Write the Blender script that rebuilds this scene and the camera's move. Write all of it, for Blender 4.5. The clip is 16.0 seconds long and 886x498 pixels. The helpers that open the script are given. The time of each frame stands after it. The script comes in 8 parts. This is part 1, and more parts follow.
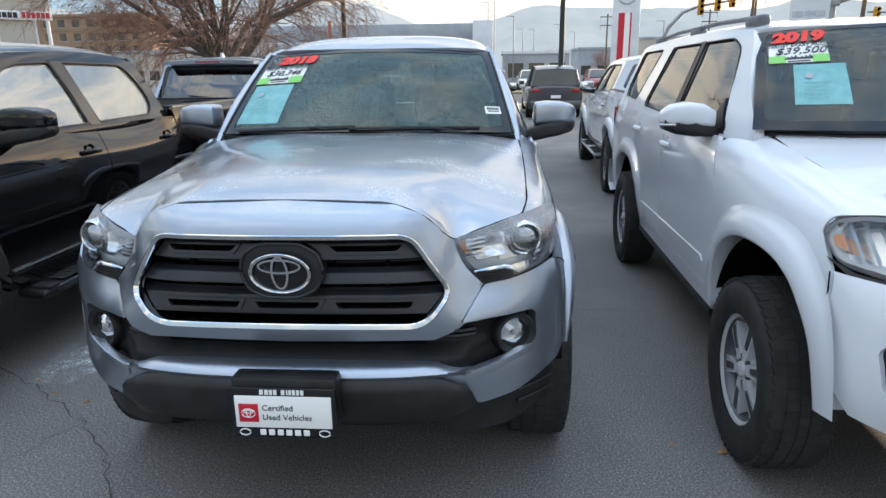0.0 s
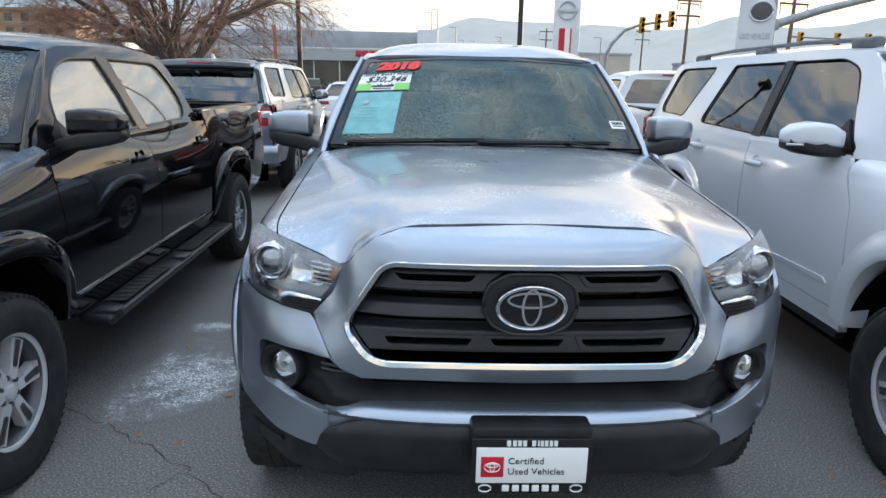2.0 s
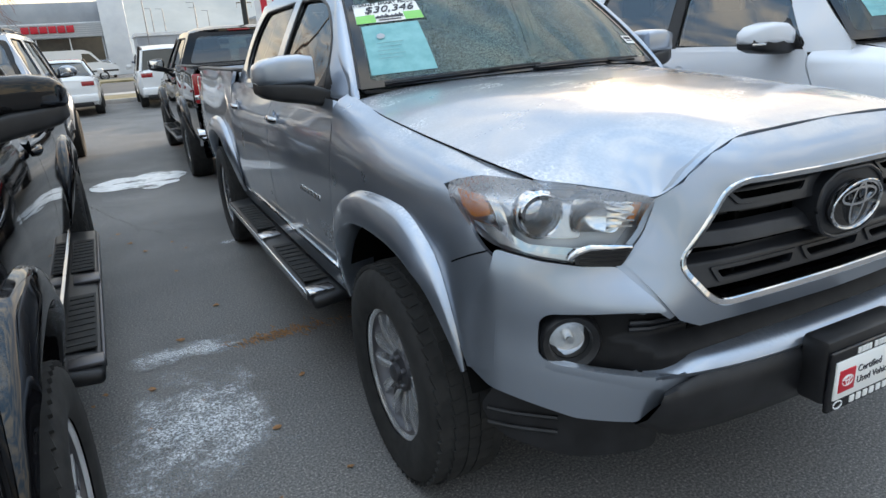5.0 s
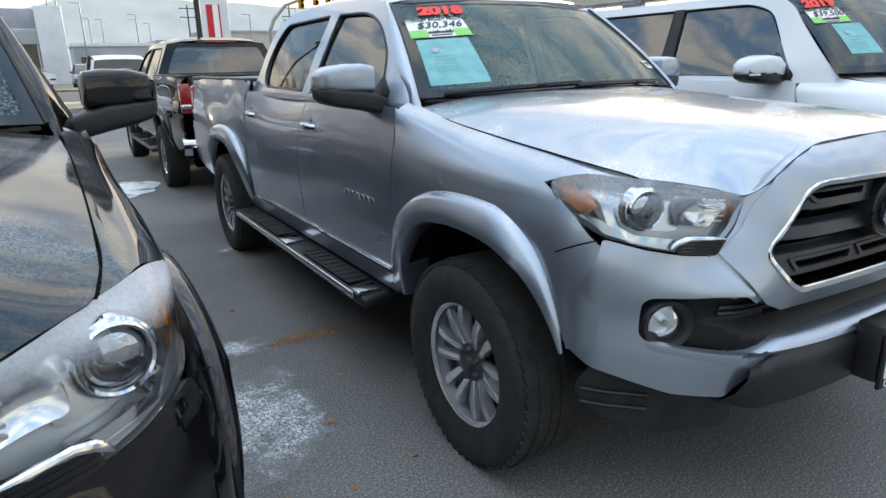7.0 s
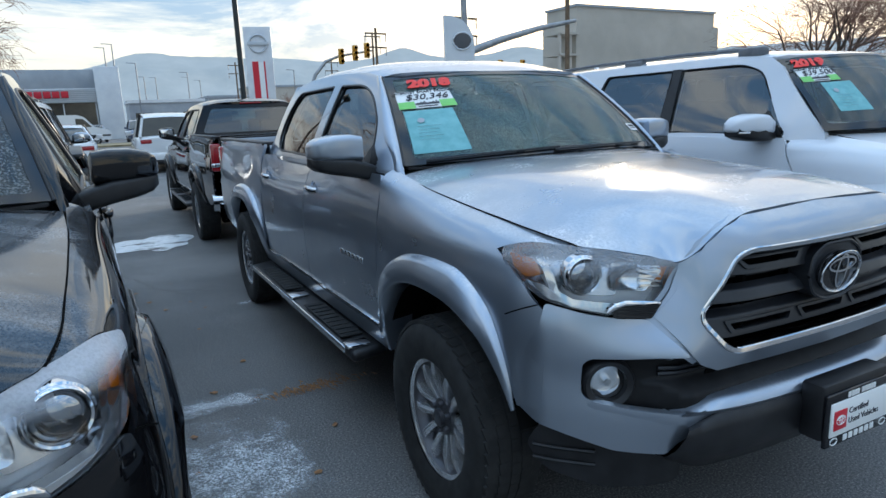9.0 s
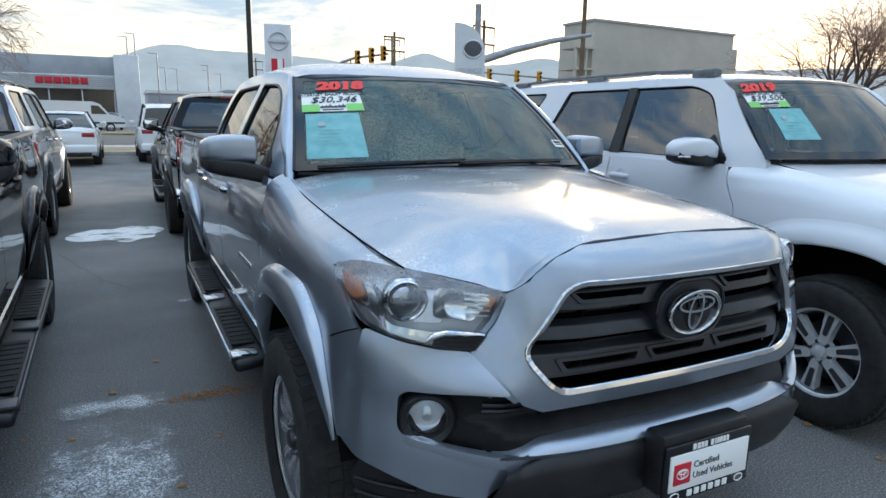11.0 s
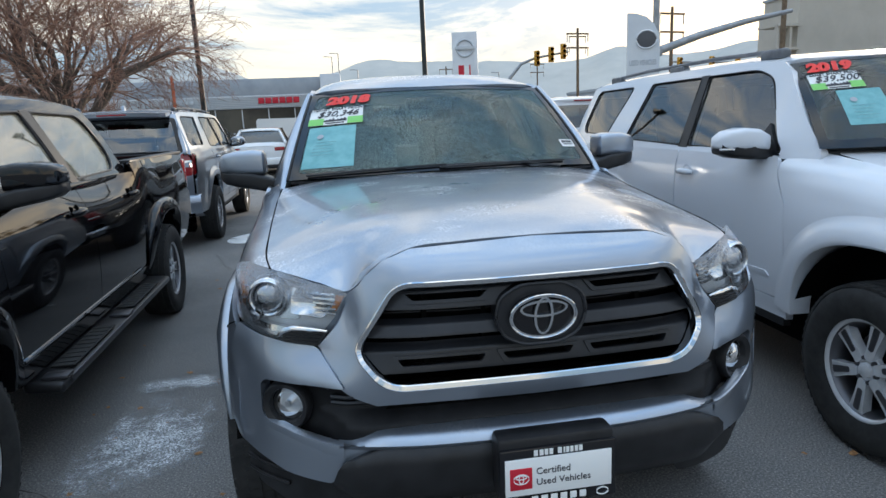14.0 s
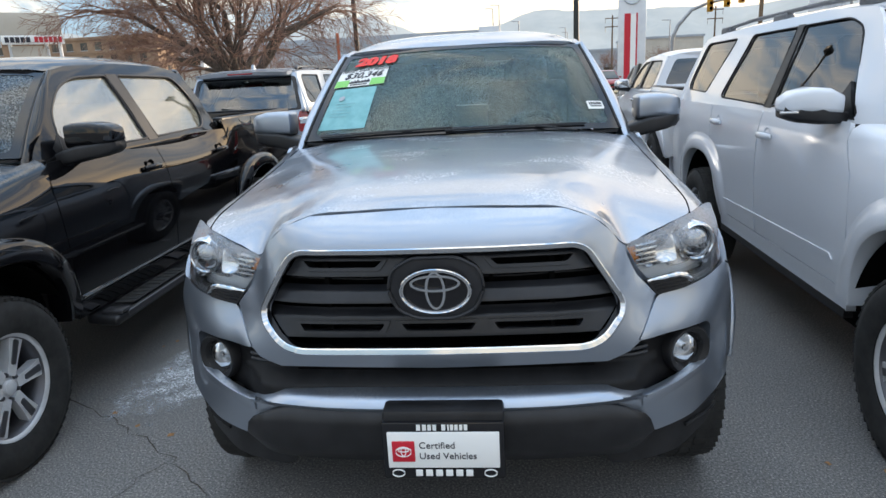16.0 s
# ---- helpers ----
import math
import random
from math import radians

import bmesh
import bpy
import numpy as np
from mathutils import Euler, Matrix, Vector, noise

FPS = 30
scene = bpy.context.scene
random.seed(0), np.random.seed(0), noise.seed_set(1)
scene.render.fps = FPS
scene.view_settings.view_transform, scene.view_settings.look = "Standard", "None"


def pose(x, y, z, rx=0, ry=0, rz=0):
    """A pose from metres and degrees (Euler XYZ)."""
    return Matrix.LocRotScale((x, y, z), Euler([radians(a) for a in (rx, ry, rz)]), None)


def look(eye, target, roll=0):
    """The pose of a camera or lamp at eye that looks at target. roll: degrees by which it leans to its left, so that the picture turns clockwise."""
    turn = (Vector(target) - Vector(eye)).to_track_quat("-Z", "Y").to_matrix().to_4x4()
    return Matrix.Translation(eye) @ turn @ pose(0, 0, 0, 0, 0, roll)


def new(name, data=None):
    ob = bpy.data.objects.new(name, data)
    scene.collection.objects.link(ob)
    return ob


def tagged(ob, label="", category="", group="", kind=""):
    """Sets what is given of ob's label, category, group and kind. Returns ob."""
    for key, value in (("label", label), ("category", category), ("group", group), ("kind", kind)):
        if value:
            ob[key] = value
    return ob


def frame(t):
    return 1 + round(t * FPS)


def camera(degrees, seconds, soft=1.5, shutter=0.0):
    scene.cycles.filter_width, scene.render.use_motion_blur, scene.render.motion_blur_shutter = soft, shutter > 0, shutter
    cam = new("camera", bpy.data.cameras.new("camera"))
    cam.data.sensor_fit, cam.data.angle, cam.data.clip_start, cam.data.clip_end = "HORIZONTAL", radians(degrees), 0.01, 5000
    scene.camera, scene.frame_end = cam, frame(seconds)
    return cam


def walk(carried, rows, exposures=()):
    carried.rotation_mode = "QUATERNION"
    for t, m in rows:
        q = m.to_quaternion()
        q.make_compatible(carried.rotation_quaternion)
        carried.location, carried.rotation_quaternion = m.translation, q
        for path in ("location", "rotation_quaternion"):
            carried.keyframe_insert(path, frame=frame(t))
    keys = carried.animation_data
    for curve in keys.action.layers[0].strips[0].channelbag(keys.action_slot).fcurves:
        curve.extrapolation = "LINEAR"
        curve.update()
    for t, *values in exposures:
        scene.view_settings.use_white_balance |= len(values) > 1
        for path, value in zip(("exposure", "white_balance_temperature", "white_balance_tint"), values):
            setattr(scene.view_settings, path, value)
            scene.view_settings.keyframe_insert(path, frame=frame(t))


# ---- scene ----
cam = camera(69.1, 16.0)
PATH = [
    (0, (0.601, -1.681, 1.486), (0.459, 0.243, 0.96), -0.7),
    (0.5, (0.404, -1.698, 1.489), (0.208, 0.239, 1.029), 0.6),
    (1, (0.212, -1.59, 1.498), (0.005, 0.342, 1.023), -0.1),
    (1.5, (-0.026, -1.535, 1.479), (-0.15, 0.405, 1.006), 2.1),
    (2, (-0.275, -1.489, 1.486), (-0.217, 0.447, 0.986), 1.1),
    (2.5, (-0.444, -1.301, 1.49), (-0.141, 0.622, 1.033), 0.7),
    (3, (-0.616, -1.1, 1.485), (-0.207, 0.8, 1.013), -0.7),
    (3.5, (-0.866, -0.97, 1.484), (-0.178, 0.842, 0.992), -1.6),
    (4, (-1.065, -0.982, 1.462), (-0.372, 0.849, 1.053), -3.0),
    (4.5, (-1.286, -0.966, 1.443), (-0.515, 0.811, 0.946), -2.2),
    (5, (-1.521, -0.844, 1.369), (-0.702, 0.871, 0.748), -3.8),
    (5.2, (-1.608, -0.836, 1.369), (-0.806, 0.897, 0.773), -2.5),
    (7.3, (-1.979, -0.769, 1.346), (-0.971, 0.87, 0.799), -1.6),
    (7.5, (-1.969, -0.778, 1.359), (-0.959, 0.875, 0.86), -2.3),
    (8, (-1.939, -0.822, 1.399), (-0.95, 0.876, 1.028), -4.2),
    (8.5, (-1.898, -0.911, 1.415), (-1.0, 0.831, 1.016), -4.0),
    (9, (-1.833, -1.002, 1.427), (-0.929, 0.732, 1.009), -2.3),
    (9.5, (-1.719, -1.018, 1.407), (-0.765, 0.681, 0.956), -0.3),
    (10, (-1.563, -1.022, 1.422), (-0.673, 0.719, 1.003), 0.4),
    (10.2, (-1.51, -1.022, 1.426), (-0.606, 0.717, 1.029), 0.4),
    (12.3, (-1.049, -1.295, 1.423), (-0.42, 0.55, 0.978), 1.6),
    (12.5, (-0.998, -1.29, 1.426), (-0.441, 0.576, 0.969), 1.1),
    (13, (-0.837, -1.368, 1.434), (-0.419, 0.546, 1.033), -0.9),
    (13.5, (-0.66, -1.492, 1.459), (-0.322, 0.438, 1.061), -1.2),
    (14, (-0.506, -1.484, 1.441), (-0.191, 0.452, 1.051), -2.5),
    (14.5, (-0.328, -1.443, 1.458), (-0.073, 0.506, 1.091), -0.3),
    (15, (-0.134, -1.515, 1.465), (-0.046, 0.447, 1.086), -0.0),
    (15.5, (0.04, -1.574, 1.453), (0.035, 0.368, 0.976), -4.1),
    (16, (0.163, -1.485, 1.445), (-0.01, 0.444, 0.943), -3.0),
]
EXPOSURES = [(0, 0.94, 6950, 13), (2.5, 0.89, 6950, 13), (3.0, 0.67, 6650, 12), (3.6, 0.51, 6350, 11), (4.5, 0.49, 6250, 9), (5.0, 0.95, 7250, 13), (7.5, 1.01, 7050, 11),
             (8.0, 0.55, 6200, 9), (8.5, 0.49, 5950, 8), (9.5, 0.51, 6000, 8), (10.0, 0.57, 6200, 9), (12.5, 0.63, 6500, 10), (14.0, 0.61, 6550, 11), (15.0, 0.55, 6300, 10), (16.0, 0.95, 7100, 14)]
walk(cam, [(t, look(eye, target, roll)) for t, eye, target, roll in PATH], EXPOSURES)

# ---- world and sun: low winter sun just over the roof of the office block ----
SUN_AZ, SUN_EL = radians(43.5), radians(10.0)
world = bpy.data.worlds.new("world")
scene.world = world
world.use_nodes = True
wn, wl = world.node_tree.nodes, world.node_tree.links
wn.clear()
w_out, w_bg, w_sky = wn.new("ShaderNodeOutputWorld"), wn.new("ShaderNodeBackground"), wn.new("ShaderNodeTexSky")
w_sky.sky_type, w_sky.sun_disc = "NISHITA", False
w_sky.sun_elevation, w_sky.sun_rotation = SUN_EL, SUN_AZ
w_sky.dust_density, w_sky.air_density, w_sky.ozone_density = 2.0, 1.0, 1.5
w_tc, w_map = wn.new("ShaderNodeTexCoord"), wn.new("ShaderNodeMapping")
w_map.inputs["Scale"].default_value = (2.2, 2.2, 9.0)
w_noise, w_ramp, w_mix = wn.new("ShaderNodeTexNoise"), wn.new("ShaderNodeValToRGB"), wn.new("ShaderNodeMix")
w_noise.inputs["Scale"].default_value, w_noise.inputs["Detail"].default_value = 1.6, 7.0
w_noise.inputs["Roughness"].default_value, w_noise.inputs["Distortion"].default_value = 0.62, 0.5
w_ramp.color_ramp.elements[0].position, w_ramp.color_ramp.elements[1].position = 0.44, 0.59
# thin broken cloud, white-grey, with pale blue between; the low sun's glow comes from the sky texture on top
w_mix.data_type = "RGBA"
w_mix.inputs["A"].default_value, w_mix.inputs["B"].default_value = (0.22, 0.395, 0.63, 1), (0.90, 0.89, 0.845, 1)
w_glow = wn.new("ShaderNodeMix")
w_glow.data_type, w_glow.blend_type = "RGBA", "ADD"
w_glow.inputs["Factor"].default_value = 1.0
w_dim = wn.new("ShaderNodeMix")
w_dim.data_type, w_dim.blend_type = "RGBA", "MULTIPLY"
w_dim.inputs["Factor"].default_value, w_dim.inputs["B"].default_value = 1.0, (0.29, 0.265, 0.23, 1)
wl.new(w_tc.outputs["Generated"], w_map.inputs["Vector"])
wl.new(w_map.outputs["Vector"], w_noise.inputs["Vector"])
wl.new(w_noise.outputs["Fac"], w_ramp.inputs["Fac"])
wl.new(w_ramp.outputs["Color"], w_mix.inputs["Factor"])
wl.new(w_sky.outputs["Color"], w_dim.inputs["A"])
CLOUD = 9.0
w_lift = wn.new("ShaderNodeMix")
w_lift.data_type, w_lift.blend_type = "RGBA", "MULTIPLY"
w_lift.inputs["Factor"].default_value, w_lift.inputs["B"].default_value = 1.0, (CLOUD, CLOUD, CLOUD, 1)
# an overcast sky is brighter overhead than at the horizon, where it is warmer
w_xyz, w_high, w_grad = wn.new("ShaderNodeSeparateXYZ"), wn.new("ShaderNodeValToRGB"), wn.new("ShaderNodeMix")
wl.new(w_tc.outputs["Generated"], w_xyz.inputs["Vector"])
wl.new(w_xyz.outputs["Z"], w_high.inputs["Fac"])
w_high.color_ramp.elements.new(0.42)
for stop, tone in zip(w_high.color_ramp.elements, ((0.70, 0.64, 0.55, 1), (0.70, 0.72, 0.75, 1), (1.32, 1.44, 1.53, 1))):
    stop.color = tone
w_grad.data_type, w_grad.blend_type = "RGBA", "MULTIPLY"
w_grad.inputs["Factor"].default_value = 1.0
wl.new(w_mix.outputs["Result"], w_grad.inputs["A"])
wl.new(w_high.outputs["Color"], w_grad.inputs["B"])
wl.new(w_grad.outputs["Result"], w_lift.inputs["A"])
wl.new(w_lift.outputs["Result"], w_glow.inputs["A"])
wl.new(w_dim.outputs["Result"], w_glow.inputs["B"])
wl.new(w_glow.outputs["Result"], w_bg.inputs["Color"])
w_bg.inputs["Strength"].default_value = 0.12
wl.new(w_bg.outputs["Background"], w_out.inputs["Surface"])

sun = new("sun", bpy.data.lights.new("sun", "SUN"))
sun.data.energy, sun.data.angle, sun.data.color = 2.2, radians(0.6), (1.0, 0.86, 0.68)
sun_from = Vector((math.sin(SUN_AZ) * math.cos(SUN_EL), math.cos(SUN_AZ) * math.cos(SUN_EL), math.sin(SUN_EL)))
sun.matrix_world = look(sun_from * 100, (0, 0, 0))


# ---- materials ----
def material(name, color, rough=0.5, metal=0.0, **more):
    """A principled material; more: coat, spec, emission, strength, transmission, ior."""
    m = bpy.data.materials.new(name)
    m.use_nodes = True
    b = m.node_tree.nodes["Principled BSDF"]
    b.inputs["Base Color"].default_value = (*color, 1)
    b.inputs["Roughness"].default_value, b.inputs["Metallic"].default_value = rough, metal
    for key, socket in (("coat", "Coat Weight"), ("coat_rough", "Coat Roughness"), ("spec", "Specular IOR Level"),
                        ("strength", "Emission Strength"), ("transmission", "Transmission Weight"), ("ior", "IOR"), ("alpha", "Alpha")):
        if key in more:
            b.inputs[socket].default_value = more[key]
    if "emission" in more:
        b.inputs["Emission Color"].default_value = (*more["emission"], 1)
    return m


def node(m, kind, **values):
    n = m.node_tree.nodes.new("ShaderNode" + kind)
    for key, value in values.items():
        n.inputs[key.replace("_", " ")].default_value = value
    return n


def wire(m, a, b):
    m.node_tree.links.new(a, b)


def ramp(m, fac, stops):
    r = m.node_tree.nodes.new("ShaderNodeValToRGB")
    while len(r.color_ramp.elements) < len(stops):
        r.color_ramp.elements.new(0.5)
    for e, (p, c) in zip(r.color_ramp.elements, stops):
        e.position, e.color = p, (*(c if isinstance(c, tuple) else (c, c, c)), 1)
    wire(m, fac, r.inputs["Fac"])
    return r.outputs["Color"]


def coords(m, scale=(1, 1, 1)):
    t, p = node(m, "TexCoord"), node(m, "Mapping")
    p.inputs["Scale"].default_value = scale
    wire(m, t.outputs["Object"], p.inputs["Vector"])
    return p.outputs["Vector"]


def noise_of(m, scale, detail=4.0, rough=0.6, stretch=(1, 1, 1)):
    n = node(m, "TexNoise", Scale=scale, Detail=detail, Roughness=rough)
    wire(m, coords(m, stretch), n.inputs["Vector"])
    return n.outputs["Fac"]


def bump_of(m, height, strength, distance=0.002):
    b = node(m, "Bump", Strength=strength, Distance=distance)
    wire(m, height, b.inputs["Height"])
    wire(m, b.outputs["Normal"], m.node_tree.nodes["Principled BSDF"].inputs["Normal"])


def varied(m, a, b, scale, detail=5.0, low=0.35, high=0.65, socket="Base Color"):
    wire(m, ramp(m, noise_of(m, scale, detail), [(low, a), (high, b)]), m.node_tree.nodes["Principled BSDF"].inputs[socket])
    return m


def mix_colors(m, fac, a, b):
    x = m.node_tree.nodes.new("ShaderNodeMix")
    x.data_type = "RGBA"
    wire(m, fac, x.inputs["Factor"])
    for v, s in ((a, "A"), (b, "B")):
        if isinstance(v, tuple):
            x.inputs[s].default_value = (*v, 1)
        else:
            wire(m, v, x.inputs[s])
    return x.outputs["Result"]


def paint(name, color, metal, rough, frost=0.0, spec=0.5, grain=140.0):
    """Car paint under clear coat, with dust and rime that dull it in patches."""
    m = material(name, color, rough, metal, coat=1.0, coat_rough=0.04, spec=spec)
    b = m.node_tree.nodes["Principled BSDF"]
    dirt = noise_of(m, 3.0, 8.0, 0.65)
    fine = noise_of(m, grain, 5.0, 0.7, (1.0, 0.6, 1.0))
    # ragged sheets of rime, with a thin dusting of grains between them
    sheet = ramp(m, noise_of(m, 2.6, 9.0, 0.62, (1.0, 1.5, 1.0)), [(0.45, 0.14), (0.53, 0.45), (0.60, 0.90)])
    mul = node(m, "Math")
    mul.operation = "MULTIPLY"
    wire(m, sheet, mul.inputs[0])
    wire(m, ramp(m, fine, [(0.36, 0.08), (0.58, 1.0)]), mul.inputs[1])
    fac = node(m, "Math")
    fac.operation = "MULTIPLY"
    fac.inputs[1].default_value = frost
    wire(m, mul.outputs[0], fac.inputs[0])
    # rime settles on faces that look up
    up, geo = node(m, "SeparateXYZ"), node(m, "NewGeometry")
    wire(m, geo.outputs["Normal"], up.inputs["Vector"])
    lift = ramp(m, up.outputs["Z"], [(0.72, 0.0), (0.96, 1.0)])
    fac2 = node(m, "Math")
    fac2.operation = "MULTIPLY"
    wire(m, fac.outputs[0], fac2.inputs[0])
    wire(m, lift, fac2.inputs[1])
    wire(m, mix_colors(m, fac2.outputs[0], color, (0.75, 0.77, 0.8)), b.inputs["Base Color"])
    wire(m, ramp(m, fac2.outputs[0], [(0.0, 0.04), (0.7, 0.42)]), b.inputs["Coat Roughness"])
    wire(m, ramp(m, dirt, [(0.3, rough), (0.7, min(1.0, rough + 0.12))]), b.inputs["Roughness"])
    bump_of(m, fac2.outputs[0], 0.25 if frost else 0.05, 0.001)
    return m


def glass(name, tint, rough=0.0, frost=0.0, frost_color=(0.55, 0.62, 0.58), scale=190.0, above=None, ior=1.5, grains=(0.44, 0.12, 0.60), glow=0.15):
    """A pane: see-through with a tint, glossy by Fresnel, with droplets or rime in grains where frost is given."""
    m = bpy.data.materials.new(name)
    m.use_nodes = True
    t = m.node_tree
    t.nodes.clear()
    out, tr, gl, mix, fr = (t.nodes.new("ShaderNode" + k) for k in ("OutputMaterial", "BsdfTransparent", "BsdfGlossy", "MixShader", "Fresnel"))
    tr.inputs["Color"].default_value = (*tint, 1)
    gl.inputs["Roughness"].default_value = rough
    fr.inputs["IOR"].default_value = ior
    wire(m, fr.outputs[0], mix.inputs[0])
    wire(m, tr.outputs[0], mix.inputs[1])
    wire(m, gl.outputs[0], mix.inputs[2])
    last = mix.outputs[0]
    if frost:
        grain = noise_of(m, scale, 3.0, 0.6)
        broad = noise_of(m, 2.2, 3.0, 0.5)
        mul = node(m, "Math")
        mul.operation = "MULTIPLY"
        wire(m, ramp(m, grain, [(grains[0], grains[1]), (grains[2], 1.0)]), mul.inputs[0])
        wire(m, ramp(m, broad, [(0.25, 0.45 * frost), (0.7, frost)]), mul.inputs[1])
        if above is not None:
            xyz, lim = node(m, "SeparateXYZ"), node(m, "Math")
            lim.operation = "MULTIPLY"
            wire(m, coords(m, (0.5, 0.5, 0.5)), xyz.inputs["Vector"])
            wire(m, mul.outputs[0], lim.inputs[0])
            wire(m, ramp(m, xyz.outputs["Z"], [(above / 2, 0.0), (above / 2 + 0.02, 1.0)]), lim.inputs[1])
            mul = lim
        df = node(m, "BsdfDiffuse")
        df.inputs["Color"].default_value = (*frost_color, 1)
        tl = node(m, "BsdfTranslucent")
        tl.inputs["Color"].default_value = (*frost_color, 1)
        both, mix2 = node(m, "MixShader"), node(m, "MixShader")
        both.inputs[0].default_value = glow
        wire(m, df.outputs[0], both.inputs[1])
        wire(m, tl.outputs[0], both.inputs[2])
        wire(m, mul.outputs[0], mix2.inputs[0])
        wire(m, last, mix2.inputs[1])
        wire(m, both.outputs[0], mix2.inputs[2])
        last = mix2.outputs[0]
    wire(m, last, out.inputs["Surface"])
    return m


SILVER = paint("silver_paint", (0.342, 0.387, 0.453), 0.86, 0.26, frost=0.6)
BLACK = paint("black_paint", (0.004, 0.004, 0.005), 0.0, 0.3, frost=0.26, spec=0.0, grain=220.0)
WHITE = paint("white_paint", (0.66, 0.685, 0.73), 0.0, 0.35, frost=0.10)
CHROME = material("chrome", (0.66, 0.67, 0.69), 0.07, 1.0)
ALLOY = varied(material("alloy", (0.70, 0.71, 0.73), 0.26, 0.35), (0.64, 0.65, 0.67), (0.74, 0.75, 0.77), 20.0)
FOG_SILVER = material("fog_reflector", (0.80, 0.81, 0.83), 0.22, 0.75, coat=0.8)
LAMP_SILVER = material("lamp_reflector", (0.80, 0.81, 0.83), 0.3, 0.0, coat=0.6)
LAMP_DARK = material("lamp_bezel_dark", (0.40, 0.41, 0.44), 0.25, 0.35, coat=0.5)
RAIL_GREY = varied(material("rail_grey_paint", (0.30, 0.31, 0.33), 0.4, 0.3), (0.26, 0.27, 0.29), (0.34, 0.35, 0.37), 15.0)
LAMP_SATIN = material("lamp_bezel_satin", (0.62, 0.63, 0.66), 0.22, 0.8)
PROJECTOR = material("projector_lens", (0.42, 0.44, 0.47), 0.06, 0.95)
BOWL = material("reflector_bowl", (0.80, 0.81, 0.83), 0.14, 1.0)
MACHINED = varied(material("machined_alloy", (0.72, 0.73, 0.75), 0.24, 0.75), (0.66, 0.67, 0.69), (0.80, 0.81, 0.82), 20.0)
ALLOY_DARK = material("dark_alloy", (0.10, 0.10, 0.11), 0.35, 0.7)
TRIM = varied(material("black_plastic", (0.02, 0.02, 0.022), 0.42, spec=0.4), (0.008, 0.008, 0.009), (0.017, 0.017, 0.019), 14.0)
bump_of(TRIM, noise_of(TRIM, 500.0, 2.0), 0.15, 0.0006)
GLOSSY_BLACK = material("gloss_black", (0.008, 0.008, 0.01), 0.12)
GRILLE = varied(material("grille_plastic", (0.03, 0.032, 0.036), 0.36, spec=0.45), (0.012, 0.013, 0.016), (0.023, 0.024, 0.028), 9.0)
# near-black without sheen: paints in the shade of openings, wells and gaps
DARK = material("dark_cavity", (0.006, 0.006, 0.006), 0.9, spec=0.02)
INTAKE = varied(material("intake_plastic", (0.006, 0.006, 0.007), 0.5, spec=0.25), (0.004, 0.004, 0.005), (0.010, 0.010, 0.011), 14.0)
RUBBER = varied(material("tyre_rubber", (0.02, 0.02, 0.02), 0.8), (0.010, 0.010, 0.010), (0.024, 0.0235, 0.023), 18.0)
INTERIOR = material("cabin_fabric", (0.10, 0.10, 0.105), 0.85)
SHIELD = glass("wet_windshield", (0.55, 0.68, 0.64), 0.03, 0.88, (0.38, 0.54, 0.51), 290.0, glow=0.5)
PANE_DEW = glass("dewy_side_glass", (0.55, 0.60, 0.56), 0.01, 0.35, (0.80, 0.84, 0.74), 500.0, ior=5.0)
PANE = glass("side_glass", (0.30, 0.33, 0.32), 0.0, ior=2.5)
PANE_FROST = glass("rimed_glass", (0.35, 0.42, 0.42), 0.02, 0.55, (0.45, 0.5, 0.52), 120.0)
CLEAR = glass("clear_lens", (0.9, 0.92, 0.93), 0.02)
LENS_CLEAR = glass("damp_lens", (0.92, 0.94, 0.95), 0.03, 0.5, (0.80, 0.82, 0.87), 160.0, 0.965, grains=(0.2, 0.6, 0.6))
LENS_RIME = glass("rimed_lens", (0.92, 0.94, 0.95), 0.03, 0.9, (0.80, 0.82, 0.87), 160.0, 0.988, grains=(0.2, 0.75, 0.6))
AMBER = material("amber_lens", (0.75, 0.22, 0.02), 0.2, coat=1.0)
RED_LENS = material("red_lens", (0.30, 0.008, 0.012), 0.15, coat=1.0)
MIRROR = material("mirror_glass", (0.8, 0.82, 0.84), 0.02, 1.0)
PAPER_WHITE = material("white_paper", (0.82, 0.82, 0.80), 0.6)
INK = material("black_ink", (0.02, 0.02, 0.03), 0.6)
RED_INK = material("red_vinyl", (0.80, 0.03, 0.02), 0.5, emission=(0.8, 0.03, 0.02), strength=0.0)
GREEN_INK = material("green_vinyl", (0.22, 0.60, 0.14), 0.5)
FAINT_INK = material("faint_print", (0.20, 0.36, 0.38), 0.6)
TEAL_PAPER = varied(material("teal_paper", (0.16, 0.42, 0.44), 0.6), (0.14, 0.38, 0.40), (0.20, 0.47, 0.49), 20.0)


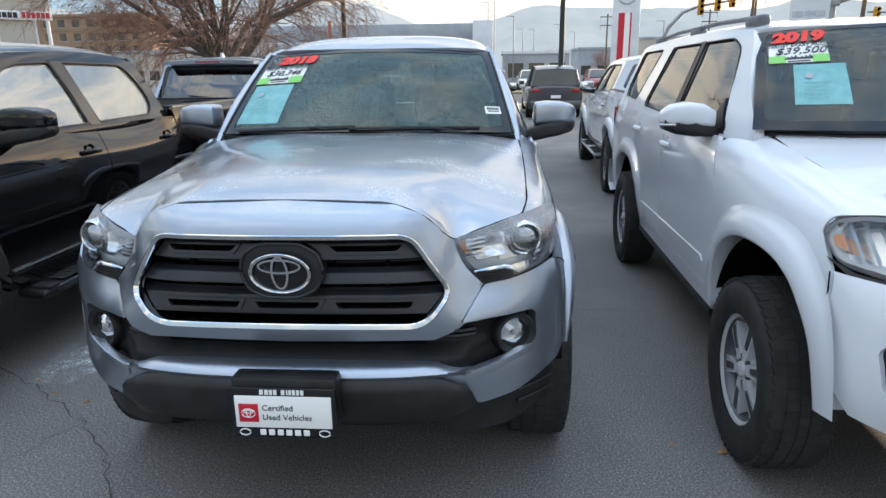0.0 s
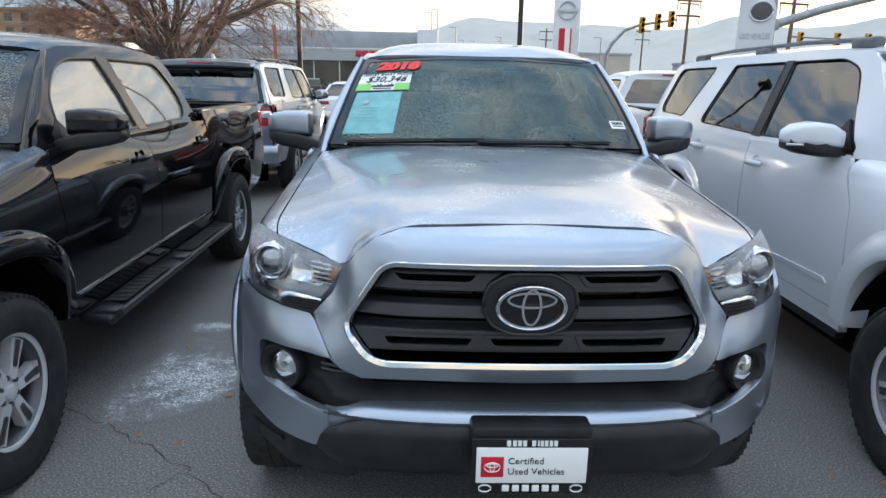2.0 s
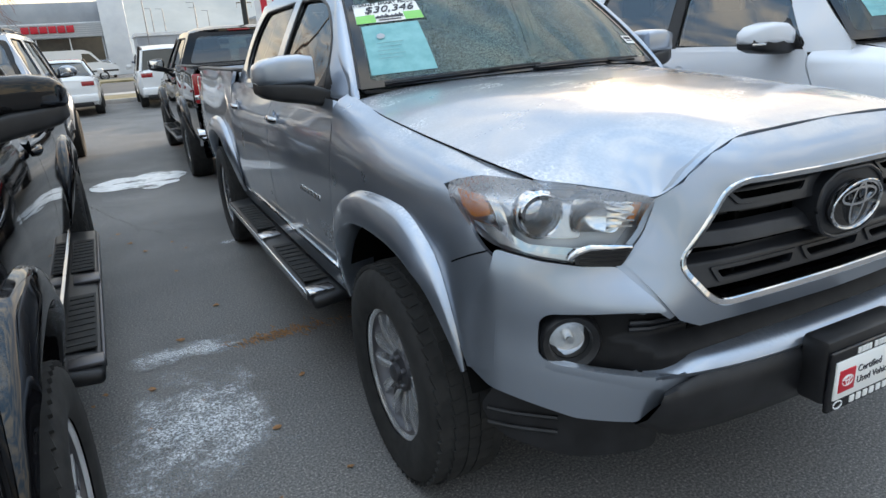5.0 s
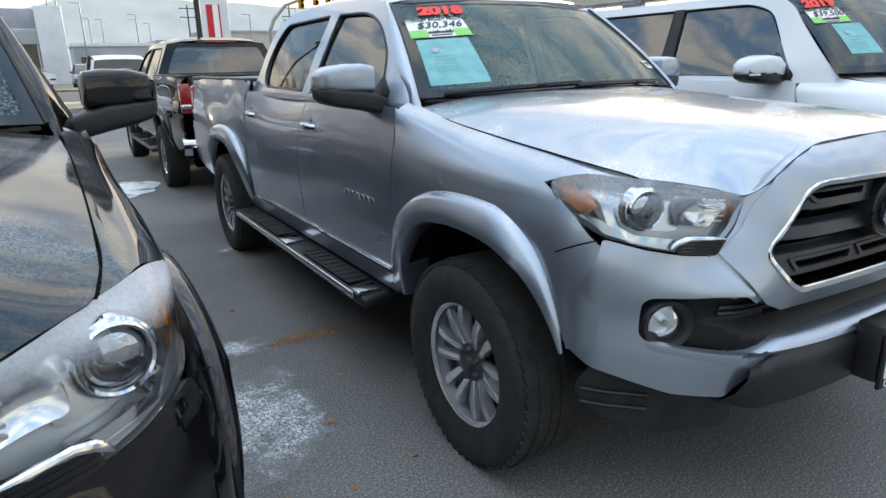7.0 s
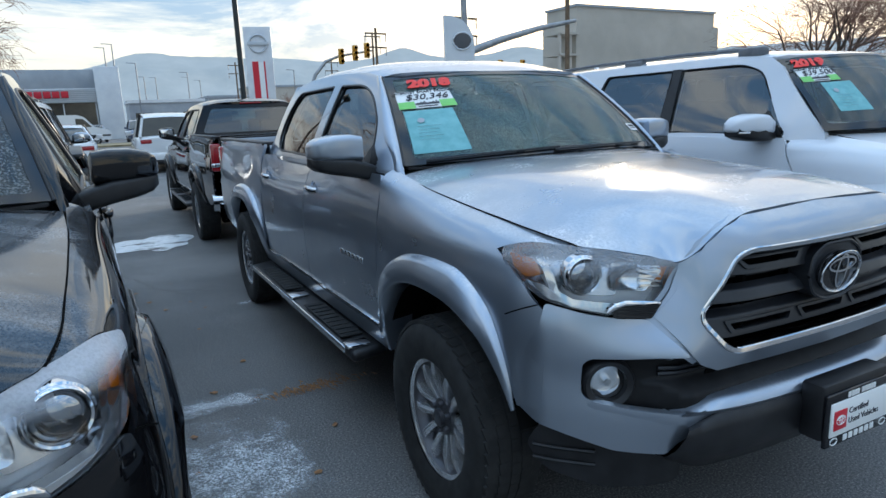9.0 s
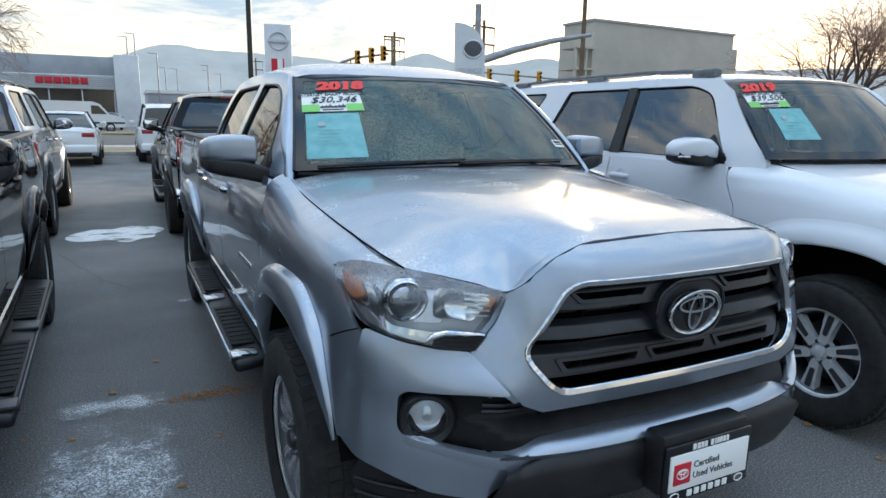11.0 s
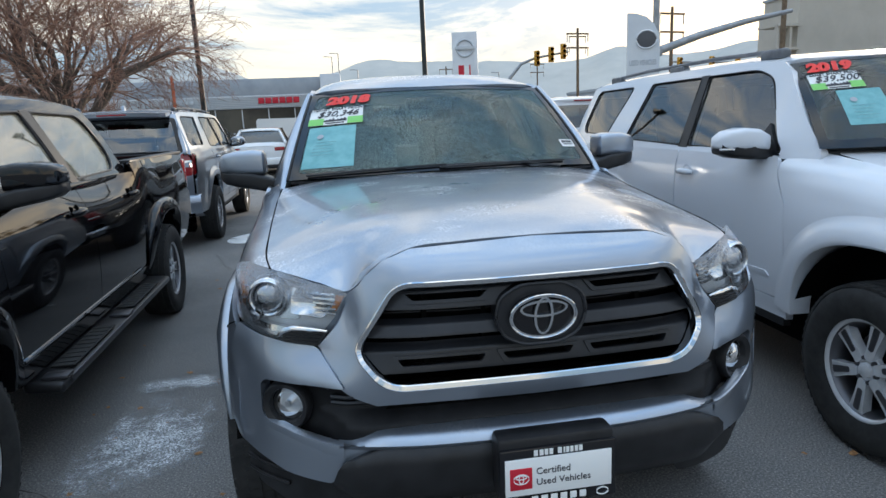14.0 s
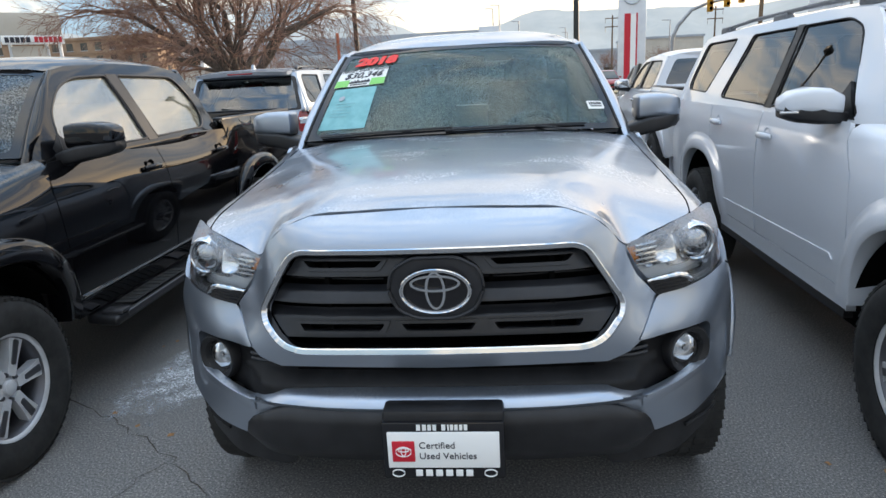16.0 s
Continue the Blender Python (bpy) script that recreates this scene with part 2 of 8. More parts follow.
# ---- mesh kit ----
def hermite(x, xs, ys):
    """Smooth curve through (xs, ys); ys may hold one column per x."""
    xs, ys = np.asarray(xs, float), np.asarray(ys, float)
    x = np.clip(np.asarray(x, float), xs[0], xs[-1])
    if ys.ndim == 1:
        ys = np.repeat(ys[:, None], len(x), 1)
    h = np.diff(xs)
    d = np.diff(ys, axis=0) / h[:, None]
    s = np.empty_like(ys)
    s[0], s[-1] = d[0], d[-1]
    if len(xs) > 2:
        s[1:-1] = (d[:-1] * h[1:, None] + d[1:] * h[:-1, None]) / (h[1:] + h[:-1])[:, None]
    i = np.clip(np.searchsorted(xs, x) - 1, 0, len(xs) - 2)
    n = np.arange(len(x))
    hh = h[i]
    t = (x - xs[i]) / hh
    return ((1 + 2 * t) * (1 - t) ** 2 * ys[i, n] + t * (1 - t) ** 2 * hh * s[i, n]
            + t * t * (3 - 2 * t) * ys[i + 1, n] + t * t * (t - 1) * hh * s[i + 1, n])


def table(us, vs, rows):
    rows = np.asarray(rows, float)
    return lambda u, v: hermite(u, us, np.stack([hermite(v, vs, r) for r in rows]))


def rounded(poly, r, n=4):
    """The polygon with its corners rounded; r: one radius or one per corner."""
    out, k = [], len(poly)
    for i, p in enumerate(poly):
        p, a, b = Vector(p), Vector(poly[i - 1]), Vector(poly[(i + 1) % k])
        q = r[i] if isinstance(r, (list, tuple)) else r
        la, lb = (a - p).length, (b - p).length
        q = min(q, la * 0.48, lb * 0.48)
        if q < 1e-4:
            out.append(tuple(p))
            continue
        s, e = p + (a - p) / la * q, p + (b - p) / lb * q
        for j in range(n + 1):
            t = j / n
            out.append(tuple((1 - t) ** 2 * s + 2 * t * (1 - t) * p + t * t * e))
    return out


def panel(loops, func, du, dv, thick=0.012, mirror=False, outward=None, rim=True):
    """A curved sheet: loops in (u, v), the first the outline, the rest holes, laid on func(u, v); its edge is turned in by thick."""
    bm = bmesh.new()
    for loop in loops:
        vs = [bm.verts.new((u, v, 0)) for u, v in loop]
        for i in range(len(vs)):
            bm.edges.new((vs[i - 1], vs[i]))
    bmesh.ops.triangle_fill(bm, use_beauty=True, use_dissolve=False, edges=bm.edges[:], normal=(0, 0, 1))
    us, vs = [p[0] for p in loops[0]], [p[1] for p in loops[0]]
    for lo, hi, step, no in ((min(us), max(us), du, (1, 0, 0)), (min(vs), max(vs), dv, (0, 1, 0))):
        count = max(1, int(round((hi - lo) / step)))
        for i in range(1, count):
            c = lo + (hi - lo) * i / count
            bmesh.ops.bisect_plane(bm, geom=bm.verts[:] + bm.edges[:] + bm.faces[:], dist=1e-6,
                                   plane_co=(c * no[0], c * no[1], 0), plane_no=no)
    bm.verts.index_update()
    uv = np.array([v.co[:2] for v in bm.verts])
    faces = [[v.index for v in f.verts] for f in bm.faces]
    edges = [([v.index for v in e.verts], [v.index for v in e.link_faces[0].verts]) for e in bm.edges if len(e.link_faces) == 1]
    bm.free()
    u, v = uv[:, 0], uv[:, 1]
    P = func(u, v)
    e = 0.003
    N = np.cross(func(u + e, v) - func(u - e, v), func(u, v + e) - func(u, v - e))
    N /= np.linalg.norm(N, axis=1)[:, None] + 1e-12
    if outward is not None and float((N @ np.asarray(outward, float)).mean()) < 0:
        N = -N
    fixed = []
    for f in faces:
        a, b, c = P[f[0]], P[f[1]], P[f[2]]
        fixed.append(f if np.cross(b - a, c - a) @ N[f].mean(0) >= 0 else f[::-1])
    V, NN = [P], [N]
    if rim and thick:
        at = len(P)
        V += [P, P - N * thick]
        out = np.zeros_like(P)
        k = len(P)
        for (a, b), near in edges:
            away = (P[a] + P[b]) / 2 - P[near].mean(0)
            away -= N[a] * (away @ N[a])
            along = P[b] - P[a]
            away -= along * (away @ along) / (along @ along + 1e-12)
            away /= np.linalg.norm(away) + 1e-12
            out[a] += away
            out[b] += away
            quad = [a + at, b + at, b + at + k, a + at + k]
            face = np.cross(along, -N[b] * thick)
            fixed.append(quad if face @ away >= 0 else quad[::-1])
        NN += [out, out]
    V, NN = np.concatenate(V), np.concatenate(NN)
    used = sorted({i for f in fixed for i in f})
    new_index = {o: i for i, o in enumerate(used)}
    V, NN = V[used], NN[used]
    NN = NN / (np.linalg.norm(NN, axis=1)[:, None] + 1e-12)
    fixed = [[new_index[i] for i in f] for f in fixed]
    if mirror:
        V, NN = V * (-1, 1, 1), NN * (-1, 1, 1)
        fixed = [f[::-1] for f in fixed]
    return V, fixed, NN


def mesh_of(name, geo, mat, angle=35):
    V, F = geo[0], geo[1]
    me = bpy.data.meshes.new(name)
    me.from_pydata([tuple(map(float, v)) for v in V], [], F)
    me.polygons.foreach_set("use_smooth", [True] * len(me.polygons))
    if len(geo) > 2 and geo[2] is not None:
        me.update()
        me.normals_split_custom_set_from_vertices([tuple(map(float, n)) for n in geo[2]])
    else:
        me.set_sharp_from_angle(angle=radians(angle))
    me.materials.append(mat)
    return me


def part(name, geo, mat, parent=None, label="", at=None, angle=35):
    """Link a mesh as one object under a thing or a part."""
    me = geo if isinstance(geo, bpy.types.Mesh) else mesh_of(name, geo, mat, angle)
    ob = new(name, me)
    ob.parent = parent
    if at is not None:
        ob.matrix_basis = at
    if label:
        ob["label"] = label
    return ob


def thing(name, label, category, at=None, group="", kind=""):
    ob = new(name)
    ob.empty_display_size = 0.1
    if at is not None:
        ob.matrix_basis = at
    return tagged(ob, label, category, group, kind)


def joined(*geos):
    V, F, k = [], [], 0
    for g in geos:
        V.append(np.asarray(g[0], float).reshape(-1, 3))
        F += [[i + k for i in f] for f in g[1]]
        k += len(g[0])
    return np.concatenate(V), F


def moved(geo, m):
    V = np.asarray(geo[0], float)
    R, T = np.array(m.to_3x3()), np.array(m.translation)
    return (V @ R.T + T, geo[1])


def kept(geo, test):
    """Only the faces whose centre passes the test, with no loose points left."""
    V = np.asarray(geo[0], float)
    F = [f for f in geo[1] if test(V[f].mean(0))]
    used = sorted({i for f in F for i in f})
    place = {o: i for i, o in enumerate(used)}
    return V[used], [[place[i] for i in f] for f in F]


def mirrored(geo):
    g = (np.asarray(geo[0], float) * (-1, 1, 1), [f[::-1] for f in geo[1]])
    return (*g, geo[2] * (-1, 1, 1)) if len(geo) > 2 and geo[2] is not None else g


def block(x0, x1, y0, y1, z0, z1, bevel=0.0, segments=2):
    bm = bmesh.new()
    bmesh.ops.create_cube(bm, size=1)
    for v in bm.verts:
        v.co = ((x0 + x1) / 2 + v.co.x * (x1 - x0), (y0 + y1) / 2 + v.co.y * (y1 - y0), (z0 + z1) / 2 + v.co.z * (z1 - z0))
    if bevel:
        bmesh.ops.bevel(bm, geom=bm.edges[:], offset=bevel, segments=segments, profile=0.5, affect="EDGES")
    bm.verts.index_update()
    g = (np.array([v.co[:] for v in bm.verts]), [[v.index for v in f.verts] for f in bm.faces])
    bm.free()
    return g


def tube(points, r, n=10, closed=False, squash=None, caps=True):
    """A pipe along points; r: one radius or one per point; squash: (across, up) factors."""
    P = np.asarray(points, float)
    k = len(P)
    rs = np.full(k, r) if np.isscalar(r) else np.asarray(r, float)
    T = np.roll(P, -1, 0) - np.roll(P, 1, 0)
    if not closed:
        T[0], T[-1] = P[1] - P[0], P[-1] - P[-2]
    T /= np.linalg.norm(T, axis=1)[:, None] + 1e-12
    up = np.array([0, 0, 1.0]) if abs(T[:, 2]).mean() < 0.8 else np.array([0, 1.0, 0])
    V, F = [], []
    a = np.arange(n) / n * 2 * np.pi
    for i in range(k):
        s = np.cross(T[i], up)
        s = s / (np.linalg.norm(s) + 1e-9)
        w = np.cross(s, T[i])
        fx, fz = squash or (1, 1)
        V.append(P[i] + rs[i] * (np.cos(a)[:, None] * s * fx + np.sin(a)[:, None] * w * fz))
    for i in range(k if closed else k - 1):
        j = (i + 1) % k
        F += [[i * n + q, i * n + (q + 1) % n, j * n + (q + 1) % n, j * n + q] for q in range(n)]
    if not closed and caps:
        F += [list(range(n))[::-1], [(k - 1) * n + q for q in range(n)]]
    return np.concatenate(V), F


def lathe(profile, n=48, axis="x"):
    """Turn (radius, along) pairs round the x, y or z axis."""
    V, F = [], []
    for i in range(n):
        a = 2 * math.pi * i / n
        for r, s in profile:
            c, d = r * math.cos(a), r * math.sin(a)
            V.append({"x": (s, c, d), "y": (c, s, d), "z": (c, d, s)}[axis])
    k = len(profile)
    for i in range(n):
        j = (i + 1) % n
        F += [[i * k + q, j * k + q, j * k + q + 1, i * k + q + 1] for q in range(k - 1)]
    return np.array(V), F


def sweep(section, path):
    """Carry an open section [(p, q), ...] along path(i) -> list of points, one list per station."""
    k = len(path[0])
    V = [p for st in path for p in st]
    F = [[i * k + q, (i + 1) * k + q, (i + 1) * k + q + 1, i * k + q + 1] for i in range(len(path) - 1) for q in range(k - 1)]
    return np.array(V, float), F


def extruded(loop, func, depth, bevel=0.0):
    """A flat outline in (u, v), set by func(u, v, d) and given depth."""
    k = len(loop)
    V = [func(u, v, 0) for u, v in loop] + [func(u, v, depth) for u, v in loop]
    F = [list(range(k)), list(range(k, 2 * k))[::-1]] + [[i, (i + 1) % k, (i + 1) % k + k, i + k] for i in range(k)]
    return np.array(V, float), F


def ellipse(rx, rz, n=40, cx=0.0, cz=0.0):
    return [(cx + rx * math.cos(2 * math.pi * i / n), cz + rz * math.sin(2 * math.pi * i / n)) for i in range(n)]


def lettering(name, words, size, mat, parent, at, label="", depth=0.001, squeeze=1.0, slant=0.0, bold=0.0):
    """Words in the built-in font as a mesh, centred on at, reading along its x with z up out of the face."""
    cu = bpy.data.curves.new(name, "FONT")
    cu.body, cu.size, cu.align_x, cu.align_y, cu.extrude, cu.shear, cu.offset = words, size, "CENTER", "CENTER", depth, slant, bold
    cu.resolution_u = 3
    tmp = bpy.data.objects.new("tmp", cu)
    scene.collection.objects.link(tmp)
    bpy.context.view_layer.update()
    me = bpy.data.meshes.new_from_object(tmp.evaluated_get(bpy.context.evaluated_depsgraph_get()))
    bpy.data.objects.remove(tmp)
    me.transform(Matrix.Diagonal((squeeze, 1, 1, 1)))
    me.materials.clear()
    me.materials.append(mat)
    ob = new(name, me)
    ob.parent = parent
    ob.matrix_basis = at
    if label:
        ob["label"] = label
    return ob


# ---- pickup truck: x across, y towards its tail, z up; origin on the ground under its nose ----
HUB_F, HUB_R, HUB_Z, TYRE_R = 0.90, 4.135, 0.358, 0.362

hood_z = table([0.13, 0.20, 0.275, 0.355, 0.46, 0.6, 0.9, 1.2, 1.45], [0, 0.2, 0.34, 0.43, 0.50, 0.57, 0.65, 0.75], [
    [1.133, 1.130, 1.118, 1.072, 0.985, 0.970, 0.96, 0.94],
    [1.150, 1.147, 1.134, 1.088, 1.012, 1.004, 1.00, 0.99],
    [1.161, 1.159, 1.147, 1.111, 1.065, 1.044, 1.032, 1.017],
    [1.171, 1.169, 1.159, 1.136, 1.103, 1.078, 1.059, 1.043],
    [1.180, 1.178, 1.169, 1.153, 1.130, 1.105, 1.081, 1.060],
    [1.190, 1.188, 1.179, 1.165, 1.148, 1.127, 1.102, 1.075],
    [1.207, 1.206, 1.199, 1.189, 1.176, 1.158, 1.135, 1.107],
    [1.221, 1.220, 1.215, 1.208, 1.199, 1.186, 1.168, 1.142],
    [1.230, 1.229, 1.226, 1.222, 1.217, 1.209, 1.197, 1.180]])
nose_y = table([0.70, 0.765, 0.86, 1.0, 1.06, 1.10, 1.135], [0, 0.2, 0.38, 0.46, 0.52, 0.60], [
    [0.085, 0.09, 0.10, 0.105, 0.113, 0.15],
    [0.070, 0.075, 0.085, 0.095, 0.113, 0.16],
    [0.060, 0.065, 0.082, 0.105, 0.145, 0.215],
    [0.055, 0.060, 0.088, 0.135, 0.205, 0.25],
    [0.060, 0.066, 0.100, 0.160, 0.215, 0.27],
    [0.090, 0.096, 0.125, 0.180, 0.23, 0.28],
    [0.145, 0.150, 0.175, 0.215, 0.26, 0.30]])
bumper_y = table([0.48, 0.60, 0.70, 0.765, 0.86, 0.91], [0, 0.3, 0.45, 0.523, 0.6, 0.68, 0.74, 0.80, 0.84, 0.868], [
    [0.10, 0.105, 0.12, 0.128, 0.155, 0.20, 0.25, 0.31, 0.37, 0.45],
    [0.09, 0.095, 0.10, 0.112, 0.150, 0.205, 0.255, 0.32, 0.375, 0.44],
    [0.09, 0.095, 0.11, 0.122, 0.168, 0.222, 0.268, 0.33, 0.38, 0.44],
    [0.09, 0.095, 0.105, 0.116, 0.168, 0.220, 0.266, 0.325, 0.38, 0.44],
    [0.10, 0.11, 0.16, 0.180, 0.215, 0.250, 0.286, 0.338, 0.39, 0.45],
    [0.12, 0.13, 0.19, 0.200, 0.225, 0.260, 0.300, 0.358, 0.41, 0.46]])
lamp_y = table([0.86, 0.95, 1.0, 1.06], [0.48, 0.585, 0.66, 0.74, 0.79, 0.815, 0.832], [
    [0.185, 0.205, 0.235, 0.283, 0.335, 0.385, 0.46],
    [0.190, 0.215, 0.255, 0.313, 0.375, 0.435, 0.52],
    [0.193, 0.228, 0.272, 0.335, 0.400, 0.462, 0.55],
    [0.208, 0.275, 0.340, 0.420, 0.495, 0.555, 0.62]])
# fender: v climbs the side and rolls over the shoulder to the hood's edge
fender_x = table([0.34, 0.40, 0.6, 0.9, 1.2, 1.5], [0.40, 0.62, 0.80, 0.95, 1.02, 1.08, 1.14, 1.20], [
    [0.812, 0.818, 0.808, 0.785, 0.770, 0.750, 0.730, 0.700],
    [0.850, 0.856, 0.846, 0.818, 0.797, 0.770, 0.745, 0.712],
    [0.862, 0.876, 0.872, 0.848, 0.828, 0.795, 0.760, 0.724],
    [0.862, 0.880, 0.884, 0.868, 0.850, 0.815, 0.775, 0.735],
    [0.860, 0.876, 0.880, 0.870, 0.854, 0.826, 0.792, 0.742],
    [0.852, 0.868, 0.874, 0.868, 0.857, 0.840, 0.818, 0.742]])
fender_z = table([0.34, 0.40, 0.6, 0.9, 1.2, 1.5], [0.40, 0.62, 0.80, 0.95, 1.02, 1.08, 1.14, 1.20], [
    [0.40, 0.62, 0.80, 0.935, 0.99, 1.023, 1.038, 1.044],
    [0.40, 0.62, 0.80, 0.94, 0.995, 1.030, 1.046, 1.052],
    [0.40, 0.62, 0.80, 0.95, 1.010, 1.050, 1.068, 1.078],
    [0.40, 0.62, 0.80, 0.95, 1.022, 1.070, 1.095, 1.110],
    [0.40, 0.62, 0.80, 0.95, 1.030, 1.090, 1.125, 1.145],
    [0.40, 0.62, 0.80, 0.95, 1.028, 1.098, 1.158, 1.200]])
side_x = table([1.4, 2.0, 3.4, 3.6, 4.2, 5.0, 5.40], [0.42, 0.50, 0.62, 0.80, 0.95, 1.05, 1.12, 1.20, 1.26], [
    [0.835, 0.852, 0.866, 0.874, 0.868, 0.851, 0.829, 0.798, 0.772],
    [0.835, 0.852, 0.866, 0.874, 0.868, 0.852, 0.831, 0.800, 0.774],
    [0.835, 0.852, 0.864, 0.870, 0.864, 0.849, 0.828, 0.798, 0.772],
    [0.835, 0.852, 0.864, 0.872, 0.868, 0.860, 0.852, 0.838, 0.818],
    [0.835, 0.852, 0.868, 0.880, 0.874, 0.862, 0.852, 0.838, 0.818],
    [0.830, 0.848, 0.864, 0.872, 0.868, 0.858, 0.848, 0.834, 0.814],
    [0.815, 0.832, 0.846, 0.852, 0.848, 0.838, 0.828, 0.814, 0.796]])
upper_x = table([1.45, 1.6, 1.85, 2.2, 3.0, 3.5], [1.19, 1.25, 1.40, 1.55, 1.62, 1.66], [
    [0.740, 0.700, 0.660, 0.600, 0.570, 0.550],
    [0.785, 0.755, 0.690, 0.620, 0.580, 0.560],
    [0.803, 0.774, 0.706, 0.630, 0.590, 0.565],
    [0.808, 0.780, 0.714, 0.638, 0.600, 0.575],
    [0.804, 0.778, 0.712, 0.637, 0.600, 0.575],
    [0.790, 0.762, 0.700, 0.628, 0.590, 0.565]])
roof_z = table([1.84, 1.95, 2.1, 2.35, 2.7, 3.05, 3.32, 3.46], [0, 0.3, 0.45, 0.53, 0.585, 0.60], [
    [1.613, 1.610, 1.603, 1.596, 1.585, 1.575],
    [1.648, 1.642, 1.630, 1.617, 1.597, 1.585],
    [1.682, 1.675, 1.660, 1.642, 1.615, 1.600],
    [1.707, 1.700, 1.684, 1.663, 1.632, 1.615],
    [1.716, 1.709, 1.692, 1.670, 1.638, 1.620],
    [1.711, 1.704, 1.687, 1.666, 1.634, 1.616],
    [1.692, 1.685, 1.669, 1.648, 1.616, 1.600],
    [1.664, 1.658, 1.644, 1.626, 1.602, 1.588]])


def dense(poly, r, n):
    """The rounded polygon with its long sides split, closed."""
    loop = rounded(poly, r, n) if r else list(poly)
    out = []
    for (x0, y0), (x1, y1) in zip(loop, loop[1:] + loop[:1]):
        k = max(1, int(math.hypot(x1 - x0, y1 - y0) / 0.03))
        out += [(x0 + (x1 - x0) * i / k, y0 + (y1 - y0) * i / k) for i in range(k)]
    return out + ([] if r else [out[0]])


def on_x(f):
    return lambda u, v: np.stack([f(u, v), u, v], 1)


def on_y(f, push=0.0):
    return lambda u, v: np.stack([u, f(v, np.abs(u)) + push, v], 1)


def on_z(f):
    return lambda u, v: np.stack([u, v, f(v, np.abs(u))], 1)


def fender_at(u, v):
    return np.stack([fender_x(u, v), u, fender_z(u, v)], 1)


def shield_at(u, v):
    """Windshield: u across -1 to 1, v from the cowl 0 to the roof 1."""
    half = 0.712 + (0.590 - 0.712) * v
    x = u * half
    low = np.stack([x, 1.300 + 0.165 * np.abs(u) ** 2.2, 1.228 - 0.022 * u * u], 1)
    top = np.stack([x, 1.850 + 0.085 * np.abs(u) ** 2.2, 1.612 - 0.022 * u * u], 1)
    p = low + (top - low) * v[:, None]
    b = 4 * v * (1 - v)
    p[:, 1] -= 0.012 * b
    p[:, 2] += 0.014 * b
    return p


def arch_path(cy, r, n, a0, a1, square=0.16):
    """Squarish wheel arch as (y, z) points from angle a0 to a1, degrees from the tail side."""
    out = []
    for i in range(n + 1):
        a = radians(a0 + (a1 - a0) * i / n)
        q = 1 + square * math.sin(2 * a) ** 2 * 0.5
        out.append((cy + r * q * math.cos(a), HUB_Z + r * q * math.sin(a)))
    return out


def flare_geo(cy, body, a0, a1, taper=False, soft=False):
    """A wheel-arch flare: bands from the body, out over a flat lip and back in."""
    st = []
    n = 36
    bands = [(0.580, 0.0, 0), (0.576, 0.014, 1), (0.569, 0.026, 1), (0.558, 0.032, 1), (0.52, 0.042, 1), (0.492, 0.048, 1), (0.484, 0.046, 1), (0.477, 0.036, 1), (0.473, 0.0, 1), (0.470, -0.10, 1)]
    if soft:
        bands = [(0.630, 0.0, 0), (0.615, 0.003, 1), (0.600, 0.009, 1), (0.586, 0.017, 1), (0.570, 0.023, 1), (0.552, 0.027, 1), (0.532, 0.029, 1), (0.518, 0.028, 1), (0.509, 0.021, 1), (0.505, 0.0, 1), (0.502, -0.10, 1)]
    loops = [arch_path(cy, r, n, a0, a1) for r, _, _ in bands]
    for i in range(n + 1):
        ring = []
        fade = min(1.0, min(i, n - i) / 9 + 0.12)
        slim = min(1.0, (n - i) / 13 + 0.02) if taper else 1.0
        for loop, (r, out, _) in zip(loops, bands):
            y, z = loop[i]
            if r > 0.482:
                y, z = loops[-4][i][0] + (y - loops[-4][i][0]) * slim, loops[-4][i][1] + (z - loops[-4][i][1]) * slim
            b = float(body(np.array([y]), np.array([z]))[0])
            ring.append((b + 0.001 + out * fade if out > -0.05 else b + out, y, z))
        st.append(ring)
    return sweep(None, st)


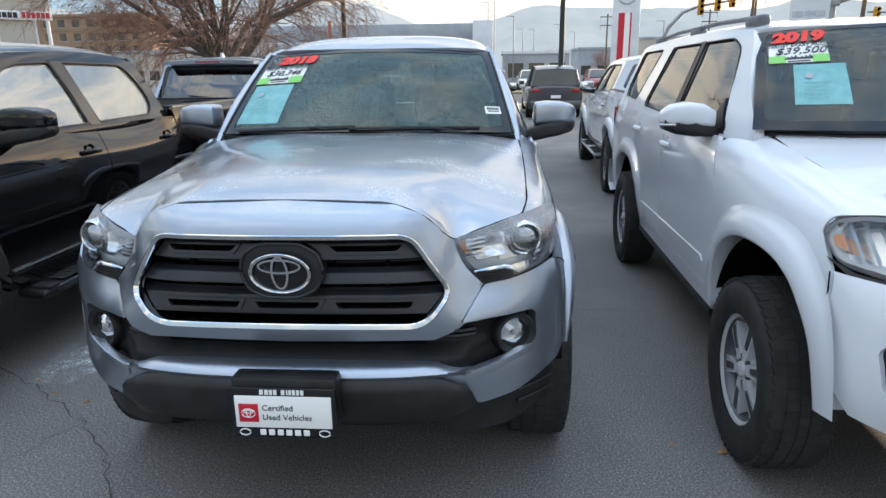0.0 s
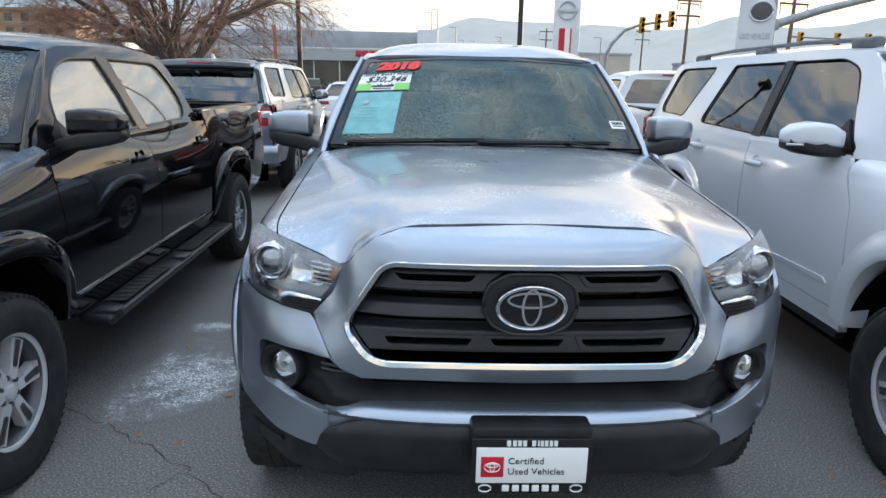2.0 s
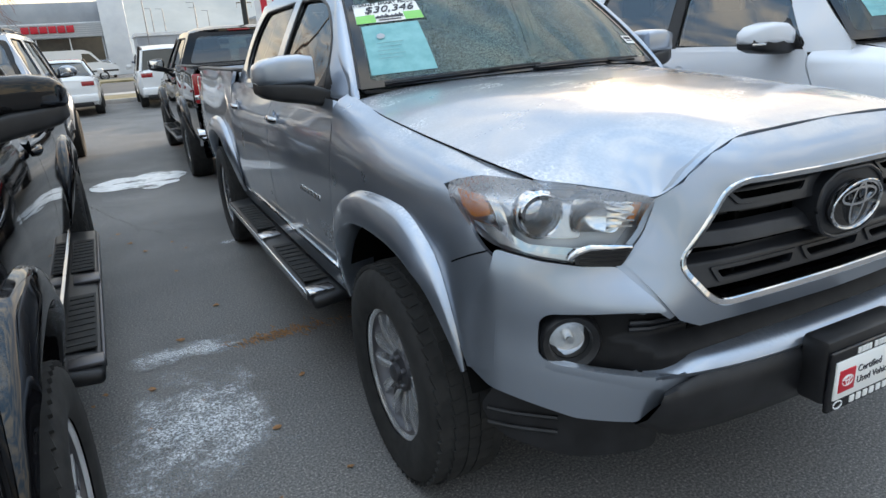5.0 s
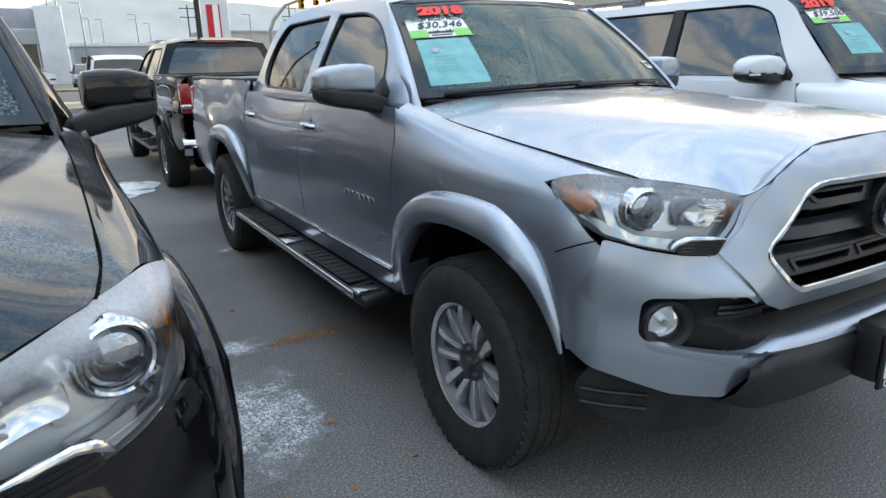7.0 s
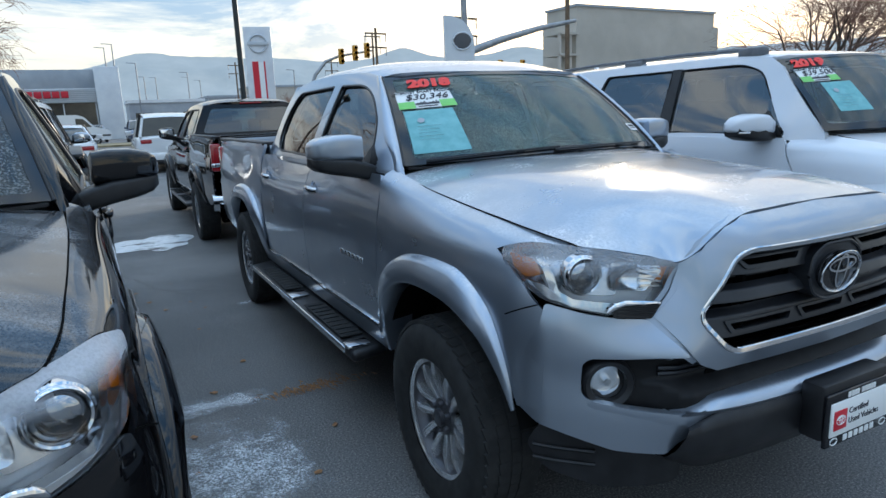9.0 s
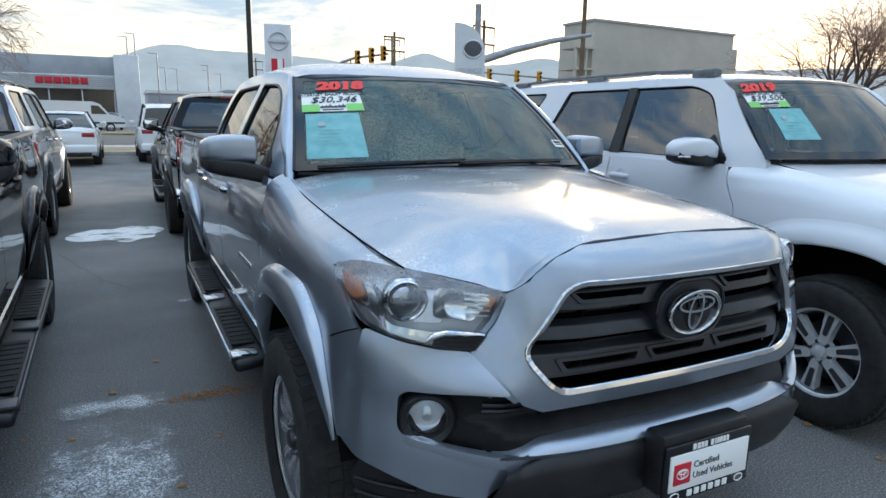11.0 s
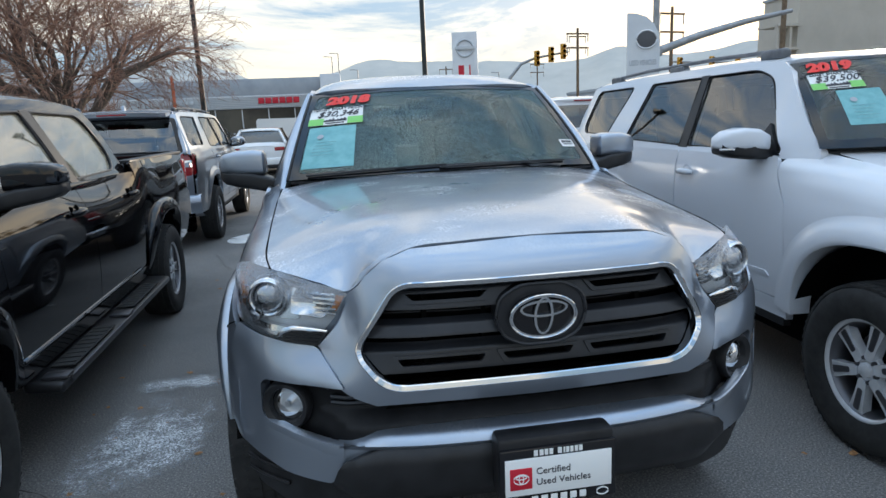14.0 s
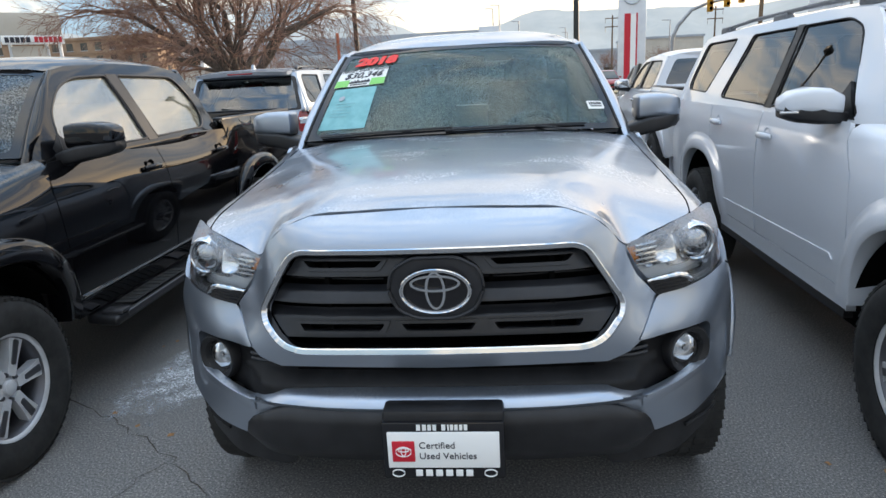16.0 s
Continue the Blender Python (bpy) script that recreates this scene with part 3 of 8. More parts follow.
def wheel_geos(style):
    """Tyre, rim barrel, spoke face and hub, at the origin with the outer face towards +x."""
    w = 0.122
    prof = [(0.215, -w * 0.85), (0.24, -w * 0.95), (0.30, -w), (0.335, -w * 0.93), (0.354, -w * 0.72), (0.362, -w * 0.4), (0.3625, 0),
            (0.362, w * 0.4), (0.354, w * 0.72), (0.335, w * 0.93), (0.30, w), (0.24, w * 0.95), (0.215, w * 0.85)]
    tyre = lathe(prof, 56)
    lugs = []
    for i in range(56):
        a = 2 * math.pi * i / 56
        for row, (x0, x1, off) in enumerate(((-0.107, -0.070, 0), (-0.062, -0.022, 0.5), (-0.016, 0.016, 0), (0.022, 0.062, 0.5), (0.070, 0.107, 0))):
            g = block(x0, x1, -0.0196, 0.0196, 0.345 if row in (0, 4) else 0.350, 0.3575 if row in (0, 4) else 0.3655)
            lugs.append(moved(g, Matrix.Rotation(a + off * 0.112, 4, "X") @ Matrix.Rotation(0.12 * (row - 2), 4, "Z")))
    rim = lathe([(0.212, -0.10), (0.20, -0.09), (0.185, -0.05), (0.180, 0.03), (0.200, 0.085), (0.210, 0.094), (0.218, 0.096), (0.2205, 0.09), (0.2205, 0.08)], 56)
    back = lathe([(0.0, -0.02), (0.185, -0.02)], 40)
    spokes, pockets = [], []
    if style == "split":
        for i in range(6):
            a = 2 * math.pi * i / 6
            for s in (-1, 1):
                loop = rounded([(s * 0.008, 0.05), (s * 0.027, 0.05), (s * 0.045, 0.130), (s * 0.060, 0.203), (s * 0.033, 0.207), (s * 0.021, 0.150)], 0.004, 2)
                g = extruded(loop, lambda u, v, d: (0.080 + 0.012 * (0.2 - v) / 0.2 - 0.03 * (v < 0.08) - d, u, v), 0.035)
                spokes.append(moved(g, Matrix.Rotation(a, 4, "X")))
            g = extruded([(-0.026, 0.06), (0.026, 0.06), (0.016, 0.205), (-0.016, 0.205)], lambda u, v, d: (0.055 - d, u, v), 0.03)
            pockets.append(moved(g, Matrix.Rotation(a, 4, "X")))
    else:
        for i in range(6 if style == "six" else 5):
            a = 2 * math.pi * i / (6 if style == "six" else 5)
            wide = 0.033 if style == "six" else 0.030
            loop = rounded([(-0.022, 0.045), (0.022, 0.045), (wide * 0.8, 0.12), (wide * 1.2, 0.207), (-wide * 1.2, 0.207), (-wide * 0.8, 0.12)], 0.012, 3)
            g = extruded(loop, lambda u, v, d: (0.078 + 0.010 * (0.2 - v) / 0.2 - d, u, v), 0.04)
            spokes.append(moved(g, Matrix.Rotation(a, 4, "X")))
            g = extruded(rounded([(-0.012, 0.09), (0.012, 0.09), (0.016, 0.19), (-0.016, 0.19)], 0.008, 3), lambda u, v, d: (0.0815 + 0.010 * (0.2 - v) / 0.2 - d, u, v), 0.004)
            pockets.append(moved(g, Matrix.Rotation(a, 4, "X")))
    hub = lathe([(0.0, 0.098), (0.022, 0.097), (0.030, 0.092), (0.032, 0.078), (0.066, 0.070), (0.070, 0.05)], 32)
    nuts = [moved(lathe([(0.0, 0.088), (0.008, 0.087), (0.0105, 0.08), (0.0105, 0.06)], 10), Matrix.Rotation(2 * math.pi * (i + 0.5) / 6, 4, "X") @ Matrix.Translation((0, 0, 0.052))) for i in range(6)]
    disc = lathe([(0.06, -0.005), (0.150, -0.005), (0.150, -0.03), (0.06, -0.03)], 40)
    return dict(tyre=tyre, tread=joined(*lugs), rim=rim, back=back, spokes=spokes, pockets=pockets, hub=hub, nuts=nuts, disc=disc)


WHEELS = {}


def add_wheel(parent, style, face, x, y, z=HUB_Z, radius=1.0, face_mat=None):
    """A wheel as a part with its own pieces; face: the side it looks to, 1 or -1."""
    if style not in WHEELS:
        g = wheel_geos(style)
        spoke_mat = MACHINED if style == "split" else ALLOY
        WHEELS[style] = [("tyre", mesh_of("tyre", g["tyre"], RUBBER, 50), None), ("tread", mesh_of("tread", g["tread"], RUBBER), None),
                         ("rim", mesh_of("rim", g["rim"], ALLOY_DARK), None),
                         ("rim_lip", mesh_of("rim_lip", lathe([(0.201, 0.088), (0.210, 0.0965), (0.2185, 0.0985), (0.222, 0.092)], 56), MACHINED if style == "split" else ALLOY), None),
                         ("rim_back", mesh_of("rim_back", g["back"], DARK), None),
                         ("brake_disc", mesh_of("brake_disc", g["disc"], ALLOY_DARK), None),
                         ("hub_cap", mesh_of("hub_cap", g["hub"], ALLOY_DARK if style == "split" else ALLOY), None)]
        WHEELS[style] += [("spoke", mesh_of("spoke", s, spoke_mat), None) for s in g["spokes"]]
        WHEELS[style] += [("spoke_pocket", mesh_of("spoke_pocket", s, ALLOY_DARK), None) for s in g["pockets"]]
        WHEELS[style] += [("wheel_nut", mesh_of("wheel_nut", s, ALLOY_DARK), None) for s in g["nuts"]]
    w = new("wheel", WHEELS[style][2][1])
    w.parent = parent
    spin = random.uniform(0, 60)
    w.matrix_basis = pose(x, y, z) @ (Matrix.Identity(4) if face > 0 else Matrix.Rotation(math.pi, 4, "Z")) @ Matrix.Rotation(radians(spin), 4, "X") @ Matrix.Scale(radius, 4)
    for name, me, _ in WHEELS[style]:
        if name != "rim":
            part(name, me, None, w)
    return w


def both(name, geo, mat, root, label=""):
    """The same part on both sides."""
    a = part(name, geo, mat, root, label)
    return a, part(name, mirrored(geo), mat, root, label)


def loft_x(sections, n=32, power=4.4):
    """A closed shell through rounded sections (x, y, z, ry, rz)."""
    V, F = [], []
    for x, cy, cz, ry, rz in sections:
        for k in range(n):
            a = 2 * math.pi * k / n
            c, d = math.cos(a), math.sin(a)
            V.append((x, cy + ry * math.copysign(abs(c) ** (2 / power), c), cz + rz * math.copysign(abs(d) ** (2 / power), d)))
    m = len(sections)
    for i in range(m - 1):
        F += [[i * n + k, i * n + (k + 1) % n, (i + 1) * n + (k + 1) % n, (i + 1) * n + k] for k in range(n)]
    F += [list(range(n))[::-1], [(m - 1) * n + k for k in range(n)]]
    return np.array(V), F


def mirror_parts(root, cap_mat, slim=False):
    """Door mirrors: painted cap over a black foot that joins the door."""
    if slim:
        cap = loft_x([(0.835, 1.70, 1.262, 0.040, 0.020), (0.845, 1.70, 1.268, 0.070, 0.042), (0.90, 1.705, 1.284, 0.088, 0.054), (0.97, 1.715, 1.288, 0.088, 0.056), (1.03, 1.735, 1.282, 0.076, 0.046), (1.062, 1.755, 1.270, 0.052, 0.030), (1.072, 1.765, 1.262, 0.02, 0.010)])
        foot = loft_x([(0.79, 1.70, 1.205, 0.050, 0.020), (0.85, 1.70, 1.212, 0.062, 0.030), (0.93, 1.71, 1.226, 0.086, 0.044), (1.01, 1.73, 1.234, 0.078, 0.042), (1.060, 1.75, 1.242, 0.052, 0.030)])
        pane = (0.95, 1.792, 1.262)
    else:
        cap = loft_x([(0.822, 1.695, 1.280, 0.050, 0.040), (0.832, 1.695, 1.285, 0.074, 0.055), (0.88, 1.700, 1.290, 0.082, 0.057), (0.95, 1.708, 1.290, 0.083, 0.055), (1.005, 1.722, 1.285, 0.076, 0.048), (1.030, 1.735, 1.279, 0.060, 0.037), (1.040, 1.745, 1.274, 0.035, 0.020)], 40, 5.2)
        foot = loft_x([(0.775, 1.665, 1.178, 0.060, 0.030), (0.82, 1.675, 1.188, 0.076, 0.038), (0.88, 1.692, 1.203, 0.085, 0.040), (0.96, 1.712, 1.214, 0.084, 0.037), (1.010, 1.728, 1.222, 0.073, 0.031), (1.034, 1.742, 1.230, 0.047, 0.020)], 40, 5.2)
        pane = (0.93, 1.786, 1.272)
    for s in (1, -1):
        body = part("mirror", cap if s > 0 else mirrored(cap), cap_mat, root, angle=60)
        part("mirror_foot", foot if s > 0 else mirrored(foot), TRIM, body, angle=60)
        part("mirror_glass", moved(block(-0.085, 0.085, -0.003, 0.006, -0.052, 0.052, 0.003), pose(s * pane[0], pane[1] + 0.005, pane[2], 0, 0, s * 4)), MIRROR, body)
        if slim:
            part("turn_lamp", moved(block(-0.09, 0.02, -0.004, 0.004, -0.006, 0.006, 0.003), pose(s * 1.0, 1.658, 1.238, 0, 0, s * 14)), CHROME, body)
    # triangular sail where the foot meets the door
    sail_loop = [(1.60, 1.20), (1.80, 1.205), (1.80, 1.245), (1.74, 1.36)] if slim else [(1.54, 1.168), (1.76, 1.175), (1.76, 1.215), (1.70, 1.300)]
    fn = s_upper if slim else upper_x
    for m in (False, True):
        part("mirror_sail", panel([sail_loop], lambda u, v: np.stack([fn(u, v) + 0.004, u, v], 1), 0.1, 0.1, 0.02, mirror=m, outward=(1, 0, 0)), TRIM, root)


def handle_parts(root, spots, mat, cup_x):
    for y, z in spots:
        for s in (1, -1):
            x = float(cup_x(np.array([y]), np.array([z]))[0])
            cup = part("handle_cup", moved(lathe([(0.0, -0.012), (0.03, -0.010), (0.045, 0.0015), (0.05, 0.002)], 28), pose(s * x, y, z, 0, 0, 0 if s > 0 else 180) @ Matrix.Diagonal((1, 1, 0.9, 1))), DARK if mat is BLACK else mat, root)
            bar = tube([(s * (x + 0.012), y - 0.085, z), (s * (x + 0.030), y - 0.06, z + 0.002), (s * (x + 0.034), y, z + 0.004), (s * (x + 0.030), y + 0.06, z + 0.002), (s * (x + 0.010), y + 0.095, z)],
                       [0.012, 0.016, 0.017, 0.016, 0.012], 10, squash=(0.8, 1.1))
            part("door_handle", bar, mat, root, "chrome door handle" if mat is CHROME else "")


def pickup(name, label, at, body_mat, wheel_style="split", shield=None, step=TRIM, chrome_handles=True, side_glass=None, group="parked pickup trucks"):
    root = thing(name, label, "pickup truck", at, group)
    shield = shield or SHIELD
    # hood
    edge = [(0.0, 0.141), (0.33, 0.139), (0.40, 0.139), (0.45, 0.151), (0.487, 0.183), (0.522, 0.211), (0.60, 0.262), (0.65, 0.304), (0.704, 0.356), (0.722, 0.45), (0.735, 0.7), (0.742, 1.0), (0.743, 1.25), (0.735, 1.42), (0.55, 1.40), (0.30, 1.335), (0.0, 1.305)]
    edge = edge[:1] + rounded(edge, 0.02)[5:-5] + edge[-1:]
    loop = edge + [(-x, y) for x, y in edge[-2:0:-1]]
    part("hood", panel([loop], on_z(hood_z), 0.02, 0.025, 0.02, outward=(0, 0, 1)), body_mat, root)
    edge_line = [(0.706, 0.362), (0.722, 0.45), (0.735, 0.7), (0.742, 1.0), (0.743, 1.25), (0.735, 1.42)]
    edge_line = [(float(hermite(np.array([y]), [p[1] for p in edge_line], [p[0] for p in edge_line])[0]), y) for y in np.linspace(0.362, 1.42, 30)]
    both("hood_gap", tube([(x + 0.001, y, float(hood_z(np.array([y]), np.array([x]))[0]) - 0.0005) for x, y in edge_line], 0.0024, 6), DARK, root)
    # nose round the grille
    ring = rounded([(0.376, 1.047), (0.497, 0.860), (0.415, 0.757), (-0.415, 0.757), (-0.497, 0.860), (-0.376, 1.047)], [0.05, 0.045, 0.06, 0.06, 0.045, 0.05], 7)
    top = [(0.33, 1.122), (0.40, 1.098), (0.45, 1.055), (0.489, 1.000), (0.522, 0.93), (0.578, 0.868), (0.519, 0.768), (0.498, 0.742), (0.44, 0.716), (0.0, 0.712)]
    outer = [(0.0, 1.133)] + top + [(-x, z) for x, z in top[-2::-1]]
    part("grille_surround", panel([outer, ring], on_y(nose_y), 0.025, 0.02, 0.03, outward=(0, -1, 0)), body_mat, root)
    flange = [(0.33, 1.130), (0.405, 1.104), (0.457, 1.061), (0.496, 1.004), (0.535, 0.935), (0.592, 0.868), (0.533, 0.760), (0.508, 0.740)]
    back = [(0.33, 1.09), (0.38, 1.07), (0.43, 1.03), (0.47, 0.98), (0.50, 0.91), (0.54, 0.868), (0.50, 0.80), (0.48, 0.755)]
    hoop = [(0.0, 1.1405)] + flange + back[::-1] + [(0.0, 1.10)] + [(-x, z) for x, z in back] + [(-x, z) for x, z in flange[::-1]]
    part("surround_flange", panel([hoop], on_y(nose_y, 0.017), 0.03, 0.02, 0.02, outward=(0, -1, 0)), body_mat, root)
    # chrome frame
    hoop = dense([(0.380, 1.051), (0.502, 0.860), (0.418, 0.753), (-0.418, 0.753), (-0.502, 0.860), (-0.380, 1.051)], [0.05, 0.045, 0.06, 0.06, 0.045, 0.05], 8)
    st = []
    for i, (x, z) in enumerate(hoop):
        (x0, z0), (x1, z1) = hoop[i - 1], hoop[(i + 1) % len(hoop)]
        nx, nz = z1 - z0, x0 - x1
        q = math.hypot(nx, nz)
        nx, nz = (nx / q, nz / q) if nx * -x + nz * (0.9 - z) > 0 else (-nx / q, -nz / q)
        y = float(nose_y(np.array([z]), np.array([abs(x)]))[0])
        st.append([(x + nx * d, y + push, z + nz * d) for d, push in ((0.001, 0.003), (0.0025, -0.005), (0.005, -0.007), (0.0165, -0.004), (0.019, -0.001), (0.020, 0.006), (0.0205, 0.030))])
    part("grille_frame", sweep(None, st + st[:1]), CHROME, root, "chrome grille frame", angle=14)
    # grille insert
    hexa = rounded([(0.365, 1.034), (0.480, 0.860), (0.402, 0.771), (-0.402, 0.771), (-0.480, 0.860), (-0.365, 1.034)], [0.04] * 6, 4)
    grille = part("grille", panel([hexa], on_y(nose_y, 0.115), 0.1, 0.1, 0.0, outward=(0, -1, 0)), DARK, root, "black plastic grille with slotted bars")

    def half_at(z):
        return 0.365 + (0.480 - 0.365) * (1.034 - z) / 0.174 if z > 0.86 else 0.402 + (0.480 - 0.402) * (z - 0.771) / 0.089

    def bar(z0, z1, front, slots=(), mat=GRILLE):
        out = [(-half_at(z0) + 0.004, z0), (half_at(z0) - 0.004, z0)] + ([(0.476, 0.86)] if z0 < 0.86 < z1 else []) + [(half_at(z1) - 0.004, z1), (-half_at(z1) + 0.004, z1)] + ([(-0.476, 0.86)] if z0 < 0.86 < z1 else [])
        holes = [rounded([(c - w0, b), (c + w0, b), (c + w1, t), (c - w1, t)], 0.006, 2) for c, w0, w1, b, t in slots]
        def face(u, v):
            t = np.clip((v - z0) / (z1 - z0), 0, 1)
            return np.stack([u, nose_y(v, np.abs(u)) + front - 0.006 + 0.022 * t + 0.020 * np.clip((t - 0.72) / 0.28, 0, 1), v], 1)
        part("grille_bar", panel([out, *holes], face, 0.06, 0.008, 0.05, outward=(0, -1, 0)), mat, grille)
        for c, w0, w1, b, t in slots:
            edge = [(c - w0 - 0.012, b - 0.007), (c + w0 + 0.012, b - 0.007), (c + w1 + 0.016, t + 0.008), (c - w1 - 0.016, t + 0.008)]
            hole = [(c - w0, b), (c + w0, b), (c + w1, t), (c - w1, t)]
            part("slot_rim", panel([rounded(edge, 0.006, 2), rounded(hole, 0.006, 2)], lambda u, v: face(u, v) + np.array([0, -0.006, 0]), 0.06, 0.02, 0.008, outward=(0, -1, 0)), mat, grille)

    bar(0.968, 1.033, 0.035, [(s * 0.245, 0.088, 0.108, 0.990, 1.008) for s in (-1, 1)])
    bar(0.895, 0.935, 0.030)
    bar(0.795, 0.868, 0.035, [(s * 0.262, 0.105, 0.118, 0.812, 0.832) for s in (-1, 1)] + [(0.0, 0.085, 0.10, 0.812, 0.832)])
    for z in (0.952, 0.944, 0.886, 0.878, 0.786, 0.778):
        part("grille_fin", panel([[(-half_at(z) + 0.01, z - 0.002), (half_at(z) - 0.01, z - 0.002), (half_at(z) - 0.01, z + 0.002), (-half_at(z) + 0.01, z + 0.002)]], on_y(nose_y, 0.085), 0.2, 0.01, 0.03, outward=(0, -1, 0)), TRIM, grille)
    for s in (-1, 1):
        for x in (0.14, 0.30):
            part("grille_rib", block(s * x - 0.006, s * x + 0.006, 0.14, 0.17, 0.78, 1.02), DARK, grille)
    bez = rounded([(-0.115, 0.99), (-0.06, 1.022), (0.06, 1.022), (0.115, 0.99), (0.128, 0.935), (0.105, 0.88), (0.05, 0.855), (-0.05, 0.855), (-0.105, 0.88), (-0.128, 0.935)], 0.02, 3)
    badge = part("badge_bezel", panel([bez], lambda u, v: np.stack([u, 0.068 + 0.25 * np.hypot(u, v - 0.935) ** 2, v], 1), 0.03, 0.03, 0.06, outward=(0, -1, 0)), GRILLE, grille)
    part("badge_disc", panel([ellipse(0.089, 0.060, 40, 0, 0.935)], lambda u, v: np.stack([u, 0.060 + 0.4 * u * u, v], 1), 0.04, 0.04, 0.012, outward=(0, -1, 0)), GLOSSY_BLACK, badge)
    def badge_at(u, v):
        return np.stack([u, 0.0490 + 0.4 * u * u - 0.15 * (v - 0.935), v], 1)
    for rx, rz, cz, wide in ((0.090, 0.061, 0.935, 0.0075), (0.064, 0.0235, 0.957, 0.0065), (0.026, 0.053, 0.937, 0.0065)):
        part("badge_ring", panel([ellipse(rx, rz, 44, 0, cz), ellipse(rx - wide, rz - wide, 44, 0, cz)], badge_at, 0.03, 0.03, 0.010, outward=(0, -1, 0)), CHROME, badge, "chrome oval")
    part("badge_edge", tube([(x, 0.0482 + 0.4 * x * x - 0.15 * (z - 0.935), z) for x, z in ellipse(0.0895, 0.0605, 48, 0, 0.935)], 0.003, 6, True), CHROME, badge)
    bez_rim = [(x, 0.066 + 0.25 * (x * x + (z - 0.935) ** 2), z) for x, z in dense([(x * 0.97, 0.935 + (z - 0.935) * 0.97) for x, z in bez], 0, 0)[:-1]]
    part("bezel_rim", tube(bez_rim, 0.005, 6, True), GRILLE, badge)
    # bumper
    side = rounded([(0.589, 0.858), (0.66, 0.864), (0.74, 0.880), (0.812, 0.904), (0.846, 0.80), (0.866, 0.70), (0.867, 0.60), (0.84, 0.555), (0.70, 0.502), (0.575, 0.487), (0.550, 0.515), (0.505, 0.548), (0.45, 0.585), (0.45, 0.606), (0.530, 0.606), (0.550, 0.602),
                    (0.66, 0.618), (0.742, 0.636), (0.757, 0.660), (0.754, 0.745), (0.738, 0.760), (0.66, 0.760), (0.522, 0.765)], 0.010, 3)
    pocket = rounded([(0.560, 0.602), (0.66, 0.618), (0.742, 0.636), (0.757, 0.660), (0.754, 0.745), (0.738, 0.760), (0.66, 0.760), (0.560, 0.764)], 0.012, 4)
    pocket = [p for p in dense(pocket, 0, 0)[:-1] if not (p[0] < 0.570 and 0.607 < p[1] < 0.758)]
    for m in (False, True):
        corner = part("bumper_corner", panel([side], on_y(bumper_y), 0.012, 0.02, 0.035, mirror=m, outward=(0, -1, 0)), body_mat, root)
        rim = []
        for x, z in pocket:
            cx, cz = x + (0.645 - x) * 0.06, z + (0.69 - z) * 0.09
            y = float(bumper_y(np.array([z]), np.array([x]))[0])
            rim.append([(x, y, z), ((x + cx) / 2, y + 0.006, (z + cz) / 2), (cx, y + 0.020, cz), (cx, y + 0.032, cz)])
        rim = sweep(None, rim)
        part("bumper_lip", mirrored(rim) if m else rim, body_mat, corner, angle=50)
    st = []
    for x in np.linspace(0.535, 0.748, 15):
        z = float(np.interp(x, [0.53, 0.56, 0.66, 0.742, 0.75], [0.604, 0.605, 0.619, 0.638, 0.646]))
        y = float(bumper_y(np.array([z]), np.array([x]))[0])
        st.append([(x, y - 0.0015, z - 0.030), (x, y - 0.004, z - 0.010), (x, y - 0.002, z + 0.002), (x, y + 0.006, z + 0.005), (x, y + 0.018, z + 0.006)])
    both("bumper_shelf", sweep(None, st), body_mat, root)
    sect = [(0.115, 0.640), (0.080, 0.636), (0.054, 0.624), (0.046, 0.610), (0.052, 0.598), (0.12, 0.590)]
    st = []
    for i in range(33):
        x = -0.548 + 1.096 * i / 32
        q = abs(x) / 0.538
        st.append([(x, y + 0.065 * q ** 3, z - 0.034 * min(1, max(0, abs(x) - 0.44) / 0.10) * (z > 0.615)) for y, z in sect])
    bumper = part("bumper_bar", sweep(None, st), body_mat, root, angle=50)
    sect = [(0.056, 0.600), (0.042, 0.588), (0.038, 0.56), (0.046, 0.49), (0.072, 0.440), (0.17, 0.412), (0.42, 0.390)]
    st = []
    for i in range(49):
        t = -1 + 2 * i / 48
        q = abs(t)
        bend = max(0.0, q - 0.82) / 0.18
        st.append([(t * (0.524 + 0.045 * min(1, k / 3)), y + 0.058 * q ** 3 + 0.012 * bend ** 2 * max(0, k - 2), z - 0.035 * bend ** 1.5 * max(0, 1 - k / 3) + 0.016 * bend ** 2 * max(0, k - 2)) for k, (y, z) in enumerate(sect)])
    part("skid_panel", sweep(None, st), TRIM, root, "black plastic lower bumper panel", angle=60)
    valance = rounded([(0.46, 0.50), (0.80, 0.55), (0.838, 0.47), (0.805, 0.395), (0.68, 0.352), (0.46, 0.350)], 0.03, 3)
    for m in (False, True):
        dam = part("lower_valance", panel([valance], on_y(bumper_y, 0.075), 0.05, 0.04, 0.03, mirror=m, outward=(0, -1, 0)), TRIM, root, "black plastic air dam")
        for z in (0.425, 0.465):
            fin = tube([(x, float(bumper_y(np.array([0.48]), np.array([x]))[0]) + 0.070, z + 0.04 * (x - 0.74)) for x in np.linspace(0.70, 0.825, 7)], 0.006, 6)
            part("dam_fin", mirrored(fin) if m else fin, TRIM, dam)
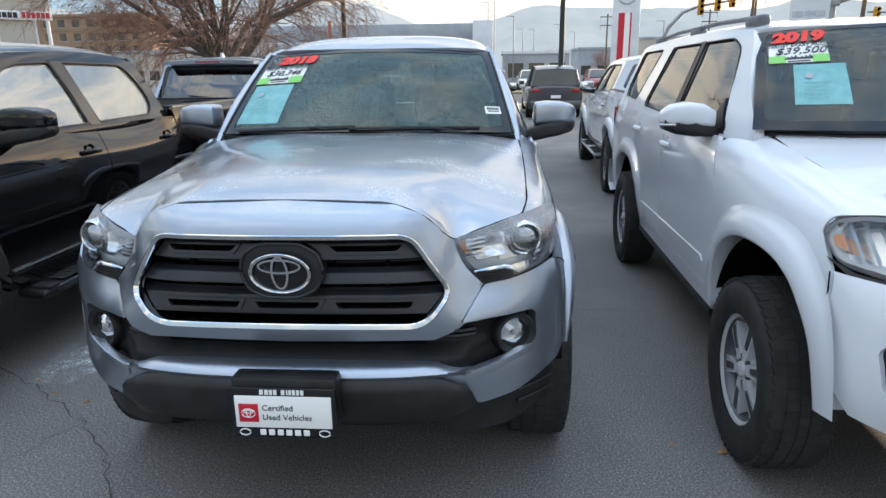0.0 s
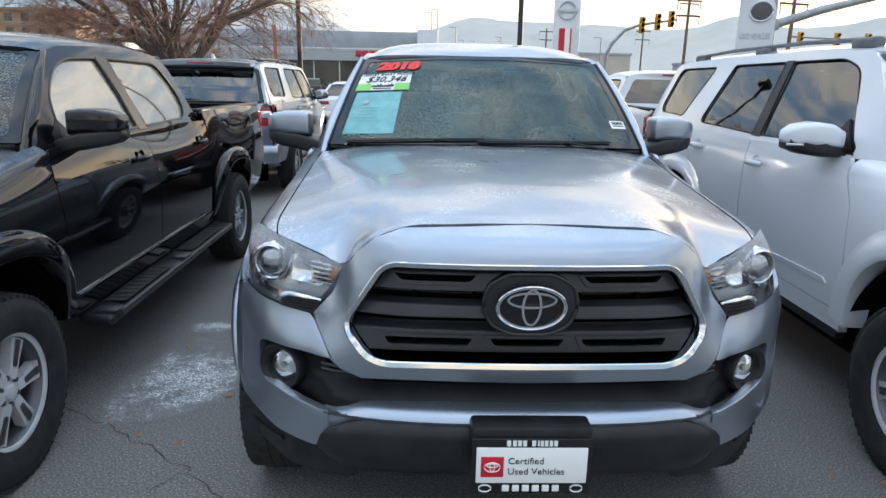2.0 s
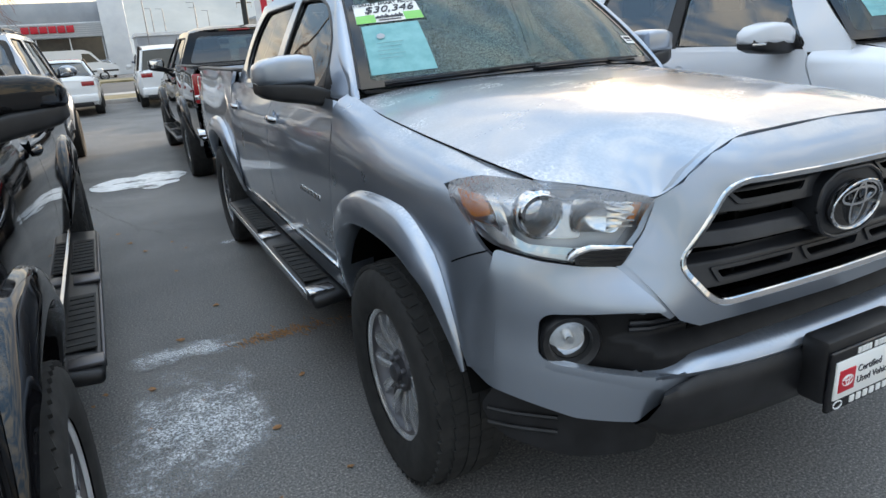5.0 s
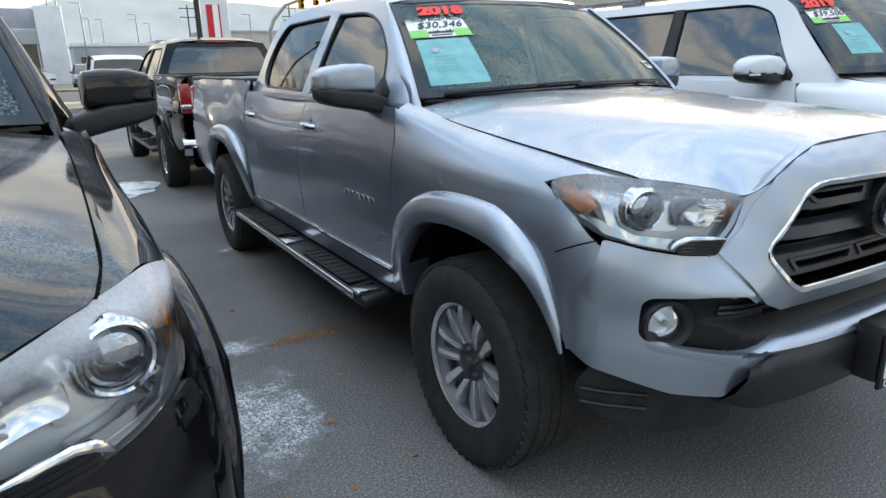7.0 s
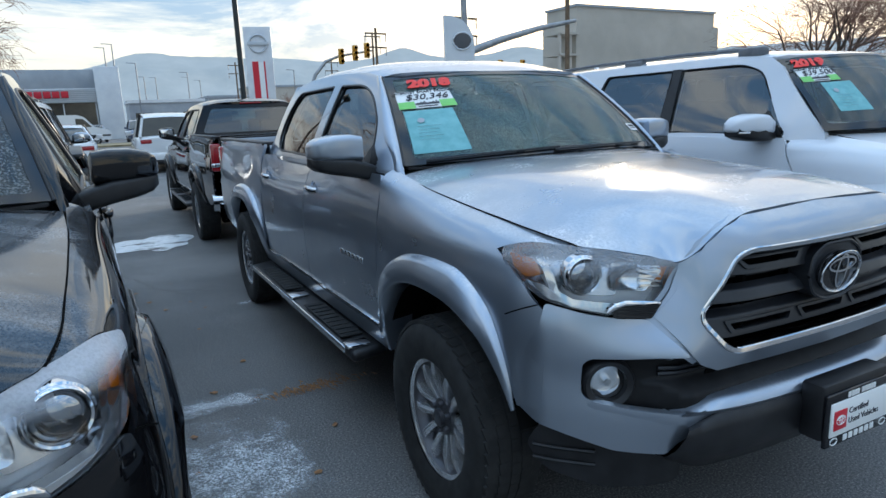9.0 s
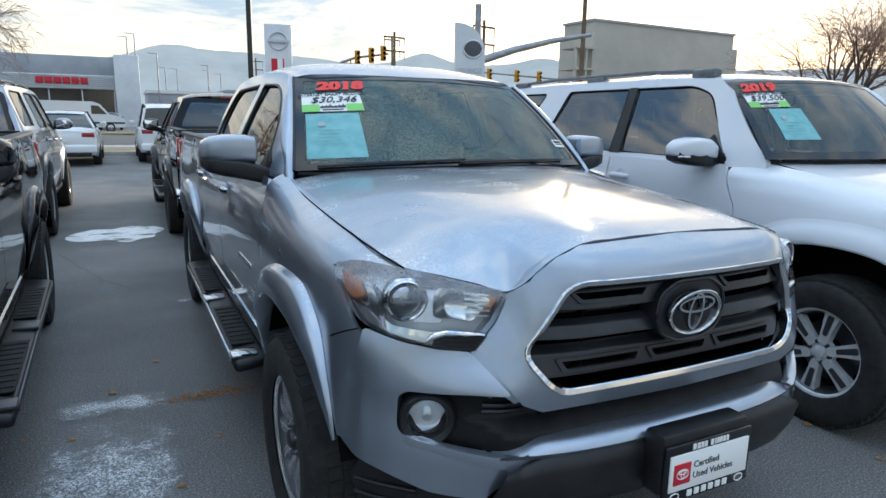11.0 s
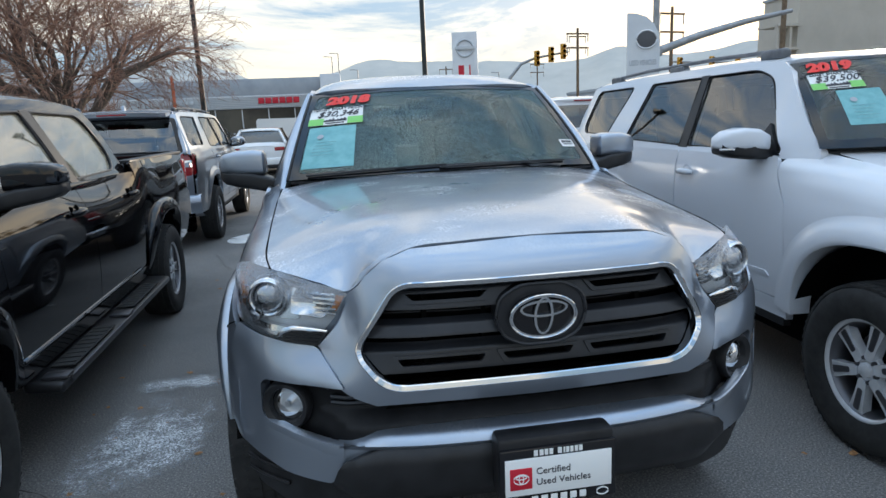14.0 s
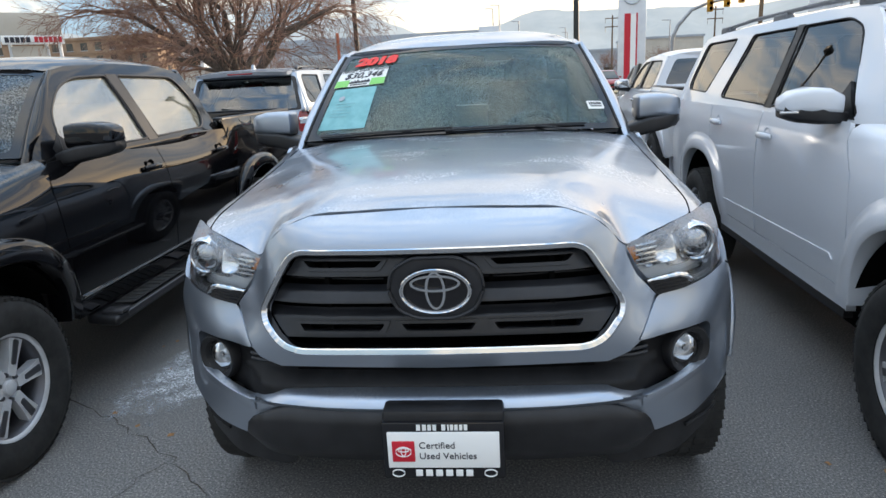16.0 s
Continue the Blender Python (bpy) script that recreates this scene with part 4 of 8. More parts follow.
    # black lower intake and fog lamp wells
    band = rounded([(-0.50, 0.740), (0.50, 0.740), (0.53, 0.772), (0.66, 0.768), (0.745, 0.768), (0.762, 0.75), (0.762, 0.655), (0.744, 0.630), (0.66, 0.610), (0.53, 0.585), (-0.53, 0.585), (-0.66, 0.610), (-0.744, 0.630), (-0.762, 0.655), (-0.762, 0.75), (-0.745, 0.768), (-0.66, 0.768), (-0.53, 0.772)], 0.01, 2)
    intake = part("lower_intake", panel([band], lambda u, v: np.stack([u, bumper_y(v, np.abs(u)) + 0.020 + 0.045 * np.clip(np.maximum((v - 0.635) / 0.05, (np.abs(u) - 0.50) / 0.10), 0, 1), v], 1), 0.04, 0.015, 0.02, outward=(0, -1, 0)), INTAKE, root, "black plastic lower intake")
    # flat near-black panel, the slot's shade put in as colour
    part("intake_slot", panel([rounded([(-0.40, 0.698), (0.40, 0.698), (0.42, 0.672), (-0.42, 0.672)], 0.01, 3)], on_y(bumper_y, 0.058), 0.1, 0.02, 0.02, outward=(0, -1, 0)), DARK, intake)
    for z in (0.722, 0.705, 0.665):
        part("intake_fin", tube([(x, float(bumper_y(np.array([z]), np.array([abs(x)]))[0]) + 0.056, z - 0.01 * abs(x)) for x in np.linspace(-0.56, 0.56, 27)], 0.006, 6), GRILLE, intake)
    for s in (-1, 1):
        y0 = 0.258
        tilt = pose(s * 0.683, y0, 0.681, 0, 0, s * 24)
        lampw = part("fog_lamp", moved(lathe([(0.075, 0.03), (0.072, -0.012), (0.066, -0.02), (0.052, -0.012), (0.048, 0.004)], 36, "y"), tilt), TRIM, root, "round fog lamp in black bezel")
        part("reflector", moved(lathe([(0.0, 0.016), (0.018, 0.014), (0.034, 0.010), (0.047, 0.005)], 28, "y"), tilt), FOG_SILVER, lampw)
        part("lens", moved(lathe([(0.0, -0.016), (0.018, -0.014), (0.034, -0.007), (0.047, 0.004)], 28, "y"), tilt), CLEAR, lampw)
        part("bulb_shield", moved(lathe([(0.0, -0.002), (0.009, -0.001), (0.012, 0.004), (0.012, 0.02)], 18, "y"), tilt), CHROME, lampw)
    # headlights
    head = [(0.492, 1.006), (0.60, 1.030), (0.70, 1.048), (0.782, 1.056), (0.824, 1.040), (0.832, 1.00), (0.826, 0.95), (0.808, 0.908), (0.74, 0.886), (0.66, 0.870), (0.582, 0.868), (0.527, 0.93)]
    head = rounded(head, 0.016, 3)
    inner = [(0.66 + (x - 0.66) * 0.93, 0.958 + (z - 0.958) * 0.90) for x, z in head]

    def lamp_in(d):
        def f(u, v):
            p = np.stack([u, lamp_y(v, u), v], 1)
            e = 0.004
            n = np.cross(np.stack([u + e, lamp_y(v, u + e), v], 1) - p, np.stack([u, lamp_y(v + e, u), v + e], 1) - p)
            return p - d * n / np.linalg.norm(n, axis=1)[:, None]
        return f
    for m in (False, True):
        s = -1 if m else 1
        lamp = part("headlight", panel([inner], lamp_in(0.055), 0.04, 0.03, 0.0, mirror=m, outward=(0, -1, 0)), LAMP_SILVER, root, "headlight with clear lens and chrome trim")
        hu, hv, iu, iv = (np.array(c) for c in ([p[0] for p in head], [p[1] for p in head], [p[0] for p in inner], [p[1] for p in inner]))
        a, c, b = lamp_in(0.001)(hu, hv), lamp_in(0.016)(0.66 + (hu - 0.66) * 0.985, 0.958 + (hv - 0.958) * 0.97), lamp_in(0.055)(iu, iv)
        wall = sweep(None, [[tuple(a[i]), tuple(c[i]), tuple(b[i])] for i in [*range(len(head)), 0]])
        part("lamp_wall", mirrored(wall) if m else wall, LAMP_SATIN, lamp, angle=50)
        part("lens", panel([head], lamp_in(-0.002), 0.02, 0.02, 0.008, mirror=m, outward=(0, -1, 0)), LENS_RIME if body_mat is BLACK else LENS_CLEAR, lamp, "clear plastic lens with rime on top")
        strip = rounded([(0.662, 0.886), (0.766, 0.897), (0.794, 0.922), (0.797, 1.020), (0.784, 1.018), (0.781, 0.936), (0.757, 0.917), (0.660, 0.905)], 0.005, 2)
        part("chrome_strip", panel([strip], lamp_in(0.010), 0.03, 0.03, 0.04, mirror=m, outward=(0, -1, 0)), CHROME, lamp)
        lip = [tuple(lamp_in(-0.003)(np.array([x]), np.array([z]))[0]) for x, z in ((0.690, 0.882), (0.682, 0.890), (0.668, 0.900), (0.645, 0.907), (0.60, 0.905), (0.556, 0.901))]
        lip = tube(lip, [0.004, 0.008, 0.009, 0.008, 0.007, 0.004], 10)
        part("chrome_lip", mirrored(lip) if m else lip, CHROME, lamp)
        part("lower_bezel", panel([rounded([(0.67, 0.876), (0.745, 0.892), (0.802, 0.914), (0.822, 0.955), (0.800, 0.948), (0.768, 0.902), (0.665, 0.889)], 0.004, 2)], lamp_in(0.008), 0.03, 0.03, 0.02, mirror=m, outward=(0, -1, 0)), LAMP_SATIN, lamp)
        vent = rounded([(0.553, 0.904), (0.650, 0.908), (0.676, 0.890), (0.682, 0.872), (0.585, 0.862)], 0.006, 2)
        part("vent_insert", panel([vent], on_y(lamp_y, -0.006), 0.03, 0.03, 0.02, mirror=m, outward=(0, -1, 0)), TRIM, lamp)
        for k in range(4):
            z = 0.873 + 0.009 * k
            part("vent_rib", panel([[(0.585 - 0.006 * k, z), (0.672, z + 0.004), (0.672, z + 0.007), (0.585 - 0.006 * k, z + 0.003)]], on_y(lamp_y, -0.010), 0.05, 0.02, 0.006, mirror=m, outward=(0, -1, 0)), GLOSSY_BLACK, lamp)
        part("lamp_mask", panel([rounded([(0.655, 1.030), (0.79, 1.036), (0.80, 0.965), (0.755, 0.930), (0.655, 0.925)], 0.012, 3)], lamp_in(0.046), 0.03, 0.03, 0.01, mirror=m, outward=(0, -1, 0)), LAMP_SATIN, lamp)
        tilt = pose(s * 0.716, 0.322, 0.976, 0, 0, s * 14)
        part("projector", moved(lathe([(0.0, -0.012), (0.020, -0.0105), (0.034, -0.005), (0.043, 0.005)], 36, "y"), tilt), PROJECTOR, lamp)
        part("projector_ring", moved(lathe([(0.043, 0.002), (0.045, -0.008), (0.049, -0.011), (0.052, -0.007), (0.053, 0.000), (0.057, 0.003), (0.059, 0.030)], 40, "y"), tilt), CHROME, lamp)
        part("reflector", panel([rounded([(0.525, 0.985), (0.645, 1.008), (0.655, 0.935), (0.565, 0.925)], 0.012, 3)], lambda u, v: np.stack([u, lamp_y(v, u) + 0.028 + 0.03 * np.cos((u - 0.6) * 26) * np.cos((v - 0.96) * 30), v], 1), 0.008, 0.01, 0.01, mirror=m, outward=(0, -1, 0)), BOWL, lamp, "silver reflector bowl")
        for k in range(5):
            z = 0.938 + 0.013 * k
            part("reflector_step", panel([[(0.53, z), (0.59, z + 0.006), (0.59, z + 0.011), (0.53, z + 0.005)]], on_y(lamp_y, 0.022), 0.03, 0.02, 0.012, mirror=m, outward=(0, -1, 0)), CHROME, lamp)
        part("amber_marker", panel([rounded([(0.800, 1.018), (0.824, 1.022), (0.826, 0.985), (0.820, 0.960), (0.802, 0.975)], 0.004, 2)], lamp_in(0.010), 0.006, 0.02, 0.02, mirror=m, outward=(0.5, -1, 0)), AMBER, lamp, "amber side marker")
        part("turn_bulb", panel([rounded([(0.50, 0.992), (0.525, 0.996), (0.54, 0.955), (0.53, 0.945)], 0.004, 2)], on_y(lamp_y, 0.030), 0.02, 0.02, 0.01, mirror=m, outward=(0, -1, 0)), AMBER, lamp, "amber turn lamp")
    # fenders: arch cut out
    arch = arch_path(HUB_F, 0.50, 26, 4, 166)
    floop = [(1.452, 0.47), *[p for p in arch if p[1] > (0.47 if p[0] > 0.9 else 0.575)], (0.36, 0.60), (0.352, 0.80), (0.352, 0.872), (0.40, 0.912), (0.45, 0.957), (0.53, 1.005), (0.592, 1.035), (0.52, 1.085), (0.44, 1.135), (0.365, 1.198), (0.8, 1.20), (1.25, 1.20), (1.50, 1.199), (1.50, 1.17), (1.468, 1.12), (1.437, 1.05), (1.433, 0.9), (1.446, 0.7)]
    for m in (False, True):
        part("fender", panel([floop], fender_at, 0.035, 0.025, 0.015, mirror=m, outward=(1, 0, 0.3)), body_mat, root)
        seam = [fender_at(np.array([y]), np.array([z]))[0] + np.array([0.0005, 0, 0]) for y, z in ((0.385, 0.902), (0.42, 0.885), (0.46, 0.865), (0.49, 0.85))]
        part("panel_gap", tube([(-p[0] if m else p[0], p[1], p[2]) for p in seam], 0.0022, 6), DARK, root)
    both("wheel_flare", flare_geo(HUB_F, lambda y, z: np.minimum(fender_x(np.maximum(y, 0.40), z), 0.88), 12, 155, taper=True), body_mat, root)
    both("wheel_flare", flare_geo(HUB_R, side_x, 14, 168), body_mat, root)
    # doors, rocker, bed sides
    fdoor = rounded([(1.462, 0.52), (2.50, 0.52), (2.52, 0.80), (2.52, 1.16), (2.515, 1.188), (1.50, 1.180), (1.474, 1.14), (1.444, 1.05), (1.440, 0.9), (1.452, 0.7)], 0.015, 2)
    rdoor = rounded([(2.508, 0.52), (3.36, 0.52), (3.48, 0.62), (3.545, 0.80), (3.55, 1.10), (3.54, 1.188), (2.525, 1.188), (2.528, 1.16), (2.528, 0.80)], 0.015, 2)
    for m in (False, True):
        part("door", panel([fdoor], on_x(side_x), 0.05, 0.03, 0.02, mirror=m, outward=(1, 0, 0)), body_mat, root)
        part("door", panel([rdoor], on_x(side_x), 0.05, 0.03, 0.02, mirror=m, outward=(1, 0, 0)), body_mat, root)
        part("rocker", panel([[(1.47, 0.43), (3.68, 0.43), (3.66, 0.512), (1.47, 0.512)]], on_x(side_x), 0.2, 0.02, 0.03, mirror=m, outward=(1, 0, 0)), body_mat, root)
        back = [p for p in arch_path(HUB_R, 0.50, 26, 8, 172) if p[1] > 0.47]
        bed = [(3.665, 0.47), (3.568, 0.64), (3.560, 0.80), (3.560, 1.255), (5.33, 1.255), (5.33, 1.20), (5.25, 1.195), (5.25, 0.90), (5.33, 0.89), (5.33, 0.56), (4.66, 0.47), *back]
        part("bed_side", panel([bed], on_x(side_x), 0.06, 0.03, 0.02, mirror=m, outward=(1, 0, 0)), body_mat, root)
        part("door_dogleg", panel([[(3.33, 0.44), (3.69, 0.44), (3.62, 0.64), (3.58, 0.90), (3.53, 0.90), (3.45, 0.63)]], lambda u, v: np.stack([side_x(u, v) - 0.007, u, v], 1), 0.1, 0.04, 0.01, mirror=m, outward=(1, 0, 0)), body_mat, root)
        part("door_sill_trim", panel([[(1.50, 0.528), (3.34, 0.528), (3.34, 0.540), (1.50, 0.540)]], lambda u, v: np.stack([side_x(u, v) + 0.006, u, v], 1), 0.2, 0.02, 0.008, mirror=m, outward=(1, 0, 0)), CHROME, root)
    # greenhouse with window openings
    green = [(1.470, 1.165), (1.475, 1.195), (1.53, 1.255), (1.64, 1.345), (1.78, 1.465), (1.88, 1.550), (1.96, 1.605), (2.10, 1.630), (2.6, 1.652), (3.05, 1.648), (3.28, 1.632), (3.40, 1.60), (3.455, 1.54), (3.495, 1.40), (3.525, 1.25), (3.535, 1.165)]
    w1 = rounded([(1.66, 1.200), (2.455, 1.210), (2.415, 1.580), (2.08, 1.568), (1.90, 1.510), (1.74, 1.385)], [0.02, 0.02, 0.03, 0.10, 0.10, 0.06], 5)
    w2 = rounded([(2.575, 1.212), (3.28, 1.220), (3.375, 1.290), (3.345, 1.45), (3.24, 1.574), (2.54, 1.582)], [0.02, 0.07, 0.07, 0.12, 0.08, 0.02], 5)
    for m in (False, True):
        part("cab_frame", panel([green, w1, w2], on_x(upper_x), 0.06, 0.03, 0.045, mirror=m, outward=(1, 0, 0.4)), body_mat, root)
        for w in (w1, w2):
            glass_part = part("side_window", panel([w], lambda u, v: np.stack([upper_x(u, v) - 0.014, u, v], 1), 0.12, 0.08, 0.004, mirror=m, outward=(1, 0, 0.4)), side_glass or PANE, root, "tinted side window glass")
            s = -1 if m else 1
            part("window_seal", tube([(s * (float(upper_x(np.array([y]), np.array([z]))[0]) - 0.003), y, z) for y, z in w], 0.008, 6, True), TRIM, glass_part)
        part("pillar_trim", panel([[(2.462, 1.200), (2.568, 1.200), (2.533, 1.590), (2.422, 1.590)]], lambda u, v: np.stack([upper_x(u, v) + 0.003, u, v], 1), 0.2, 0.1, 0.006, mirror=m, outward=(1, 0, 0.4)), TRIM if body_mat is not SILVER else body_mat, root)
    # windshield, cowl, wipers
    wl = [(-0.985, 0.02), (0.985, 0.02), (0.985, 0.985), (-0.985, 0.985)]
    part("windshield", panel([rounded(wl, 0.03, 3)], shield_at, 0.08, 0.08, 0.006, outward=(0, -1, 1)), shield, root, "wet windshield with frost grains")
    band_w = [(-1.0, 0.0), (1.0, 0.0), (1.0, 1.0), (-1.0, 1.0)]
    hole = rounded([(-0.945, 0.055), (0.945, 0.055), (0.94, 0.955), (-0.94, 0.955)], 0.04, 4)
    part("windshield_band", panel([band_w, hole], lambda u, v: shield_at(u, v) + np.array([0, -0.001, 0.003]), 0.1, 0.1, 0.0, outward=(0, -1, 1)), GLOSSY_BLACK, root, "black border of the windshield")
    both("pillar_moulding", tube([tuple(shield_at(np.array([1.002]), np.array([v]))[0] + np.array([0.002, -0.002, 0.003])) for v in np.linspace(0.0, 1.0, 9)], 0.006, 8), TRIM, root)
    front = [p for p in green if p[0] < 2.0]
    st = []
    for v in np.linspace(-0.12, 1.02, 21):
        a = shield_at(np.array([1.008]), np.array([v]))[0] + np.array([0, -0.003, 0.005])
        y = float(np.interp(a[2], [p[1] for p in front], [p[0] for p in front])) + 0.012
        b = np.array([float(upper_x(np.array([y]), np.array([a[2]]))[0]) + 0.0015, y, a[2]])
        bow = np.array([0.45, -0.75, 0.35])
        st.append([tuple(a + (b - a) * q + bow * (0.020 * 4 * q * (1 - q))) for q in (0, 0.15, 0.35, 0.6, 0.85, 1.0)])
    both("windshield_pillar", sweep(None, st), body_mat, root)
    cow = [(-0.70, 1.44), (-0.4, 1.335), (0, 1.29), (0.4, 1.335), (0.70, 1.44), (0.70, 1.50), (0.3, 1.39), (0, 1.35), (-0.3, 1.39), (-0.70, 1.50)]
    part("cowl", panel([cow], lambda u, v: np.stack([u, v, 1.205 + 0 * u], 1), 0.1, 0.1, 0.01, outward=(0, 0, 1)), TRIM, root)
    for x0, x1 in ((-0.62, -0.02), (-0.05, 0.55)):
        pts = []
        for i in range(9):
            x = x0 + (x1 - x0) * i / 8
            p = shield_at(np.array([x / 0.70]), np.array([0.022 + 0.022 * i / 8]))[0]
            pts.append((p[0], p[1] - 0.008, p[2] + 0.008))
        wiper = part("wiper_blade", tube(pts, 0.005, 6), TRIM, root)
        part("wiper_arm", tube([(x0 * 0.2 + x1 * 0.8 + 0.08, 1.335, 1.218), pts[5]], 0.005, 6), TRIM, wiper)
    # roof
    rl = [(0.0, 1.852), (0.3, 1.866), (0.50, 1.905), (0.575, 1.945), (0.590, 2.1), (0.597, 2.6), (0.592, 3.05), (0.585, 3.30), (0.56, 3.40), (0.48, 3.445), (0.25, 3.465), (0.0, 3.47)]
    rloop = rl + [(-x, y) for x, y in rl[-2:0:-1]]
    part("roof", panel([rloop], on_z(roof_z), 0.06, 0.06, 0.03, outward=(0, 0, 1)), body_mat, root)
    # back of the cab
    def rear_at(u, v):
        y = 3.54 - (v - 1.20) * (3.54 - 3.445) / 0.45
        return np.stack([u * np.interp(v, [0.6, 1.2, 1.65], [0.86, 0.79, 0.57]), y, v], 1)
    rloop = [(-1, 0.62), (1, 0.62), (1, 1.2), (1, 1.625), (0.6, 1.648), (-0.6, 1.648), (-1, 1.625), (-1, 1.2)]
    rh = rounded([(-0.86, 1.27), (0.86, 1.27), (0.84, 1.58), (-0.84, 1.58)], 0.06, 4)
    part("cab_back", panel([rloop, rh], rear_at, 0.2, 0.1, 0.03, outward=(0, 1, 0)), body_mat, root)
    part("rear_window", panel([rh], lambda u, v: rear_at(u, v) + np.array([0, -0.008, 0]), 0.3, 0.2, 0.004, outward=(0, 1, 0)), PANE, root, "dark tinted rear window")
    part("brake_lamp", block(-0.14, 0.14, 3.450, 3.478, 1.630, 1.652, 0.008), RED_LENS, root)
    # bed
    both("bed_rail", block(0.735, 0.822, 3.57, 5.33, 1.235, 1.268, 0.012), TRIM, root)
    both("bed_wall", block(0.735, 0.750, 3.57, 5.31, 0.78, 1.24, 0.004), body_mat, root)
    part("bed_floor", block(-0.74, 0.74, 3.57, 5.31, 0.76, 0.79), TRIM, root)
    part("bed_front", block(-0.78, 0.78, 3.56, 3.585, 0.62, 1.245, 0.006), body_mat, root)
    gate = part("tailgate", block(-0.735, 0.735, 5.30, 5.352, 0.69, 1.262, 0.018, 3), body_mat, root)
    part("tailgate_recess", block(-0.56, 0.56, 5.350, 5.356, 0.84, 1.05, 0.003), body_mat, gate)
    part("tailgate_handle", block(-0.10, 0.10, 5.352, 5.372, 1.10, 1.16, 0.01), TRIM, gate)
    part("tailgate_cap", block(-0.735, 0.735, 5.298, 5.362, 1.258, 1.272, 0.006), TRIM, gate)
    for s in (1, -1):
        g = block(0.742, 0.846, 5.235, 5.352, 0.90, 1.19, 0.02, 3)
        lamp = part("tail_lamp", g if s > 0 else mirrored(g), RED_LENS, root, "red tail lamp with clear reverse section")
        g = block(0.750, 0.848, 5.245, 5.356, 0.94, 0.99, 0.012, 2)
        part("reverse_lamp", g if s > 0 else mirrored(g), MIRROR, lamp)
    sect = [(5.34, 0.66), (5.47, 0.655), (5.495, 0.63), (5.495, 0.52), (5.47, 0.49), (5.36, 0.48)]
    st = [[(x, y - 0.10 * (abs(x) / 0.88) ** 4, z) for y, z in sect] for x in np.linspace(-0.88, 0.88, 25)]
    rb = part("rear_bumper", sweep(None, st), CHROME, root, "chrome rear bumper", angle=50)
    part("bumper_step", block(-0.45, 0.45, 5.36, 5.47, 0.656, 0.668, 0.004), TRIM, rb)
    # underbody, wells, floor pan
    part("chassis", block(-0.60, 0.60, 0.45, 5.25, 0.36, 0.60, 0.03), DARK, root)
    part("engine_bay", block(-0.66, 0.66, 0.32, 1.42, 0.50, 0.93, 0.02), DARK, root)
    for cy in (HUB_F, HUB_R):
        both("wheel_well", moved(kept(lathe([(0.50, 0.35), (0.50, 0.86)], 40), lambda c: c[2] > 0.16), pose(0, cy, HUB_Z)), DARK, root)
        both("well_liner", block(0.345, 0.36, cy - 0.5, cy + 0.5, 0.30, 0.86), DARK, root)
    part("axle", tube([(-0.7, HUB_R, HUB_Z), (0.7, HUB_R, HUB_Z)], 0.05), DARK, root)
    # cabin
    part("cabin_floor", block(-0.74, 0.74, 1.45, 3.50, 0.56, 0.62), INTERIOR, root)
    part("dashboard", moved(block(-0.70, 0.70, -0.22, 0.22, -0.18, 0.12, 0.06, 3), pose(0, 1.58, 1.06)), INTERIOR, root)
    for y in (2.42, 3.22):
        for x in (-0.36, 0.36):
            seat = part("seat", block(x - 0.25, x + 0.25, y - 0.45, y + 0.05, 0.72, 0.88, 0.05, 3), INTERIOR, root)
            part("seat_back", moved(block(-0.24, 0.24, -0.06, 0.06, 0, 0.58, 0.05, 3), pose(x, y + 0.02, 0.86, -12)), INTERIOR, seat)
            part("headrest", block(x - 0.12, x + 0.12, y + 0.11, y + 0.19, 1.40, 1.56, 0.035, 3), INTERIOR, seat)
    part("steering_wheel", moved(tube(ellipse3(0.19, 40), 0.016, 8, True), pose(0.36, 1.86, 1.10, -65)), TRIM, root)
    part("rear_view_mirror", block(-0.12, 0.12, 1.86, 1.885, 1.50, 1.565, 0.015), TRIM, root)
    # steps
    for s in (1, -1):
        g = block(0.80, 0.965, 1.56, 3.66, 0.365, 0.415, 0.02, 3)
        V, F = g
        V[:, 2] += np.where(V[:, 0] > 0.9, -0.012, 0)
        st = part("side_step", (V, F) if s > 0 else mirrored((V, F)), step, root, "side step with ribbed treads")
        for y in (1.75, 2.75):
            g = block(0.845, 0.95, y, y + 0.62, 0.413, 0.420, 0.003)
            tp = part("tread_pad", g if s > 0 else mirrored(g), RUBBER, st)
            for k in range(9):
                g = block(0.852, 0.944, y + 0.04 + 0.065 * k, y + 0.055 + 0.065 * k, 0.419, 0.424)
                part("tread_rib", g if s > 0 else mirrored(g), RUBBER, tp)
        bright = CHROME if body_mat is not BLACK else ALLOY_DARK
        g = block(0.958, 0.972, 1.66, 3.60, 0.372, 0.404, 0.005, 3)
        part("step_edge", g if s > 0 else mirrored(g), bright, st)
        for y0, y1 in ((1.60, 1.68), (2.56, 2.68)):
            g = block(0.86, 0.970, y0, y1, 0.405, 0.422, 0.005, 2)
            part("step_plate", g if s > 0 else mirrored(g), bright, st)
        for y in (1.66, 3.5):
            g = tube([(0.55, y, 0.45), (0.84, y, 0.39)], 0.022, 8)
            part("step_bracket", g if s > 0 else mirrored(g), DARK, st)
    mirror_parts(root, body_mat)
    handle_parts(root, [(2.34, 1.05), (3.38, 1.05)], CHROME if chrome_handles else body_mat, side_x)
    for s in (1, -1):
        for y in (HUB_F, HUB_R):
            add_wheel(root, wheel_style, s, s * 0.80, y)
    return root


def ellipse3(r, n):
    return [(r * math.cos(2 * math.pi * i / n), r * math.sin(2 * math.pi * i / n), 0) for i in range(n)]


